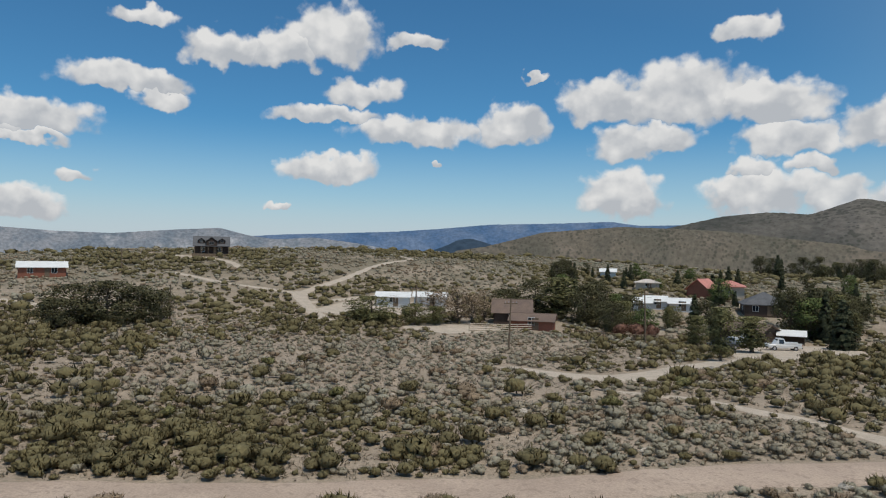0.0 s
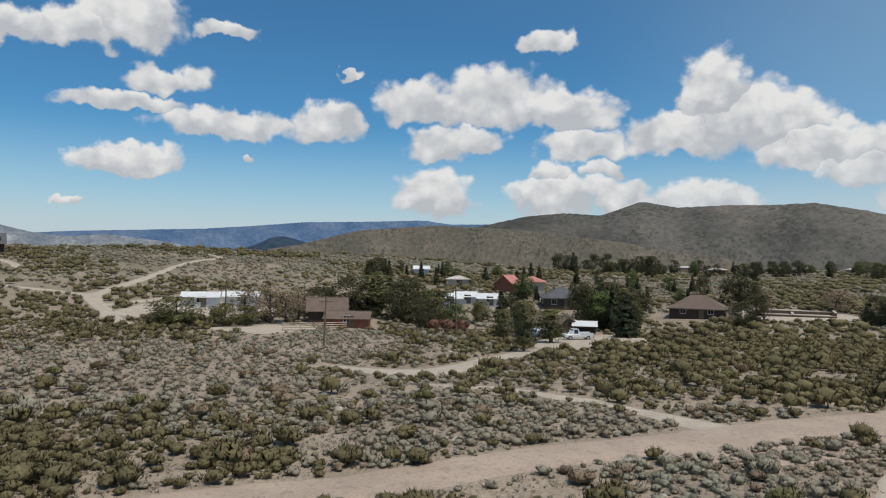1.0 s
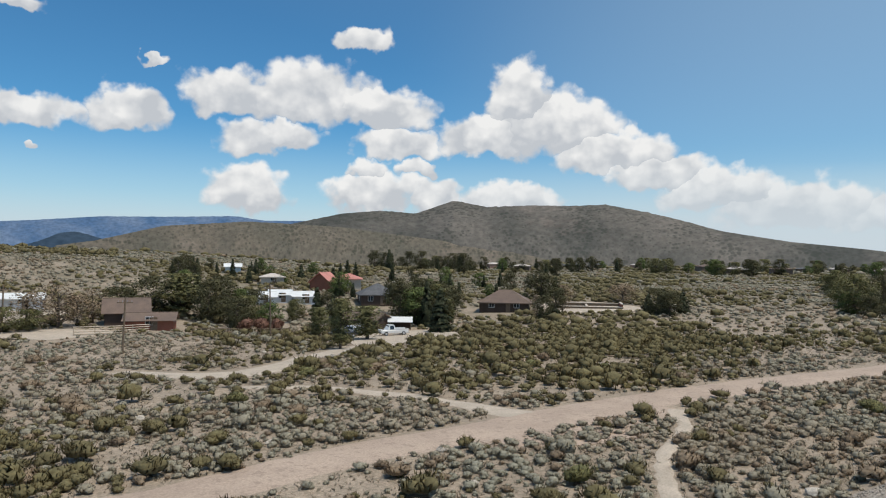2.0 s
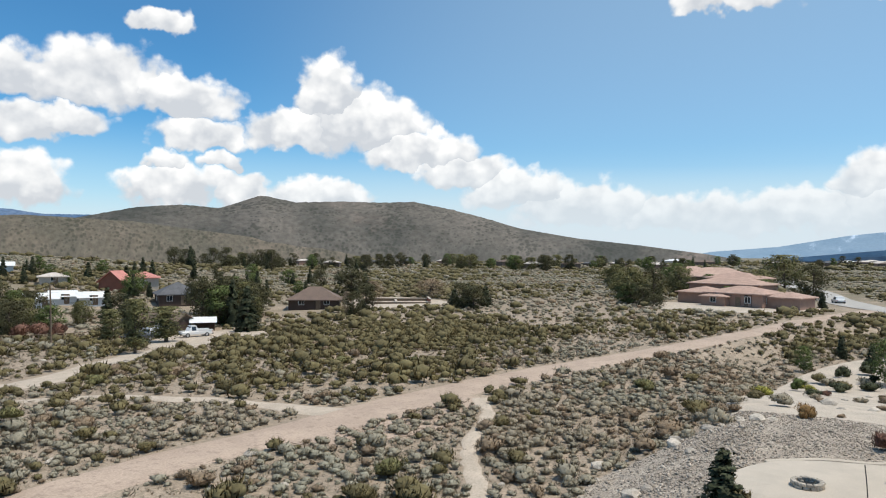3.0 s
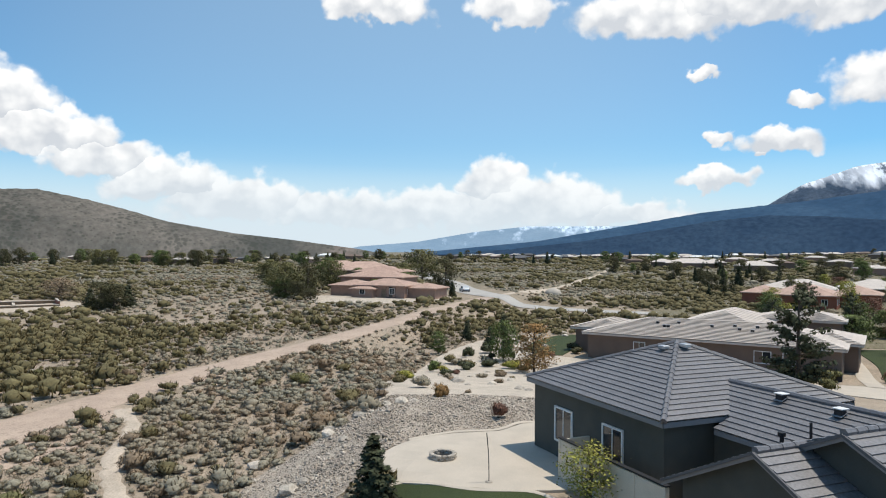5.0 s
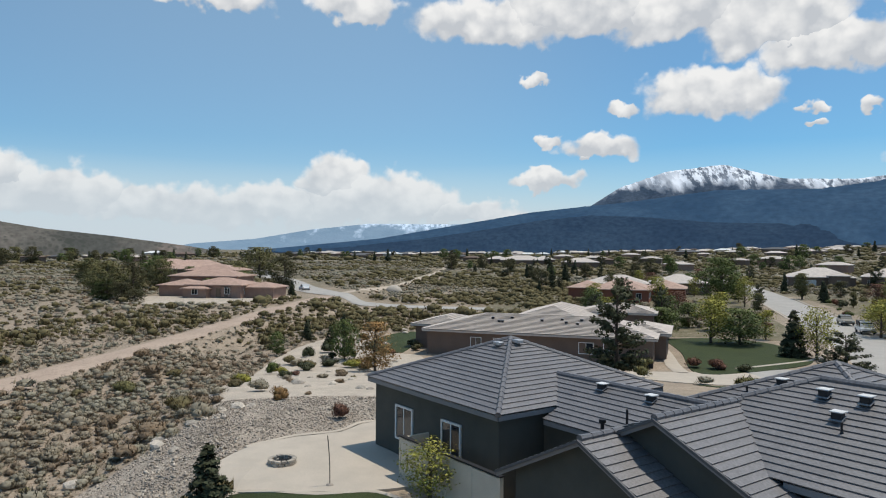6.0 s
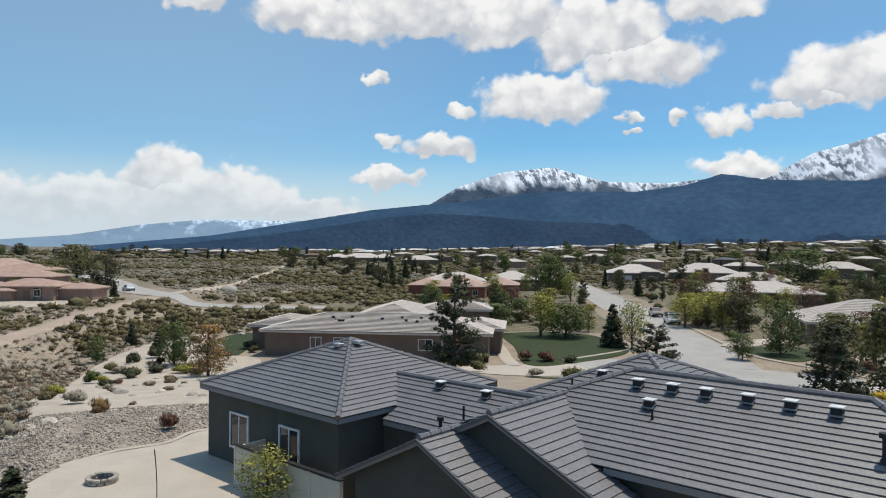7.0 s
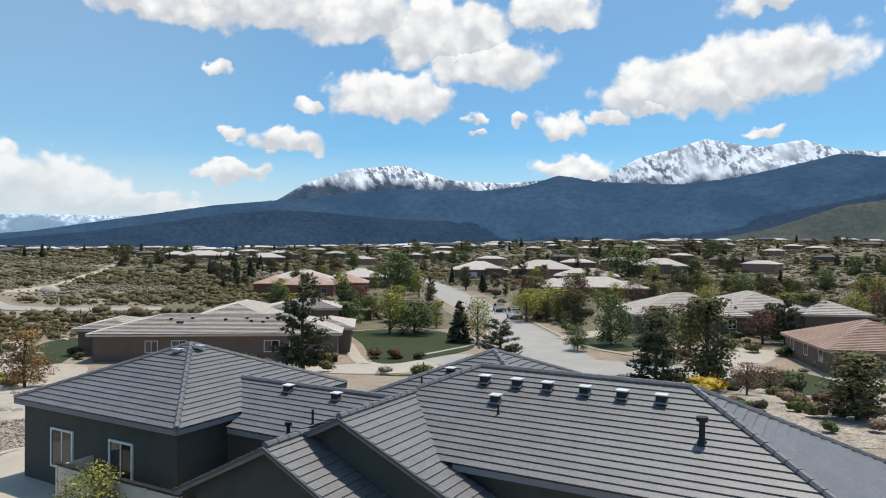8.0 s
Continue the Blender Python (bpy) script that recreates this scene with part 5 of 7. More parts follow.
def tree_template(kind, seed):
    """Trunk and crown of a tree 1 m high, as two meshes. Returns (trunk mesh, crown mesh, half width of the crown)."""
    r = np.random.default_rng(seed)
    bm = bmesh.new()
    clumps, norms = [], []
    if kind == "spruce":
        half = .22
        add_tube(bm, (0, 0, 0), (0, 0, .5), .022, .014, 7), add_tube(bm, (0, 0, .5), (0, 0, .97), .014, .003, 6)
        levels = 24
        for i in range(levels):
            u = (i + r.uniform(-.3, .3)) / levels
            z = .05 + .92 * u
            reach = half * (1 - u) ** .8 * r.uniform(.75, 1.1) + .012
            for _ in range(max(4, int(11 * (1 - u) + 2))):
                a = r.uniform(0, 2 * np.pi)
                q = reach * r.uniform(.75, 1.15)
                tip = np.array([q * np.cos(a), q * np.sin(a), z - .05 * q / half])
                if r.uniform() < .3:
                    add_tube(bm, (0, 0, z), tuple(tip), .004, .0015, 4)
                for s in r.uniform(.35, 1.0, 7):
                    p = np.array([tip[0] * s, tip[1] * s, z + (tip[2] - z) * s])
                    for _ in range(4):
                        clumps.append(p + r.normal(0, .014, 3))
                        norms.append(np.array([np.cos(a), np.sin(a), .6]))
        leaf = .021
    elif kind == "pine":
        half = .25
        add_tube(bm, (0, 0, 0), (.006, 0, .5), .024, .015, 8), add_tube(bm, (.006, 0, .5), (0, 0, .97), .015, .003, 6)
        levels = 15
        for i in range(levels):
            u = (i + r.uniform(-.3, .3)) / levels
            z = .12 + .82 * u
            reach = half * min(1.0, 1.3 * (1 - u) ** .42) * r.uniform(.8, 1.2) * (.72 + .28 * math.sin(min(1.0, u * 3 + .35) * 1.57))
            for k in range(max(3, int(6.5 * (1 - u) + 2.5))):
                a = r.uniform(0, 2 * np.pi)
                q = reach * r.uniform(.6, 1.12)
                lift = .03 + .06 * u
                add_tube(bm, (0, 0, z - .02), (q * np.cos(a), q * np.sin(a), z + lift), .005, .002, 4)
                for s, rad in ((1.0, .036), (.76, .036), (.50, .030)):
                    p = np.array([q * s * np.cos(a), q * s * np.sin(a), z + lift * s])
                    for _ in range(22):
                        o = unit(r.normal(size=3)) * rad * r.uniform(.5, 1.1)
                        clumps.append(p + o)
                        norms.append(o / rad + np.array([.35 * np.cos(a), .35 * np.sin(a), .5]))
        leaf = .015
    else:
        half = {"dark": .44, "round": .40, "young": .30, "poplar": .17, "willow": .48, "bare": .34, "bronze": .30, "redtree": .30}[kind]
        base = {"dark": .04, "round": .09, "young": .14, "poplar": .12, "willow": .10, "bare": .15, "bronze": .12, "redtree": .22}[kind]
        add_tube(bm, (0, 0, 0), (.01, 0, base + .1), .026, .019, 8), add_tube(bm, (.01, 0, base + .1), (0, .01, .8), .019, .005, 6)
        limbs = 52 if kind != "bare" else 60
        for i in range(limbs):
            a, u = r.uniform(0, 2 * np.pi), r.uniform(0, 1)
            z = base + (1 - base) * u
            prof = math.sin(math.pi * (.12 + .85 * u)) ** .7 if kind != "bronze" else (1 - u) ** .6
            q = half * prof * r.uniform(.35, 1.08)
            tip = np.array([q * np.cos(a), q * np.sin(a), min(1.0, z + .04)])
            if i % 2 == 0:
                add_tube(bm, (0, 0, max(base * .8, z - .22)), tuple(tip), .008, .002, 4)
            count = {"bare": 26, "young": 46, "redtree": 42, "bronze": 60}.get(kind, 76)
            spread = .075 if kind != "poplar" else .055
            for _ in range(count):
                o = r.normal(0, spread, 3) * np.array([1, 1, .8])
                clumps.append(tip + o)
                norms.append(o / (np.linalg.norm(o) + 1e-6) + np.array([0, 0, .5]))
        leaf = .021 if kind in ("round", "willow", "dark") else .017
    c = np.array(clumps)
    c[:, 2] = np.clip(c[:, 2], .02, 1.02)
    facing = unit(np.array(norms))
    t = leaf_tris(c, facing, leaf, r).reshape(-1, 3)
    crown = bpy.data.meshes.new("crown")
    crown.from_pydata(t.tolist(), [], np.arange(len(t)).reshape(-1, 3).tolist())
    outward = unit((c - np.array([0, 0, .42])) * np.array([1 / half, 1 / half, 1.6]))
    soft_normals(crown, np.repeat(unit(facing * .9 + outward * .7 + r.normal(0, .15, c.shape)), 3, 0))
    trunk = bpy.data.meshes.new("trunk")
    bm.to_mesh(trunk)
    bm.free()
    trunk.materials.append(M["bark"])
    crown.materials.append(M[{"pine": "pine", "spruce": "pine", "dark": "leaf_dark", "round": "leaf_green", "young": "leaf_yellow", "poplar": "leaf_olive", "willow": "leaf_olive", "bare": "drybrush", "bronze": "leaf_bronze", "redtree": "leaf_red"}[kind]])
    return trunk, crown, half


TREE_LABELS = {
    "pine": ("pine_tree", "dark green pine tree with open branches"), "spruce": ("spruce_tree", "dense dark green spruce with a pointed top"), "dark": ("juniper_tree", "broad dark green evergreen with dense foliage"),
    "round": ("leafy_tree", "rounded leafy tree with green foliage"), "young": ("young_tree", "young tree with sparse yellow-green spring leaves"), "poplar": ("poplar_tree", "slim poplar tree with olive-green leaves"),
    "willow": ("willow_tree", "spreading willow with olive-green leaves"), "bare": ("cottonwood_tree", "tan cottonwood just coming into leaf"), "bronze": ("ornamental_tree", "tree with bronze-orange new leaves"), "redtree": ("plum_tree", "small plum tree with reddish-brown leaves"),
}
TREES = {}


def tree(kind, x, y, h, w, seed=0, group="", dz=-.05):
    key = (kind, seed % 3)
    if key not in TREES:
        TREES[key] = tree_template(kind, 40 + 7 * (seed % 3) + len(kind))
    trunk, crown, half = TREES[key]
    name, label = TREE_LABELS[kind]
    s = w / (2 * half)
    e = thing(name, at(x, y, (seed * 67) % 360, dz) @ Matrix.Diagonal((s, s, h, 1)), label, "tree", group)
    for n, me in (("trunk", trunk), ("crown", crown)):
        ob = new(n, me)
        ob.parent = e
    return e


def trees(rows, group=""):
    for i, (kind, x, y, h, w) in enumerate(rows):
        tree(kind, x, y, h, w, i + int(abs(x)), group)


trees([("pine", 61.4, -10.8, 8.1, 4.6), ("pine", 39.9, -31.4, 5.1, 3.4), ("pine", 61.6, -30.0, 4.9, 4.4), ("pine", 108, -25.7, 6.4, 3.6), ("poplar", 41.4, -37.2, 6.7, 3.2), ("poplar", 78.2, -89.6, 5.5, 5.0), ("poplar", 61.9, -48.8, 5.8, 3.6),
       ("redtree", 66, -55.2, 5.6, 2.9), ("redtree", 68.5, -70.7, 4.3, 4.2), ("redtree", 37.1, -36.8, 2.2, 1.9), ("redtree", 39.1, -41, 2.0, 2.1), ("spruce", 81.9, -34.2, 5.5, 3.6)], "suburb trees")
trees([("young", 80.9, -36.3, 5.6, 3.7), ("young", 92.5, -28.3, 5.6, 4.7), ("poplar", 26.1, -33.4, 3.5, 2.6), ("young", 81.8, -89.6, 5.3, 4.6), ("young", 101.1, -59.7, 5.4, 6.6), ("young", 100.9, -53.9, 4.6, 4.8), ("young", 106, -66, 4.4, 5.2), ("young", 104, -57.5, 3.8, 6.4), ("young", 110, -63, 4.2, 6.5), ("willow", 128, -80, 6.5, 8), ("willow", 134, -74, 5.6, 7), ("young", 121, -66, 4.0, 5.6),
       ("round", 91.5, -31.6, 4.5, 6.4), ("round", 165.8, -53, 10.1, 10), ("round", 73.6, -51.2, 6.2, 4.3), ("round", 70.9, -44.7, 2.8, 2.7), ("round", 235, -172, 12, 18), ("round", 75.4, -65.9, 3.5, 3.6), ("round", 97, -23, 4.2, 4.6)], "suburb trees")
trees([("bronze", 65.5, 11.0, 4.6, 3.6), ("round", 74.4, 15.8, 4.3, 3.1), ("spruce", 22.1, 9.3, 2.6, 1.9), ("young", 23.3, 2.15, 2.0, 1.8), ("round", 77, 24, 2.6, 1.8), ("spruce", 86, 20, 2.6, 1.6), ("spruce", 90, 24, 2.8, 1.8), ("spruce", 94, 20, 3.2, 1.8)], "yard trees")
trees([("willow", -11.3, 112.3, 4.2, 8.6), ("willow", -4.4, 112.8, 3.4, 5.5), ("willow", -1.1, 114.8, 3.0, 4.6), ("willow", 65.8, 123.8, 7.4, 6.8), ("bare", -1.5, 117, 5.2, 6.6), ("bare", 2.6, 119, 6.2, 7.6), ("bare", 7.6, 125.6, 5.4, 5.0), ("bare", 5.2, 121, 4.6, 5), ("dark", 12.2, 133.7, 5.2, 7.7), ("dark", 18.2, 136.9, 7.1, 8.9), ("dark", 26.3, 129.2, 7.3, 6.4),
       ("dark", 30.3, 125.8, 4.6, 6.3), ("dark", 58.6, 117.5, 8.6, 5.6), ("spruce", 61.6, 112.5, 8.6, 3.2), ("dark", 63.5, 119, 8.4, 6.0), ("poplar", 37.9, 104.4, 4.6, 2.6), ("dark", 66.4, 133.9, 6.6, 6.0), ("dark", 113.4, 145.2, 7.0, 8.9), ("spruce", 110, 101, 5.2, 3.6), ("spruce", 113, 98.6, 4.5, 3.6), ("spruce", 107.5, 102.6, 4.2, 3.2)], "village trees")
trees([("poplar", 22.8, 136.2, 7.9, 6.8), ("poplar", 32.8, 82.4, 6.2, 2.5), ("poplar", 42.7, 96.5, 4.9, 4.0), ("spruce", 58.8, 102.6, 7.7, 4.3), ("spruce", 118.3, 145.9, 5.5, 3.5), ("dark", -49.3, 93.7, 5.3, 7.7), ("dark", -45.5, 95.2, 5.8, 9.4), ("dark", -42.5, 99, 5.1, 7.8), ("dark", -48, 86.7, 3.9, 4.8), ("dark", -42.1, 105.1, 4.3, 3.7)], "village trees")
trees([("dark", 135.8, 71.7, 7.2, 5.6), ("dark", 141.7, 79.3, 5.5, 6.6), ("dark", 181.4, 54.4, 8.1, 7.6), ("dark", 105.8, 98.6, 5.3, 5.0), ("dark", 106.4, 96, 4.8, 5.0), ("dark", 115.9, 146.6, 5.3, 6), ("willow", 220.6, 74.2, 10, 13), ("willow", 178, 66, 7, 7), ("spruce", 150.5, 43.5, 3.4, 2.0), ("dark", 153, 49.5, 3.6, 3.6), ("round", 160, 58, 5, 5), ("willow", 167, 62, 6, 6.5), ("dark", 128.5, 70, 3.8, 4.4), ("dark", 126, 66, 2.6, 3.4), ("round", 132, 76, 4.2, 4.6), ("spruce", 121.6, 149.5, 5.5, 3.4), ("bare", 121.8, 124.4, 4.5, 8.4), ("round", 150, 62, 3.5, 3), ("bare", 128, 130, 4.4, 7)], "roadside trees")


def grove(n, d0, d1, a0, a1, kinds, h0, h1, seed, group):
    """Seeded trees over a sector of the plan."""
    r = random.Random(seed)
    made = 0
    while made < n:
        a, d = r.uniform(a0, a1), math.sqrt(r.uniform(d0 * d0, d1 * d1))
        p = polar(a, d)
        kind = r.choice(kinds)
        h = r.uniform(h0, h1)
        x, y = np.array([p.x]), np.array([p.y])
        made += 1
        if not clearance(x, y, .5)[0]:
            continue
        if any(inside(x, y, lot)[0] for lot in LOTS) or any(abs(p.x - hx) + abs(p.y - hy) < hr for hx, hy, hr in HOUSE_SPOTS):
            continue
        ratio = {"dark": .8, "spruce": .45, "round": .85, "poplar": .4, "willow": 1.0, "bare": .8, "pine": .5, "young": .65, "redtree": .7}[kind]
        tree(kind, p.x, p.y, h, h * ratio * r.uniform(.85, 1.2), made, group)


grove(7, 122, 150, 19.5, 22.6, ["dark", "dark", "poplar", "round", "spruce"], 4, 7, 25, "village trees")
grove(10, 126, 150, 27.2, 31, ["dark", "dark", "poplar", "round", "spruce"], 4, 7.5, 26, "village trees")
grove(12, 118, 145, 12, 22, ["dark", "dark", "poplar", "round", "willow"], 4, 7.5, 5, "village trees")
grove(54, 165, 235, 8, 36, ["dark", "spruce", "spruce", "round"], 3.2, 6, 6, "village trees")
grove(12, 128, 165, 28, 33, ["dark", "dark", "willow", "spruce"], 4, 6.5, 7, "village trees")
grove(14, 132, 170, 37.5, 42, ["dark", "bare", "willow", "spruce"], 3.5, 6, 8, "village trees")
grove(90, 430, 640, 28, 66, ["dark", "dark", "round", "willow", "spruce"], 6, 10, 9, "far trees")
grove(20, 300, 420, 24, 40, ["dark", "dark", "spruce"], 6, 10, 19, "far trees")
grove(14, 150, 230, 58, 68, ["dark", "round", "willow", "spruce"], 5, 8, 10, "roadside trees")
grove(80, 95, 240, 98, 122, ["round", "pine", "spruce", "young", "young", "dark", "poplar", "redtree"], 3, 6.5, 11, "suburb trees")
grove(70, 75, 240, 122, 146, ["round", "pine", "poplar", "young", "young", "dark", "redtree"], 3, 6.5, 12, "suburb trees")
grove(110, 250, 480, 86, 146, ["round", "dark", "spruce", "pine"], 4, 8, 13, "far trees")
grove(90, 480, 900, 66, 146, ["dark", "spruce", "round"], 6, 11, 14, "far trees")
grove(14, 190, 330, 92, 100, ["dark", "pine", "spruce"], 3, 6, 15, "far trees")


def plantings():
    spots = [  # x, y, width, height, leaf, label
        (41.6, 16.7, 1.2, .7, "sage", "rounded grey sage in pale gravel"), (42.3, 14.3, 1.5, 1.1, "sage", "rounded grey sage in pale gravel"), (38.4, 11.9, 1.1, 1.1, "leaf_bronze", "upright rust-coloured ornamental grass clump"),
        (55.8, 13.7, 1.2, .6, "sage", "low grey shrub in pale gravel"), (68.8, 13.7, 2.6, 1.3, "leaf_yellow", "yellow-green spreading shrub in pale gravel"), (69.8, 16.3, 2.0, 1.1, "pine", "low dark green juniper in pale gravel"),
        (66.4, 17.8, 2.0, 1.2, "pine", "low dark green juniper in pale gravel"), (33.9, 7.5, 1.1, 1.15, "leaf_red", "dark reddish barberry shrub in rock mulch"), (76.5, 20.2, 1.6, 1.5, "pine", "small rounded evergreen in pale gravel"),
        (67.1, 12.2, 2.0, 1.0, "rabbit", "olive shrub in pale gravel"), (61.9, 13.5, 1.2, .7, "rabbit", "olive shrub in pale gravel"), (46.5, 17.4, 1.4, .8, "rabbit", "olive shrub in pale gravel"),
        (52, 19, 1.6, 1.0, "leaf_yellow", "yellow-green shrub at the edge of the yard"), (58, 17.5, 1.5, .9, "pine", "low dark green juniper in pale gravel"), (48.2, 10.6, .9, .5, "drybrush", "small dry shrub in pale gravel"), (63, 20, 1.5, 1.6, "leaf_green", "small green shrub in pale gravel"),
        (70.5, 20.6, 1.6, 1.4, "rabbit", "olive shrub in pale gravel"), (73, 17.6, 1.3, 1.0, "sage", "low grey shrub in pale gravel"), (79, 18.8, 1.9, 1.5, "pine", "small rounded evergreen in pale gravel"), (60.5, 17.2, 1.0, .7, "leaf_red", "small reddish shrub in pale gravel"), (55, 16.4, .9, .6, "sage", "low grey shrub in pale gravel"), (50, 14.6, .8, .5, "drybrush", "small dry shrub in pale gravel"), (72, 12.6, 1.5, 1.1, "leaf_green", "small green shrub in pale gravel"), (83, 17.2, 2.0, 1.6, "pine", "small rounded evergreen in pale gravel"),
    ]
    spots += [(40.4, 10.8, .5, .35, "drybrush", "small dry tuft in pale gravel"), (55.1, 11.0, .55, .4, "rabbit", "small olive tuft in pale gravel"), (59.0, 12.8, 1.3, .8, "drybrush", "brown rounded shrub in pale gravel"), (62.6, 19.1, 1.2, 1.0, "leaf_yellow", "upright yellow-green shrub in pale gravel"),
              (74.0, 17.1, 1.0, 1.3, "pine", "small conical evergreen in pale gravel"), (76.1, 15.1, .8, 1.1, "pine", "small conical evergreen in pale gravel"), (75.3, 20.3, .9, 1.3, "pine", "small conical evergreen in pale gravel"), (81.9, 19.6, 1.0, 1.5, "pine", "small conical evergreen in pale gravel"),
              (68.7, 18.3, 1.8, 1.1, "rabbit", "olive shrub in pale gravel"), (69.9, 19.9, 1.5, 1.0, "sage", "low grey shrub in pale gravel"), (85.5, 9.3, 2.6, 1.3, "leaf_dark", "dark rounded hedge shrub beside a tan wall"), (82.5, 8.8, 1.8, 1.1, "leaf_dark", "dark rounded hedge shrub beside a tan wall"), (79.5, 11.4, 1.2, .8, "leaf_red", "small reddish shrub in pale gravel"), (86.5, 17.6, 1.6, 1.2, "rabbit", "olive shrub in pale gravel"), (90.5, 16.8, 1.8, 1.4, "pine", "small rounded evergreen in pale gravel")]
    for i, (x, y, w, h, mat, label) in enumerate(spots):
        shrub("shrub", x, y, w, h, mat, label, group="yard shrubs", seed=i)
    more = [(38.2, -34.6, 3.2, 1.5, "flower", "shrub covered in yellow blossom"), (39.6, -35.9, 2.8, 1.4, "flower", "shrub covered in yellow blossom"), (41.5, -39.5, 2.2, 1.3, "pine", "rounded dark green shrub in pale gravel"), (31.0, -36.6, 1.5, 1.2, "leaf_red", "reddish-brown rounded shrub in pale gravel"),
            (29.4, -36.0, 1.3, 1.0, "drybrush", "dry brown rounded shrub in pale gravel"), (27.6, -35.8, 1.7, 1.2, "leaf_red", "reddish-brown rounded shrub in pale gravel"), (33.4, -37.4, 1.2, .8, "sage", "grey-green rounded shrub in pale gravel"), (73.0, -20.6, 1.9, 1.5, "leaf_red", "dark clipped shrub at the lawn edge"),
            (72.0, -22.6, 2.2, 1.6, "leaf_red", "dark clipped shrub at the lawn edge"), (71.0, -25.0, 1.6, 1.1, "pine", "dark clipped shrub at the lawn edge"), (64.4, -13.6, 1.8, 1.6, "leaf_olive", "olive shrub beside the walk"), (66.5, -6.6, 4.2, 2.4, "leaf_olive", "broad olive shrub against a tan wall"),
            (66.0, -62.5, 2.6, 1.7, "leaf_olive", "round clipped olive shrub in pale gravel"), (63.0, -63.6, 2.4, 1.6, "leaf_olive", "round clipped olive shrub in pale gravel"), (60.0, -65.2, 2.3, 1.5, "leaf_green", "round clipped green shrub in pale gravel"), (47.5, -52.5, 2.6, 1.6, "leaf_green", "clipped green hedge shrub")]
    for i, (x, y, w, h, mat, label) in enumerate(more):
        shrub("shrub", x, y, w, h, mat, label, group="garden shrubs", seed=i, n=600, leaf=.06)
    # garden shrubs along the lots
    r = random.Random(31)
    for i in range(250):
        a, d = r.uniform(96, 146), r.uniform(56, 235)
        p = polar(a, d)
        x, y = np.array([p.x]), np.array([p.y])
        if not clearance(x, y, .6)[0] or any(inside(x, y, l)[0] for l in LOTS) or any(abs(p.x - hx) + abs(p.y - hy) < hr * .8 for hx, hy, hr in HOUSE_SPOTS):
            continue
        mat, label = r.choice([("leaf_olive", "rounded olive garden shrub in a gravel bed"), ("leaf_green", "rounded green garden shrub in a gravel bed"), ("pine", "dark evergreen garden shrub in a gravel bed"), ("sage", "grey-green garden shrub in a gravel bed"), ("leaf_red", "reddish-brown garden shrub in a gravel bed")])
        s = r.uniform(1.0, 2.6)
        shrub("shrub", p.x, p.y, s, s * r.uniform(.55, .9), mat, label, group="garden shrubs", seed=i, n=300, leaf=.08)
    # shrubs, rocks and seedlings of the stony bed below the rear wing
    r = random.Random(12)
    for i in range(64):
        x, y = r.uniform(22, 47), r.uniform(-51, -27)
        if x < 24 and y > -29 or math.hypot(x - 37.5, y + 34) < 5.5 or not clearance(np.array([x]), np.array([y]), .4)[0] or any(inside(np.array([x]), np.array([y]), l)[0] for l in LOTS):
            continue
        mat, label = r.choice([("drybrush", "dry brown rounded shrub in a stony bed"), ("leaf_olive", "olive rounded shrub in a stony bed"), ("pine", "low dark juniper in a stony bed"), ("rabbit", "dull olive rounded shrub in a stony bed"), ("leaf_green", "green rounded shrub in a stony bed")])
        s = r.uniform(.8, 1.5)
        shrub("shrub", x, y, s, s * r.uniform(.6, .9), mat, label, group="garden shrubs", seed=i, n=420, leaf=.06)
    # red-brown willows and yellowing trees by the yards
    for i, (x, y, s, h, mat, label) in enumerate([(28.6, 112.2, 3.2, 3.4, "leaf_red", "red-brown thicket of bare shrub stems"), (31.4, 112.8, 3.6, 3.6, "leaf_red", "red-brown thicket of bare shrub stems"), (34.0, 113.6, 3.0, 3.4, "leaf_red", "red-brown thicket of bare shrub stems"), (-12.4, 112.8, 5.4, 3.4, "leaf_olive", "broad green thicket beside a lane"), (-8.8, 113.8, 3.6, 2.6, "leaf_olive", "broad green thicket beside a lane")]):
        shrub("thicket", x, y, s, h, mat, label, "thicket", "thickets", n=600, leaf=.05, seed=i)
    # tall bushes standing out of the sage beside the roads
    made = 0
    r = random.Random(77)
    while made < 90:
        a, d = r.uniform(-36, 72), r.uniform(20, 85)
        p = polar(a, d)
        if not wild(np.array([p.x]), np.array([p.y]))[0]:
            continue
        mat, label = r.choice([("rabbit", "tall olive bitterbrush in the sage"), ("rabbit", "tall olive bitterbrush in the sage"), ("drybrush", "brown twiggy bush in the sage"), ("leaf_olive", "dark green desert bush in the sage")])
        mat, label = (mat, label) if mat != "leaf_olive" or r.random() < .3 else ("drybrush", "brown twiggy bush in the sage")
        s = r.uniform(1.2, 2.1)
        shrub("desert_bush", p.x, p.y, s, s * r.uniform(.55, .8), mat, label, "bush", "desert bushes", n=620, leaf=.05, seed=made)
        made += 1


plantings()


# ================= houses of the neighbourhood =================
def small_windows(h, w, d, z, sides, size=(1.2, 1.3), frame_mat="white", gap=4.2, sliders=2):
    n = max(1, int(w // gap))
    for i in range(n):
        x = -w / 2 + w * (i + .5) / n
        window(h, (x, -d / 2 + .01, z), (1, 0, 0), size[0], size[1], M[frame_mat], out=(0, -1, 0), sliders=sliders)
    if sides:
        m = max(1, int(d // gap))
        for s in (-1, 1):
            for i in range(m):
                window(h, (s * (w / 2 - .01), -d / 2 + d * (i + .5) / m, z), (0, s, 0), size[0], size[1], M[frame_mat], out=(s, 0, 0), sliders=sliders)


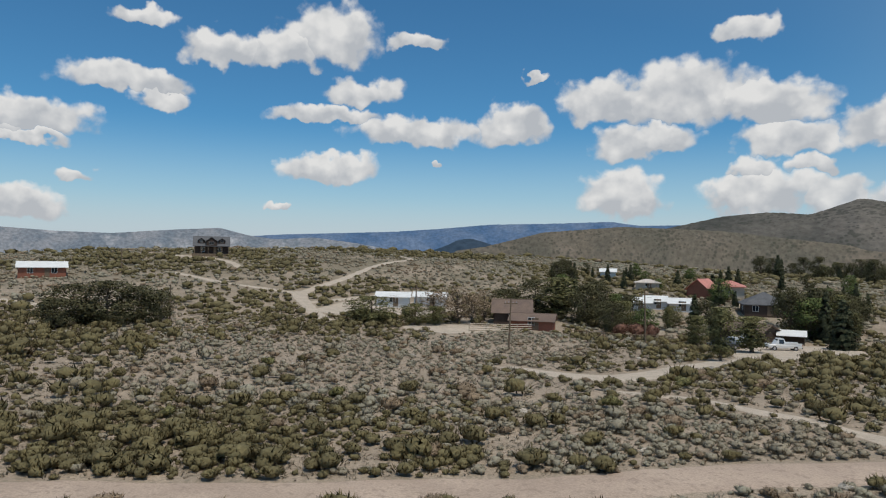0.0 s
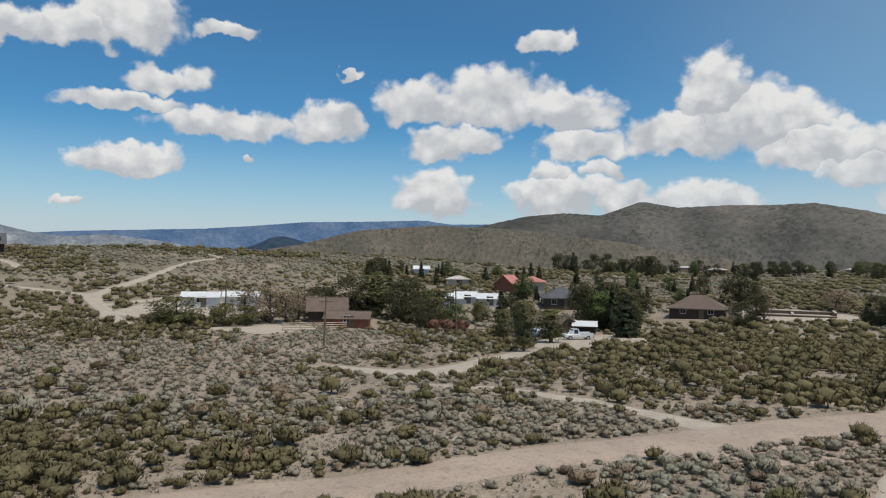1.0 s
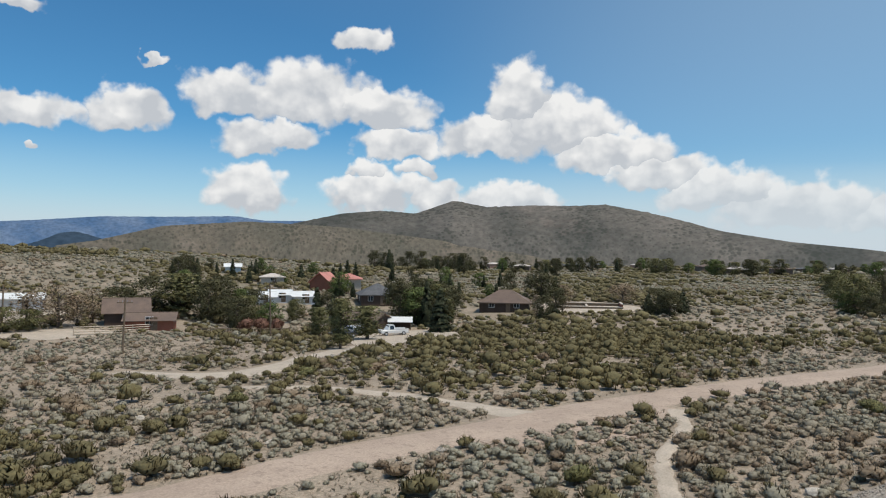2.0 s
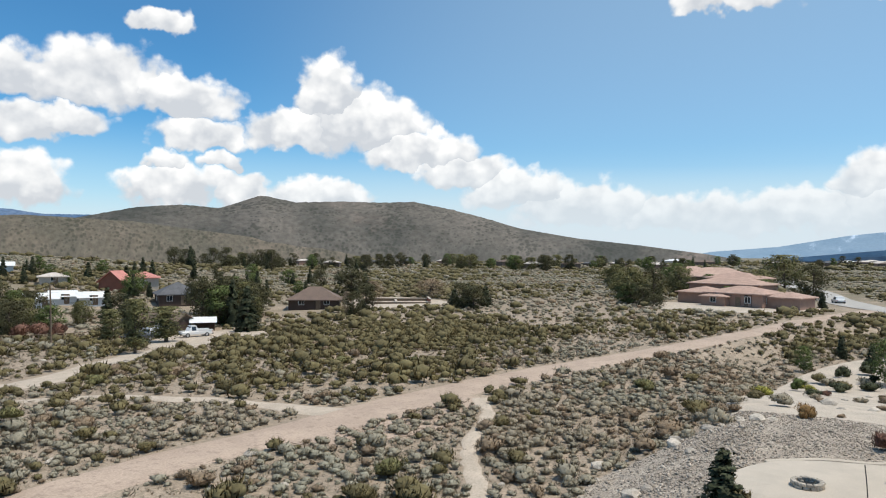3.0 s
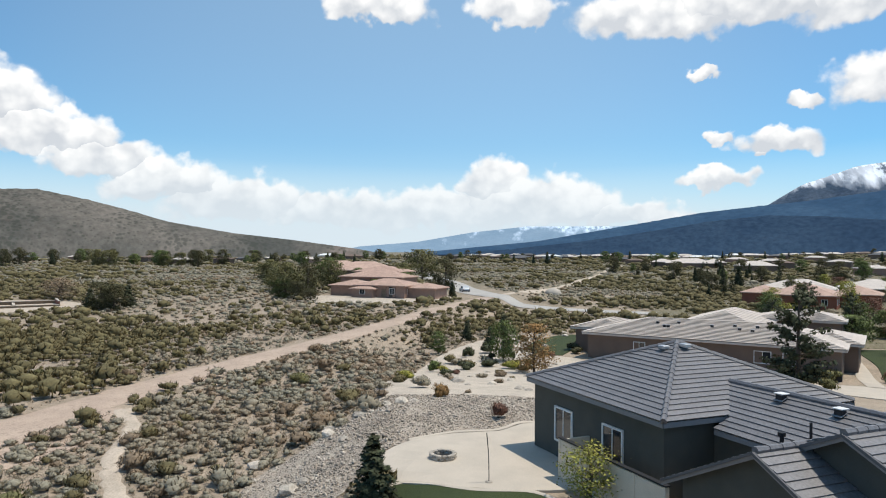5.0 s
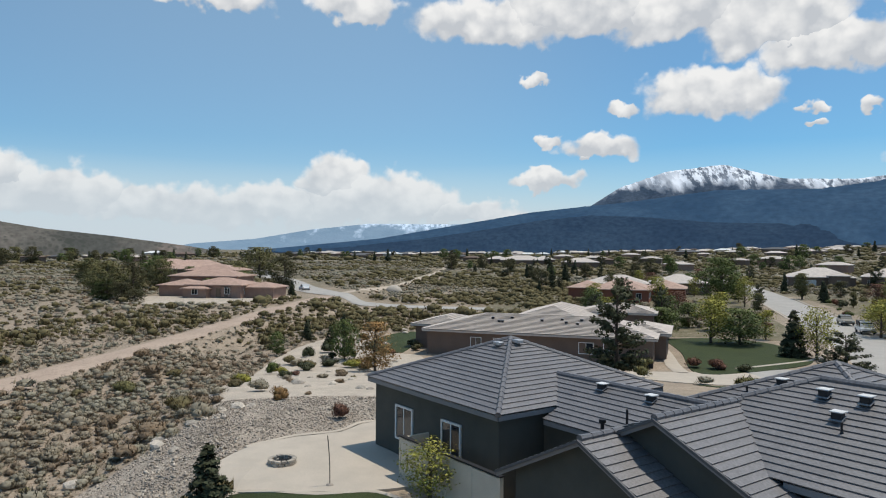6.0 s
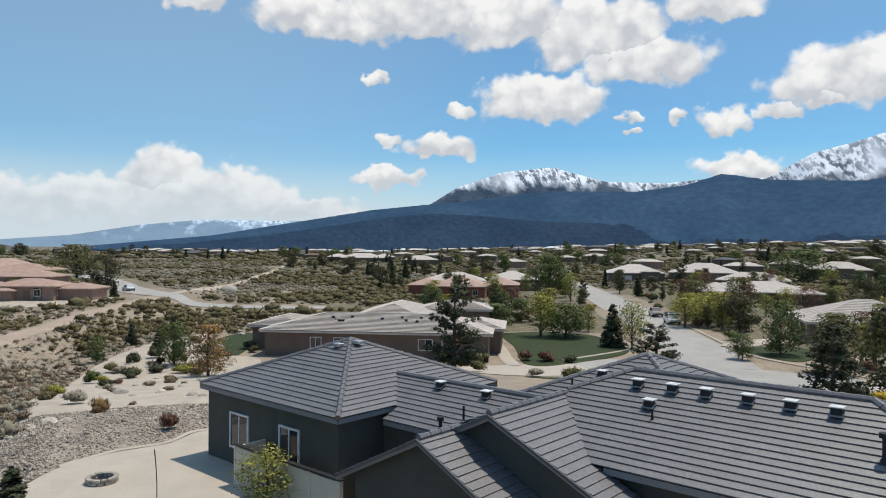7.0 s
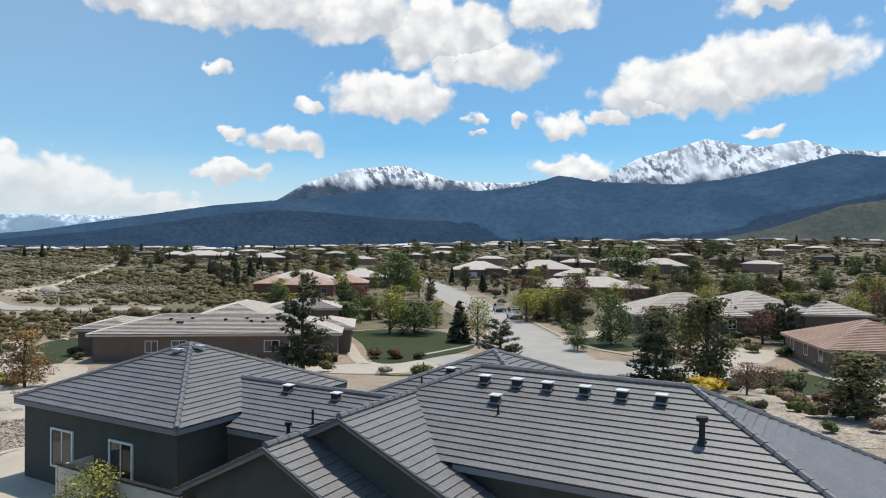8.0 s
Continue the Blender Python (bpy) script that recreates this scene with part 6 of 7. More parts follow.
def door_part(h, x, y, w=1.0, ht=2.05, mat="wood"):
    d = part("door", box(x - w / 2, x + w / 2, y - .04, y + .02, 0, ht, .01), M[mat], h)
    part("door_handle", box(x + w / 2 - .14, x + w / 2 - .08, y - .09, y - .04, .95, 1.05), M["dark"], d)


def hip_house(x, y, w, d, eave, wall, roof, label, rz=0.0, slope=.33, wings=(), sides=True, caps=False, windows=True, exposure=.5, group="", z=None, over=.5, garage=None):
    """A single-storey house turned to face the camera side, with hip roofs and optional wings (x, y, w, d, eave)."""
    az = math.degrees(math.atan2(x, y))
    m = at(x, y, -az + rz) if z is None else pose(x, y, z, 0, 0, -az + rz)
    h = thing("house", m, label, "house", group)
    part("wall", box(-w / 2, w / 2, -d / 2, d / 2, -.6, eave - .05), M[wall], h)
    hip_roof(h, -w / 2 - over, w / 2 + over, -d / 2 - over, d / 2 + over, eave, slope, M[roof], lift=.10, caps=caps, exposure=exposure, pieces=caps)
    for wx, wy, ww, wd, we in wings:
        part("wall", box(wx - ww / 2, wx + ww / 2, wy - wd / 2, wy + wd / 2, -.6, we - .05), M[wall], h)
        hip_roof(h, wx - ww / 2 - over, wx + ww / 2 + over, wy - wd / 2 - over, wy + wd / 2 + over, we, slope, M[roof], lift=.10, caps=caps, exposure=exposure, pieces=caps)
        if windows and wy < 0:
            window(h, (wx, wy - wd / 2 + .01, 1.5), (1, 0, 0), 1.3, 1.3, M["white"], out=(0, -1, 0))
    if windows:
        small_windows(h, w, d, 1.55, sides)
        door_part(h, w * .08, -d / 2)
    if garage:
        g = part("garage_door", box(garage - 2.4, garage + 2.4, -d / 2 - .03, -d / 2 + .02, 0, 2.15), M["stucco_white"], h)
        for k in range(4):
            part("panel", box(garage - 2.3, garage + 2.3, -d / 2 - .055, -d / 2 - .03, .06 + k * .53, .53 + k * .53), M["stucco_white"], g)
    return h


def tan_house():
    """The long tan neighbour with several roof vents."""
    m = pose(76.6, -4.6, -3.65, 0, 0, -105.5)
    h = thing("house", m, "long single-storey tan stucco house with pale tan concrete tile hip roof", "house")
    # local x runs along the front , front at y = 0 facing -y
    walls(h, -12.4, 12.4, 0, 11, -.6, 2.8, M["stucco_tan"])
    roof = hip_roof(h, -12.9, 12.9, -.5, 11.5, 2.85, .25, M["roof_tan"], lift=.10, caps=True, exposure=.40, pieces=True)
    walls(h, -15.6, -12.3, 4.5, 13, -.6, 2.8, M["stucco_tan"])
    hip_roof(h, -16.1, -9.5, 4.0, 13.5, 2.85, .25, M["roof_tan"], lift=.10, caps=True, exposure=.40, pieces=True)
    walls(h, -5.0, 4.0, 10.5, 25, -.6, 2.8, M["stucco_tan"])
    hip_roof(h, -5.5, 4.5, 9.0, 25.5, 3.3, .30, M["roof_tan"], lift=.10, caps=True, exposure=.40, pieces=True)
    walls(h, 3.6, 11.5, 20, 27, -.6, 3.6, M["stucco_tan"])
    hip_roof(h, 2.0, 12.0, 19.5, 27.5, 3.7, .25, M["roof_tan"], lift=.10, caps=True, exposure=.40, pieces=True)
    walls(h, 9, 13.6, 5, 13, -.6, 2.8, M["stucco_tan"])
    hip_roof(h, 8.0, 14.1, 4.5, 13.5, 2.85, .25, M["roof_tan"], lift=.10, caps=True, exposure=.40, pieces=True)
    for x, w in ((-6.6, 1.3), (-3.8, 1.6), (5.6, 1.6), (8.0, 1.2)):
        window(h, (x, .02, 1.55), (1, 0, 0), w, 1.25, M["white"], out=(0, -1, 0))
    for x, y in ((-5.6, 3.6), (-3.4, 3.9), (0.2, 3.4), (2.4, 3.9), (3.0, 3.0), (4.6, 3.9), (6.4, 3.7), (-4.6, 2.6), (-4.2, 2.6), (4.3, 2.7)):
        z = 2.9 + .25 * (y + .5)
        v = part("roof_vent", box(x - .16, x + .16, y - .14, y + .14, z - .02, z + .24, .015), M["dark"], h, "small dark roof vent")
        part("vent_cap", box(x - .2, x + .2, y - .18, y + .18, z + .24, z + .27), M["galv"], v)
    bm = box(11.4, 12.5, -1.1, -.4, 0, .75, .03)
    part("condenser_unit", bm, M["dark"], h, "dark air-conditioning condenser beside the wall")
    return h


tan_house()
salmon_house = hip_house(143.5, 56, 11.5, 9, 2.8, "stucco_salmon", "roof_rose", "large salmon stucco house with rose-brown terracotta tile roofs", rz=-26, slope=.26, exposure=.5,
          wings=[(-9.4, 1.8, 8, 8, 2.5), (8.6, 1.0, 6.5, 7, 2.3), (-3.4, -4.6, 5, 3, 2.1), (-9, 13, 16, 9, 4.0), (-12, 22, 12, 9, 5.0)], z=-2.0)
window(salmon_house, (2.6, -4.48, 1.35), (1, 0, 0), 2.2, 2.3, M["dark"], out=(0, -1, 0), sliders=3)
hip_house(200, 86, 20, 14, 4.2, "stucco_tan", "roof_pink", "tan house with pink tile roof behind trees", slope=.33, wings=[(-8, 8, 10, 10, 4.6)])
hip_house(228, 108, 20, 14, 4.2, "stucco_pale", "roof_pink", "pale house with pink tile roof", slope=.3)
hip_house(168.5, -31.0, 13, 13, 3.0, "stucco_red", "roof_pink", "red-brown house with terracotta tile roof and white windows", rz=-6, slope=.36, wings=[(-9, 6, 8, 9, 2.8), (9.5, 8, 9, 10, 3.0)])
hip_house(192, -34, 16, 12, 3.2, "stucco_tan", "roof_tan", "tan stucco house with pale tile roof", slope=.33)
hip_house(198, -52, 14, 12, 3.2, "stucco_tan", "roof_tan", "tan stucco house with pale tile roof", slope=.33, rz=10)
hip_house(250, -113, 20, 16, 3.2, "stucco_tan", "roof_tan", "tan stucco house with a jutting entry and pale tile roof", rz=6, slope=.36, wings=[(5, -7, 6, 6, 3.8)], garage=-4)
hip_house(246, -139, 24, 18, 3.4, "stucco_tan", "roof_tan", "wide tan house with broad hip roof", slope=.36)
hip_house(152, -99, 24, 14, 2.5, "stucco_tan", "roof_tan", "tan house with low pale tile roofs behind trees", rz=12, slope=.30, wings=[(8, -6, 9, 9, 2.5), (-8, 4, 8, 10, 2.8)])
hip_house(252, -201, 22, 16, 3.6, "stucco_tan", "roof_tan", "tan stucco house with a pale hip roof and garage", slope=.36, wings=[(2, -7, 6, 6, 4.2)], garage=7)
hip_house(85.5, -72.0, 16, 14, 2.7, "stucco_tan", "roof_tan", "tan house with striped tan tile hip roof", rz=14, slope=.36, caps=True, exposure=.55, wings=[(12, 5.0, 12, 16, 3.1), (21, 1.0, 9, 10, 2.8)])
hip_house(52.5, -68.5, 12, 13, 2.4, "stucco_tan", "roof_pink", "tan stucco house with terracotta tile roof", rz=22, slope=.36, caps=True, exposure=.36, wings=[(6, -1.5, 8, 9, 2.6)], garage=None)
hip_house(196, -127, 20, 13, 3.0, "stucco_tan", "roof_tan", "tan house with pale tile roof among trees", slope=.33)
hip_house(300, -215, 20, 13, 3.4, "stucco_tan", "roof_tan", "tan house with a pale roof on the far rise", slope=.33)
hip_house(455, -20, 28, 18, 3.6, "stucco_tan", "roof_tan", "sprawling tan house with pale roofs on the flat", slope=.3, windows=False, exposure=.9, wings=[(14, 6, 14, 14, 4), (-16, 8, 14, 12, 4)])
hip_house(390, -49, 20, 14, 3.0, "stucco_tan", "roof_tan", "tan house with a pale roof on the flat", slope=.3, windows=False, exposure=.9)


def far_houses():
    """The scattered houses of the far suburbs, each a thing of its own."""
    r = random.Random(5)
    looks = [("stucco_tan", "roof_tan", "tan stucco house with a pale tan roof"), ("stucco_salmon", "roof_tan", "salmon stucco house with a pale tan roof"), ("stucco_tan", "roof_tan", "tan stucco house among far trees"), ("stucco_tan", "roof_dark", "tan house with a dark roof"), ("stucco_pale", "roof_white", "stucco house with a pale roof"), ("stucco_tan", "roof_brown", "tan house with a brown roof")]
    for n, d0, d1, a0, a1 in ((14, 330, 480, 97, 146), (26, 500, 780, 88, 146), (110, 800, 1400, 74, 146), (9, 640, 900, 62, 92), (14, 480, 700, 30, 64)):
        for i in range(n):
            a, d = a0 + (a1 - a0) * (i + r.uniform(.1, .9)) / n, r.uniform(d0, d1)
            p = polar(a, d)
            wall, roof, label = r.choice(looks if d > 800 else looks[:4] + looks[5:])
            w = r.uniform(10, 17) * (1 + (d > 700) * .45)
            hip_house(p.x, p.y, w, w * .6, r.uniform(3, 4.2), wall, roof, label, rz=r.uniform(-30, 30), slope=.3, windows=False, exposure=1.5, group="far houses")


far_houses()


# ================= the village in the dip =================
def gable_house(x, y, w, d, eave, ridge, wall, roof, label, rz=0.0, z=None, dormers=False, porch=None, windows=True, group=""):
    """A house with its ridge across the view, facing the camera side."""
    az = math.degrees(math.atan2(x, y))
    m = at(x, y, -az + rz) if z is None else pose(x, y, z, 0, 0, -az + rz)
    h = thing("house", m, label, "house", group)
    bm = bmesh.new()
    o = [(-d / 2, -.6), (d / 2, -.6), (d / 2, eave), (0, ridge - .05), (-d / 2, eave)]
    fa, fb = [bm.verts.new((-w / 2, y_, z_)) for y_, z_ in o], [bm.verts.new((w / 2, y_, z_)) for y_, z_ in o]
    bm.faces.new(fa), bm.faces.new(fb)
    for i in range(5):
        bm.faces.new((fa[i], fa[(i + 1) % 5], fb[(i + 1) % 5], fb[i]))
    part("wall", bm, M[wall], h)
    k = (ridge - eave) / (d / 2)
    o = .45
    rb = bmesh.new()
    prof = [(-d / 2 - o, eave - k * o), (0, ridge), (d / 2 + o, eave - k * o), (d / 2 + o, eave - k * o + .1), (0, ridge + .12), (-d / 2 - o, eave - k * o + .1)]
    fa, fb = [rb.verts.new((-w / 2 - o, y_, z_)) for y_, z_ in prof], [rb.verts.new((w / 2 + o, y_, z_)) for y_, z_ in prof]
    for i in range(6):
        rb.faces.new((fa[i], fa[(i + 1) % 6], fb[(i + 1) % 6], fb[i]))
    for f in (fa, fb):
        rb.faces.new((f[0], f[1], f[4], f[5])), rb.faces.new((f[1], f[2], f[3], f[4]))
    r = part("roof", rb, M[roof], h)
    bar_cap(r, (-w / 2 - o, 0, ridge + .1), (w / 2 + o, 0, ridge + .1), M[roof], .08)
    if dormers:
        for x0 in (-w * .3, 0, w * .3):
            big = x0 == 0
            ww, zt, zb = (w * .16, ridge - .25, eave - .1) if big else (w * .09, ridge - .5, eave + .55)
            y0 = -d / 2 + (zb - eave) / k - .25
            db = bmesh.new()
            f = [db.verts.new(p) for p in ((x0 - ww, y0, zb), (x0 + ww, y0, zb), (x0 + ww, y0, zt - ww * .7), (x0, y0, zt), (x0 - ww, y0, zt - ww * .7))]
            b = [db.verts.new((v.co.x, -.2, v.co.z)) for v in f]
            db.faces.new(f), db.faces.new(b)
            for i in range(5):
                db.faces.new((f[i], f[(i + 1) % 5], b[(i + 1) % 5], b[i]))
            dm = part("dormer", db, M[wall], h)
            for s in (-1, 1):
                q = [(x0 + s * (ww + .2), y0 - .25, zt - ww * .7 - .1), (x0 + s * (ww + .2), -.1, zt - ww * .7 - .1), (x0, -.1, zt + .06), (x0, y0 - .25, zt + .06)]
                rf = bmesh.new()
                lo_, hi_ = [rf.verts.new(Vector(p)) for p in q], [rf.verts.new(Vector(p) + Vector((0, 0, .09))) for p in q]
                rf.faces.new(lo_), rf.faces.new(hi_)
                for i in range(4):
                    rf.faces.new((lo_[i], lo_[(i + 1) % 4], hi_[(i + 1) % 4], hi_[i]))
                part("dormer_roof", rf, M[roof], dm)
            window(dm, (x0, y0 + .01, zb + .75), (1, 0, 0), ww * .9, .95, M["fascia"], out=(0, -1, 0))
    if porch:
        part("porch_roof", box(-w / 2, w / 2, -d / 2 - porch, -d / 2 + .1, eave - .35, eave - .22), M[roof], h)
        part("porch_deck", box(-w / 2 - .6, w / 2 + .6, -d / 2 - porch - .2, -d / 2, -.6, .25), M["wood"], h)
        for i in range(6):
            xx = -w / 2 + .1 + (w - .2) * i / 5
            part("post", box(xx - .08, xx + .08, -d / 2 - porch + .02, -d / 2 - porch + .18, .25, eave - .35), M["wood"], h)
    if windows:
        small_windows(h, w, d, 1.45, False, gap=3.6)
        door_part(h, w * .1, -d / 2)
    return h


gable_house(-70.6, 213.5, 9.8, 8.5, 2.7, 5.3, "stucco_dark", "roof_dark", "dark hilltop house with three dormers and a front porch", rz=0, dormers=True, porch=1.8)
gable_house(15.4, 118.4, 7.0, 4.2, 1.6, 2.5, "stucco_red", "roof_brown", "red-brown barn-like house with brown shingle roof", rz=-8)
gable_house(12.4, 124.0, 6.4, 6, 2.3, 4.2, "stucco_dark", "roof_brown", "dark house with brown shingle roof", rz=0)
gable_house(-9.6, 138.5, 6.2, 4.5, 1.9, 2.6, "stucco_white", "roof_white", "long white manufactured house with a pale roof", rz=-6, z=-1.9)
gable_house(-2.4, 142.0, 6.2, 4.5, 1.8, 2.5, "stucco_white", "roof_white", "white manufactured house with a pale roof", rz=-6, z=-1.9)
for dx, dy, w in ((-7.6, -2, 5.4), (-2.6, 1.0, 4.6), (2.2, -1.2, 5.0)):
    gable_house(50.5 + dx, 156.5 + dy, w, 6, 1.6, 2.5, "stucco_white", "roof_white", "white manufactured house with a flat white roof", rz=5)
hip_house(69.5, 151.5, 8.5, 8, 2.4, "stucco_dark", "roof_dark", "dark grey house with dark shingle roof", slope=.55, rz=8)
gable_house(66.0, 177.5, 5, 6, 2.2, 4.6, "stucco_red", "roof_red", "salmon-red house with a steep roof", rz=60)
hip_house(73.5, 179.5, 7, 6, 3.0, "stucco_pale", "roof_red", "pale house with salmon-red roof", slope=.4)
hip_house(88.8, 126.4, 10.6, 8, 2.0, "stucco_dark", "roof_brown", "low brown house with broad brown hip roof", slope=.58, rz=-4)
hip_house(55, 188, 6, 5, 2.0, "stucco_pale", "roof_tan", "small pale house among pines", slope=.3)
gable_house(50.0, 114.0, 7, 5, 2.1, 3.1, "stucco_dark", "roof_brown", "dark wooden outbuilding with a low roof", rz=-30, windows=False)
gable_house(50.5, 214, 4.5, 4, 2.0, 2.8, "stucco_white", "roof_white", "small white building beside a track", windows=False)
gable_house(-91.5, 160.0, 9.5, 6, 2.2, 3.3, "stucco_red", "roof_white", "low red-brown house with a pale roof behind shrubs")


def lean_to(x, y):
    s = thing("shed", at(x, y, -27), "dark open shed with a bright white metal roof", "shed")
    part("wall", box(-1.9, 1.9, 1.1, 1.25, -.3, 1.9), M["stucco_dark"], s)
    for px, py in ((-1.8, -1.1), (1.8, -1.1), (-1.8, 1.0), (1.8, 1.0)):
        part("post", box(px - .06, px + .06, py - .06, py + .06, -.3, 1.55 if py < 0 else 2.0), M["wood"], s)
    bm = box(-2.2, 2.2, -1.5, 1.5, -.03, .03)
    bmesh.ops.transform(bm, matrix=Matrix.Translation((0, 0, 1.82)) @ Matrix.Rotation(radians(14), 4, "X"), verts=bm.verts)
    part("roof", bm, M["roof_white"], s, "bright white metal roof")


lean_to(55.4, 111.0)


# ================= vehicles =================
def car_paint(name, col):
    m = bpy.data.materials.new(name)
    m.use_nodes = True
    b = m.node_tree.nodes["Principled BSDF"]
    b.inputs["Base Color"].default_value, b.inputs["Roughness"].default_value = (*col, 1), .35
    b.inputs["Coat Weight"].default_value = .5
    return m


PAINT = {"white": car_paint("white_car_paint", (.72, .72, .71)), "tan": car_paint("tan_car_paint", (.30, .27, .22)), "dark": car_paint("dark_car_paint", (.04, .045, .05))}


def vehicle(kind, x, y, rz, paint, label, dz=.06):
    """A small car, van or pickup: body, cabin, panes, wheels with rims, lamps."""
    v = thing(kind, at(x, y, rz, dz), label, kind)
    L2, W = 2.35, .92
    body = box(-L2, L2, -W, W, .32, .92, .12)
    part("body", body, PAINT[paint], v)
    x0, x1, top = {"pickup_truck": (-.2, 1.3, 1.72), "van": (-2.25, 1.75, 1.95), "car": (-1.7, .9, 1.5)}[kind]
    cb = box(x0, x1, -W + .06, W - .06, .9, top)
    for q in cb.verts:
        if q.co.z > 1.2:
            q.co.x += .3 if q.co.x < (x0 + x1) / 2 else -.45
            q.co.y *= .86
    part("cabin", cb, PAINT[paint], v)
    for s in (-1, 1):
        pn = box(x0 + .35, x1 - .5, s * (W - .075) - .02, s * (W - .075) + .02, 1.0, top - .12)
        for q in pn.verts:
            if q.co.z > 1.2:
                q.co.y *= .88
        part("side_window", pn, M["glass"], v)
    for xx, sgn in ((x1 - .17, 1), (x0 + .12, -1)):
        pn = box(xx - .02, xx + .02, -W + .2, W - .2, 1.02, top - .12)
        for q in pn.verts:
            if q.co.z > 1.2:
                q.co.x -= sgn * .2
        part("windscreen" if sgn > 0 else "rear_window", pn, M["glass"], v)
    if kind == "pickup_truck":
        for s in (-1, 1):
            part("bed_side", box(-L2 + .05, -.2, s * W - .06 * (s > 0), s * W + .06 * (s < 0), .9, 1.12), PAINT[paint], v)
    for wx in (-1.45, 1.45):
        for s in (-1, 1):
            t = tube((wx, s * (W - .2), .33), (wx, s * (W + .03), .33), .33, n=16)
            w = part("wheel", t, M["dark"], v)
            part("rim", tube((wx, s * (W - .02), .33), (wx, s * (W + .045), .33), .19, n=12), M["galv"], w)
    for s in (-1, 1):
        part("headlight", box(L2 - .03, L2 + .015, s * .68 - .16, s * .68 + .16, .62, .78), M["white"], v)
        part("tail_light", box(-L2 - .015, -L2 + .03, s * .72 - .12, s * .72 + .12, .66, .85), M["roof_red"], v)
    part("bumper", box(L2 - .02, L2 + .1, -W + .05, W - .05, .36, .54, .02), M["dark"], v)
    part("bumper", box(-L2 - .1, -L2 + .02, -W + .05, W - .05, .36, .54, .02), M["dark"], v)
    return v


vehicle("car", 118.2, -57.6, 165, "tan", "tan car parked at the curb", .09)
vehicle("pickup_truck", 106.0, -54.4, 165, "white", "white pickup with dark cargo parked at the curb", .09)
part_cargo = box(-2.2, -.3, -.75, .75, .9, 1.75, .08)
cargo = part("cargo", part_cargo, M["dark"], None)
cargo.matrix_world = at(106.0, -54.4, 165, .09)
tagged(cargo, "dark covered load standing in a pickup bed", "cargo")
vehicle("pickup_truck", 49.5, 101.6, 172, "white", "white pickup parked in a dirt yard", .06)
vehicle("car", 44.5, 106.5, 100, "white", "white car parked under trees", .06)
vehicle("van", 47.5, 109.0, 60, "white", "white van parked beside a shed", .06)
vehicle("car", 40.6, 101.2, 20, "dark", "dark car parked under a tree", .06)
vehicle("car", 170, 46.0, 28, "white", "white car on the paved road", .06)
vehicle("car", 240, -219, 10, "white", "white car parked by a far house", .1)


# ================= smaller things =================
def utility_pole(x, y, h, lean, arm=True):
    p = thing("utility_pole", at(x, y, 20) @ Matrix.Rotation(radians(lean), 4, "Y"), "weathered wooden utility pole with a crossarm", "utility pole", "utility poles")
    part("pole", tube((0, 0, -.3), (0, 0, h), .13, .09, 10), M["wood"], p)
    if arm:
        part("crossarm", box(-.9, .9, -.06, .06, h - .75, h - .62), M["wood"], p)
        for i in (-.8, -.3, .3, .8):
            part("insulator", tube((i, 0, h - .62), (i, 0, h - .45), .035, n=6), M["galv"], p)


for x, y, h, lean, arm in ((8.5, 88.9, 6.6, 2.2, True), (30.2, 103.8, 8.2, -2.0, True), (-4.3, 113.6, 6.5, .6, True), (-41.0, 105.6, 5.2, 0, False), (-78, 170, 6, 0, True)):
    utility_pole(x, y, h, lean, arm)


def rail_fence(pts, h, rails, mat, label, boards=False):
    """Posts at a steady spacing with rails between."""
    f = thing("fence", Matrix.Identity(4), label, "fence")
    for (xa, ya), (xb, yb) in zip(pts[:-1], pts[1:]):
        n = max(1, round(math.hypot(xb - xa, yb - ya) / 2.4))
        for i in range(n):
            p = Vector((xa + (xb - xa) * i / n, ya + (yb - ya) * i / n))
            q = Vector((xa + (xb - xa) * (i + 1) / n, ya + (yb - ya) * (i + 1) / n))
            zp, zq = gz(*p), gz(*q)
            part("post", box(p.x - .06, p.x + .06, p.y - .06, p.y + .06, zp - .2, zp + h), M[mat], f)
            for k in range(rails):
                z = h * (k + .7) / rails
                part("rail", tube((p.x, p.y, zp + z), (q.x, q.y, zq + z), .05 if not boards else .07, n=4), M[mat], f)
    return f


rail_fence([(4.2, 108.5), (9.6, 110.4), (14.5, 113.6)], 1.3, 4, "path", "pale board fence round a sandy yard", True)
rail_fence([(20.5, 112), (28, 110), (38, 112)], 1.1, 2, "wood", "brown rail fence beside a dirt yard")


def court_wall():
    """Cream panel wall in front of the corner wing."""
    w = thing("garden_wall", HOUSE, "cream garden wall with posts and a dark cap rail", "wall")
    x0, x1, y = -1.3, 4.35, .98
    n = 4
    for i in range(n):
        a, b = x0 + (x1 - x0) * i / n, x0 + (x1 - x0) * (i + 1) / n
        part("panel", box(a + .04, b - .04, y - .05, y + .05, -.1, 1.40), M["cream"], w)
    for i in range(n + 1):
        a = x0 + (x1 - x0) * i / n
        part("post", box(a - .05, a + .05, y - .07, y + .07, -.1, 1.44), M["cream"], w)
    part("panel", box(x1 - .05, x1 + .05, -.36, y - .06, -.1, 1.40), M["cream"], w)
    part("cap_rail", box(x0 - .08, x1 + .08, y - .09, y + .09, 1.442, 1.49), M["dark"], w)


court_wall()


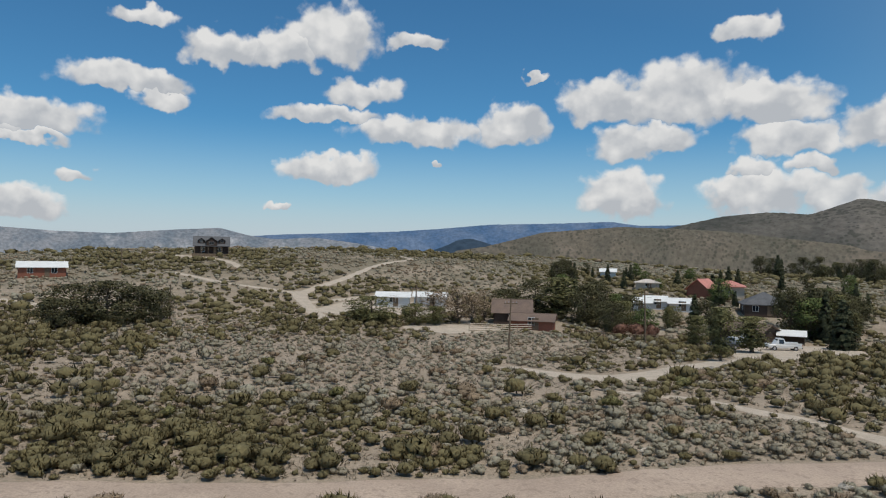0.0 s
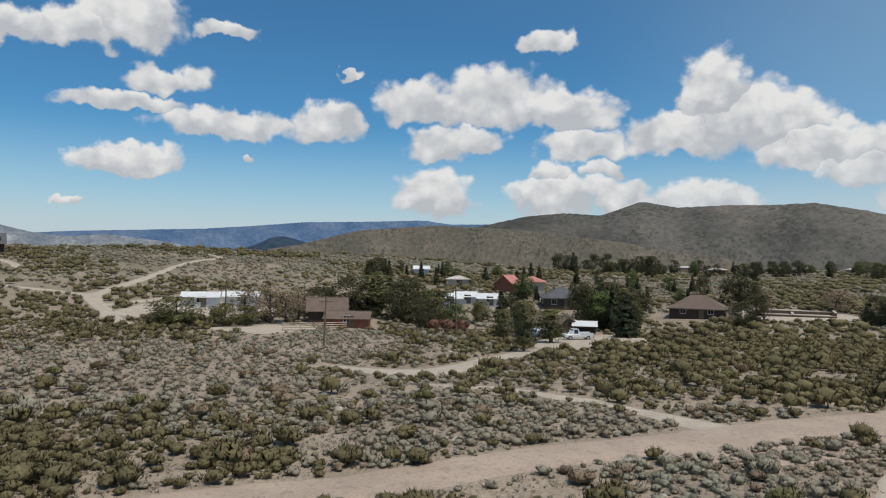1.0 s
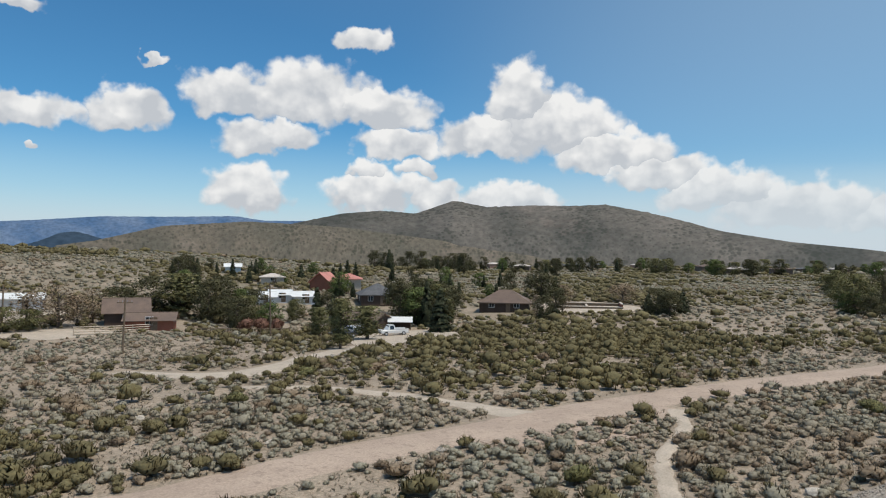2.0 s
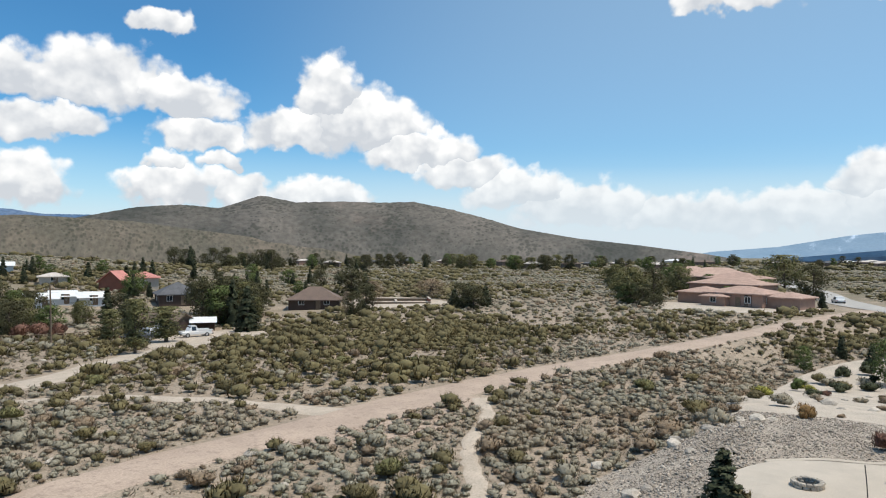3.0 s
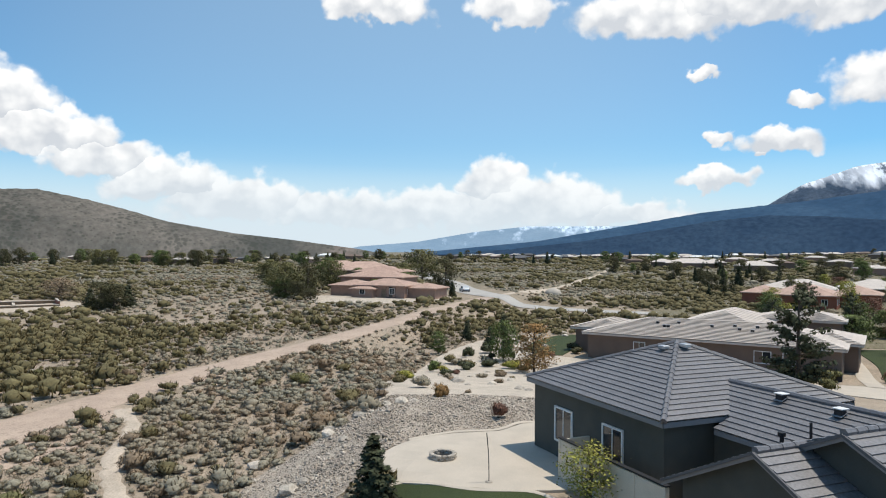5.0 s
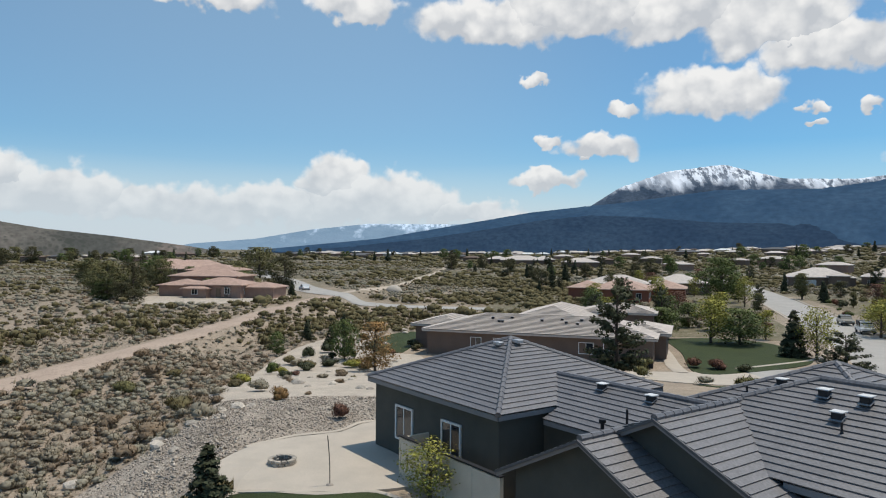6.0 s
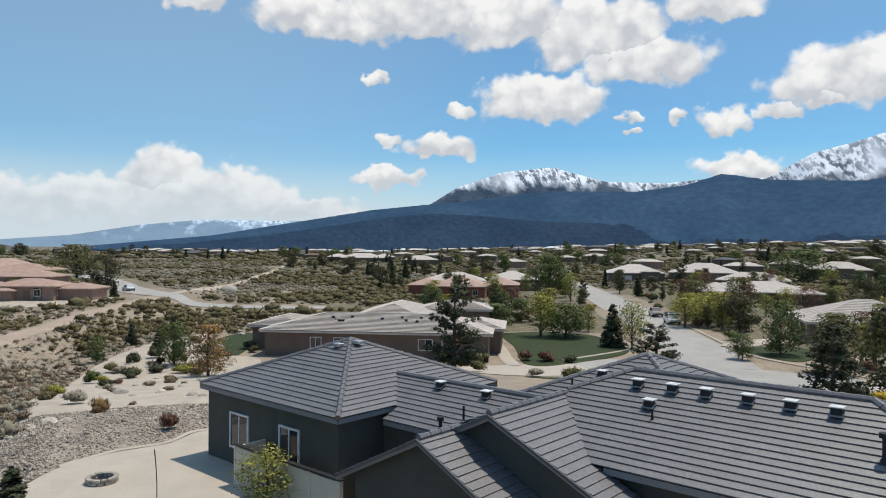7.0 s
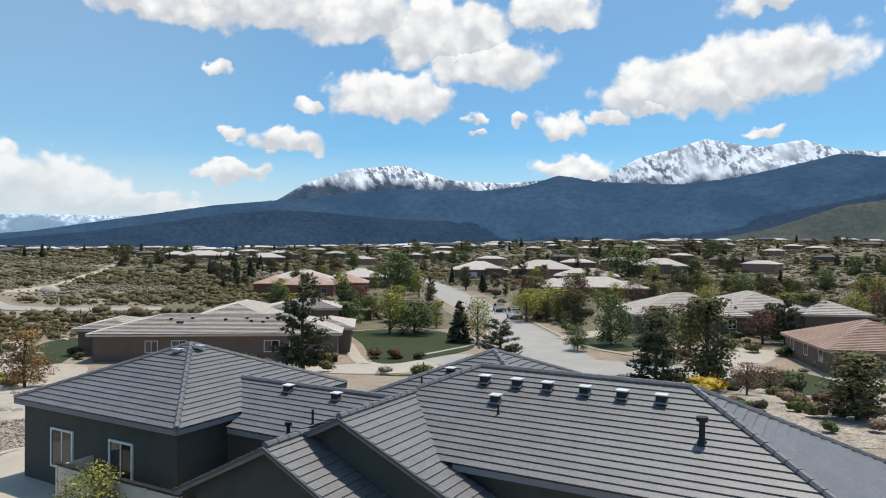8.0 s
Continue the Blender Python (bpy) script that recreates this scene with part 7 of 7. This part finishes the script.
def fire_pit(x, y):
    """Two rings of blocks round an open pit."""
    f = thing("fire_pit", at(x, y, 0, .10), "round fire pit of stacked pale concrete blocks on the patio", "fire pit")
    me = bpy.data.meshes.new("block")
    bm = bmesh.new()
    a0, a1, r0, r1 = -radians(11.4), radians(11.4), .38, .55
    lo = [(r0 * math.cos(a0), r0 * math.sin(a0)), (r1 * math.cos(a0), r1 * math.sin(a0)), (r1 * math.cos(a1), r1 * math.sin(a1)), (r0 * math.cos(a1), r0 * math.sin(a1))]
    b = [bm.verts.new((*p, 0)) for p in lo]
    t = [bm.verts.new((*p, .105)) for p in lo]
    bm.faces.new(b), bm.faces.new(t)
    for i in range(4):
        bm.faces.new((b[i], b[(i + 1) % 4], t[(i + 1) % 4], t[i]))
    bmesh.ops.bevel(bm, geom=list(bm.edges), offset=.018, segments=1, affect="EDGES")
    bmesh.ops.recalc_face_normals(bm, faces=bm.faces)
    bm.to_mesh(me), bm.free()
    me.materials.append(M["stone"])
    for ring in range(2):
        for i in range(15):
            o = new("block", me)
            o.parent = f
            o.matrix_local = pose(.012 * math.sin(i * 2.3), .012 * math.cos(i * 1.7), ring * .108, 0, 0, i * 24 + ring * 12 + 2 * math.sin(i * 5))
    bm = bmesh.new()
    bmesh.ops.create_cone(bm, cap_ends=True, segments=24, radius1=.38, radius2=.38, depth=.04, matrix=Matrix.Translation((0, 0, .02)))
    part("ash_bed", bm, M["dark"], f, "dark ash bed")


fire_pit(26.5, 8.15)


def garden_pole(x, y):
    p = thing("garden_pole", at(x, y, 0, .1), "thin dark bent garden pole on the patio", "pole")
    bm = bmesh.new()
    prev = Vector((0, 0, 0))
    for i in range(1, 9):
        u = i / 8
        q = Vector((.05 * math.sin(u * 2), .10 * u * u, 1.72 * u))
        add_tube(bm, prev, q, .018, .016, 6)
        prev = q
    part("stem", bm, M["dark"], p)
    part("foot", tube((0, 0, 0), (0, 0, .05), .14, .10, 12), M["stone"], p)


garden_pole(24.2, 5.75)


def stone_mesh(seed, faces=2):
    bm = bmesh.new()
    bmesh.ops.create_icosphere(bm, subdivisions=faces, radius=.5)
    for v in bm.verts:
        n = noise.fractal(v.co * 1.6 + Vector((seed * 7.1, 0, 0)), 1, 2, 3)
        v.co *= 1 + .42 * n
        v.co.z = max(v.co.z * .68, -.2)
    me = bpy.data.meshes.new("boulder")
    bm.to_mesh(me), bm.free()
    me.materials.append(M["stone"])
    return me


BOULDERS = [stone_mesh(s) for s in range(4)]


def boulders():
    spots = [(24.4, 13.8, .95), (25.1, 13.5, .6), (28.8, 17.9, .9), (31.6, 15.6, .9), (32.4, 15.9, .8), (29.7, 13.9, .6), (33.6, 14.8, .7), (35.9, 13.4, .9), (35.2, 14.0, .6), (36.4, 12.8, .6), (49.1, 13.8, 1.0), (26.6, 16.9, .6), (22.2, 15.2, .8), (45, 12, .5), (52, 10.5, .7),
             (47.6, 13.4, .9), (46.5, 10.7, .7), (43.6, 8.3, .8), (43.0, 7.6, .5), (59.6, 10.6, .8), (61.0, 10.2, .5), (71.8, 10.6, 1.0), (73.4, 10.2, .7), (64.5, 15.2, .6), (57.0, 15.0, .5), (101.0, 12.9, 1.5), (98.5, 12.2, 1.0), (87.0, 13.2, .9),
             (5.6, 47.8, .85), (4.4, 46.5, .5), (3.7, 46.2, .4), (27.5, 73, .9), (28.7, 74.2, .8), (30.1, 75.4, .7), (31.4, 77.2, .8), (32.6, 79.0, .7), (26.3, 72.0, .6)]
    for i, (x, y, s) in enumerate(spots):
        o = new("boulder", BOULDERS[i % 4])
        o.matrix_world = at(x, y, i * 77, s * .12) @ Matrix.Diagonal((s, s * .85, s * .8, 1))
        tagged(o, "weathered pale granite boulder on sandy ground", "boulder", "boulders")
    r = random.Random(3)
    for i in range(60):
        a, d = r.uniform(-35, 62), r.uniform(22, 110)
        p = polar(a, d)
        if not wild(np.array([p.x]), np.array([p.y]))[0]:
            continue
        s = r.uniform(.25, .8)
        o = new("boulder", BOULDERS[i % 4])
        o.matrix_world = at(p.x, p.y, i * 77, s * .1) @ Matrix.Diagonal((s, s, s * .8, 1))
        tagged(o, "pale rock lying in the sagebrush", "boulder", "rocks in the sage")


boulders()


def rock_mulch():
    """Loose angular stones over the sloping bed: the larger ones as pieces, the rest joined."""
    r = np.random.default_rng(4)
    poly = np.array([(35.1, 14.6), (38.0, 15.0), (39.6, 10.9), (39.6, 6.6), (33.6, 5.2), (30.8, 7.9), (29.0, 9.9), (26.9, 10.9), (24.4, 10.6), (22.6, 11.6), (20.6, 12.6), (20.8, 15.2), (24.1, 16.2), (27.2, 17.0), (31.0, 16.2)])
    x, y = r.uniform(20, 40, 20000), r.uniform(5, 17.5, 20000)
    patio = np.array([(26.6, 10.7), (28.6, 10.5), (30.5, 8.9), (31.5, 7.0), (33.2, 6.3), (33.6, 4.6), (28.6, 4.2), (23.5, 6.2), (23.5, 8.9), (24.7, 10.4)])
    ok = inside(x, y, poly) & ~inside(x, y, patio)
    ok &= np.sin(x * 1.3 + np.sin(y * .9) * 2) * np.sin(y * 1.6 + x * .4) + r.normal(0, .5, len(x)) > -.75
    x, y = x[ok], y[ok]
    s = r.uniform(.03, .070, len(x)) * np.where(r.uniform(size=len(x)) < .06, 1.9, 1.0)
    z = ground(x, y) + .05 + s * .2
    base = np.array([(1, 0, 0), (-.5, .87, 0), (-.5, -.87, 0), (.2, .1, .75), (.1, -.3, -.6)])
    tri = np.array([(0, 1, 3), (1, 2, 3), (2, 0, 3), (1, 0, 4), (2, 1, 4), (0, 2, 4)])
    jit = base[None] + r.normal(0, .22, (len(x), 5, 3))
    c, sn = np.cos(r.uniform(0, 6.28, len(x))), np.sin(r.uniform(0, 6.28, len(x)))
    X = (jit[..., 0] * c[:, None] - jit[..., 1] * sn[:, None]) * s[:, None] + x[:, None]
    Y = (jit[..., 0] * sn[:, None] + jit[..., 1] * c[:, None]) * s[:, None] + y[:, None]
    Z = jit[..., 2] * s[:, None] + z[:, None]
    v = np.stack([X, Y, Z], -1).reshape(-1, 3)
    f = (tri[None] + (np.arange(len(x)) * 5)[:, None, None]).reshape(-1, 3)
    soup("rock_mulch_stones", v, f, M["mulch"], label="loose angular grey-brown stones covering the slope", category="gravel", kind="stuff")


rock_mulch()


def building_frame(x, y):
    """Low block walls of an unfinished building on the cleared lot."""
    b = thing("foundation", at(x, y, -40), "unfinished low block walls on a cleared lot", "foundation")
    for x0, x1, y0, y1, h in ((-8, 8, -4, -3.7, .35), (-8, 8, 3.7, 4, .7), (-8, -7.7, -3.7, 3.7, .5), (0, .3, -3.7, 3.7, .45), (7.7, 8, -3.7, 3.7, 1.05)):
        part("block_wall", box(x0, x1, y0, y1, -.3, h), M["stucco_red"] if h > 1 else M["wood"], b)
        part("cap", box(x0 - .1, x1 + .1, y0 - .1, y1 + .1, h, h + .12), M["concrete"], b)


building_frame(108, 122)


def water_tank(x, y):
    t = thing("tank", at(x, y), "pale rounded tank on the flat", "tank")
    bm = bmesh.new()
    bmesh.ops.create_uvsphere(bm, u_segments=20, v_segments=10, radius=2.4)
    for v in bm.verts:
        v.co.z = max(v.co.z * .75, -.2)
    part("shell", bm, M["stucco_pale"], t, smooth=True)


water_tank(193, 27)


# ================= wild cover =================
wild_brush()
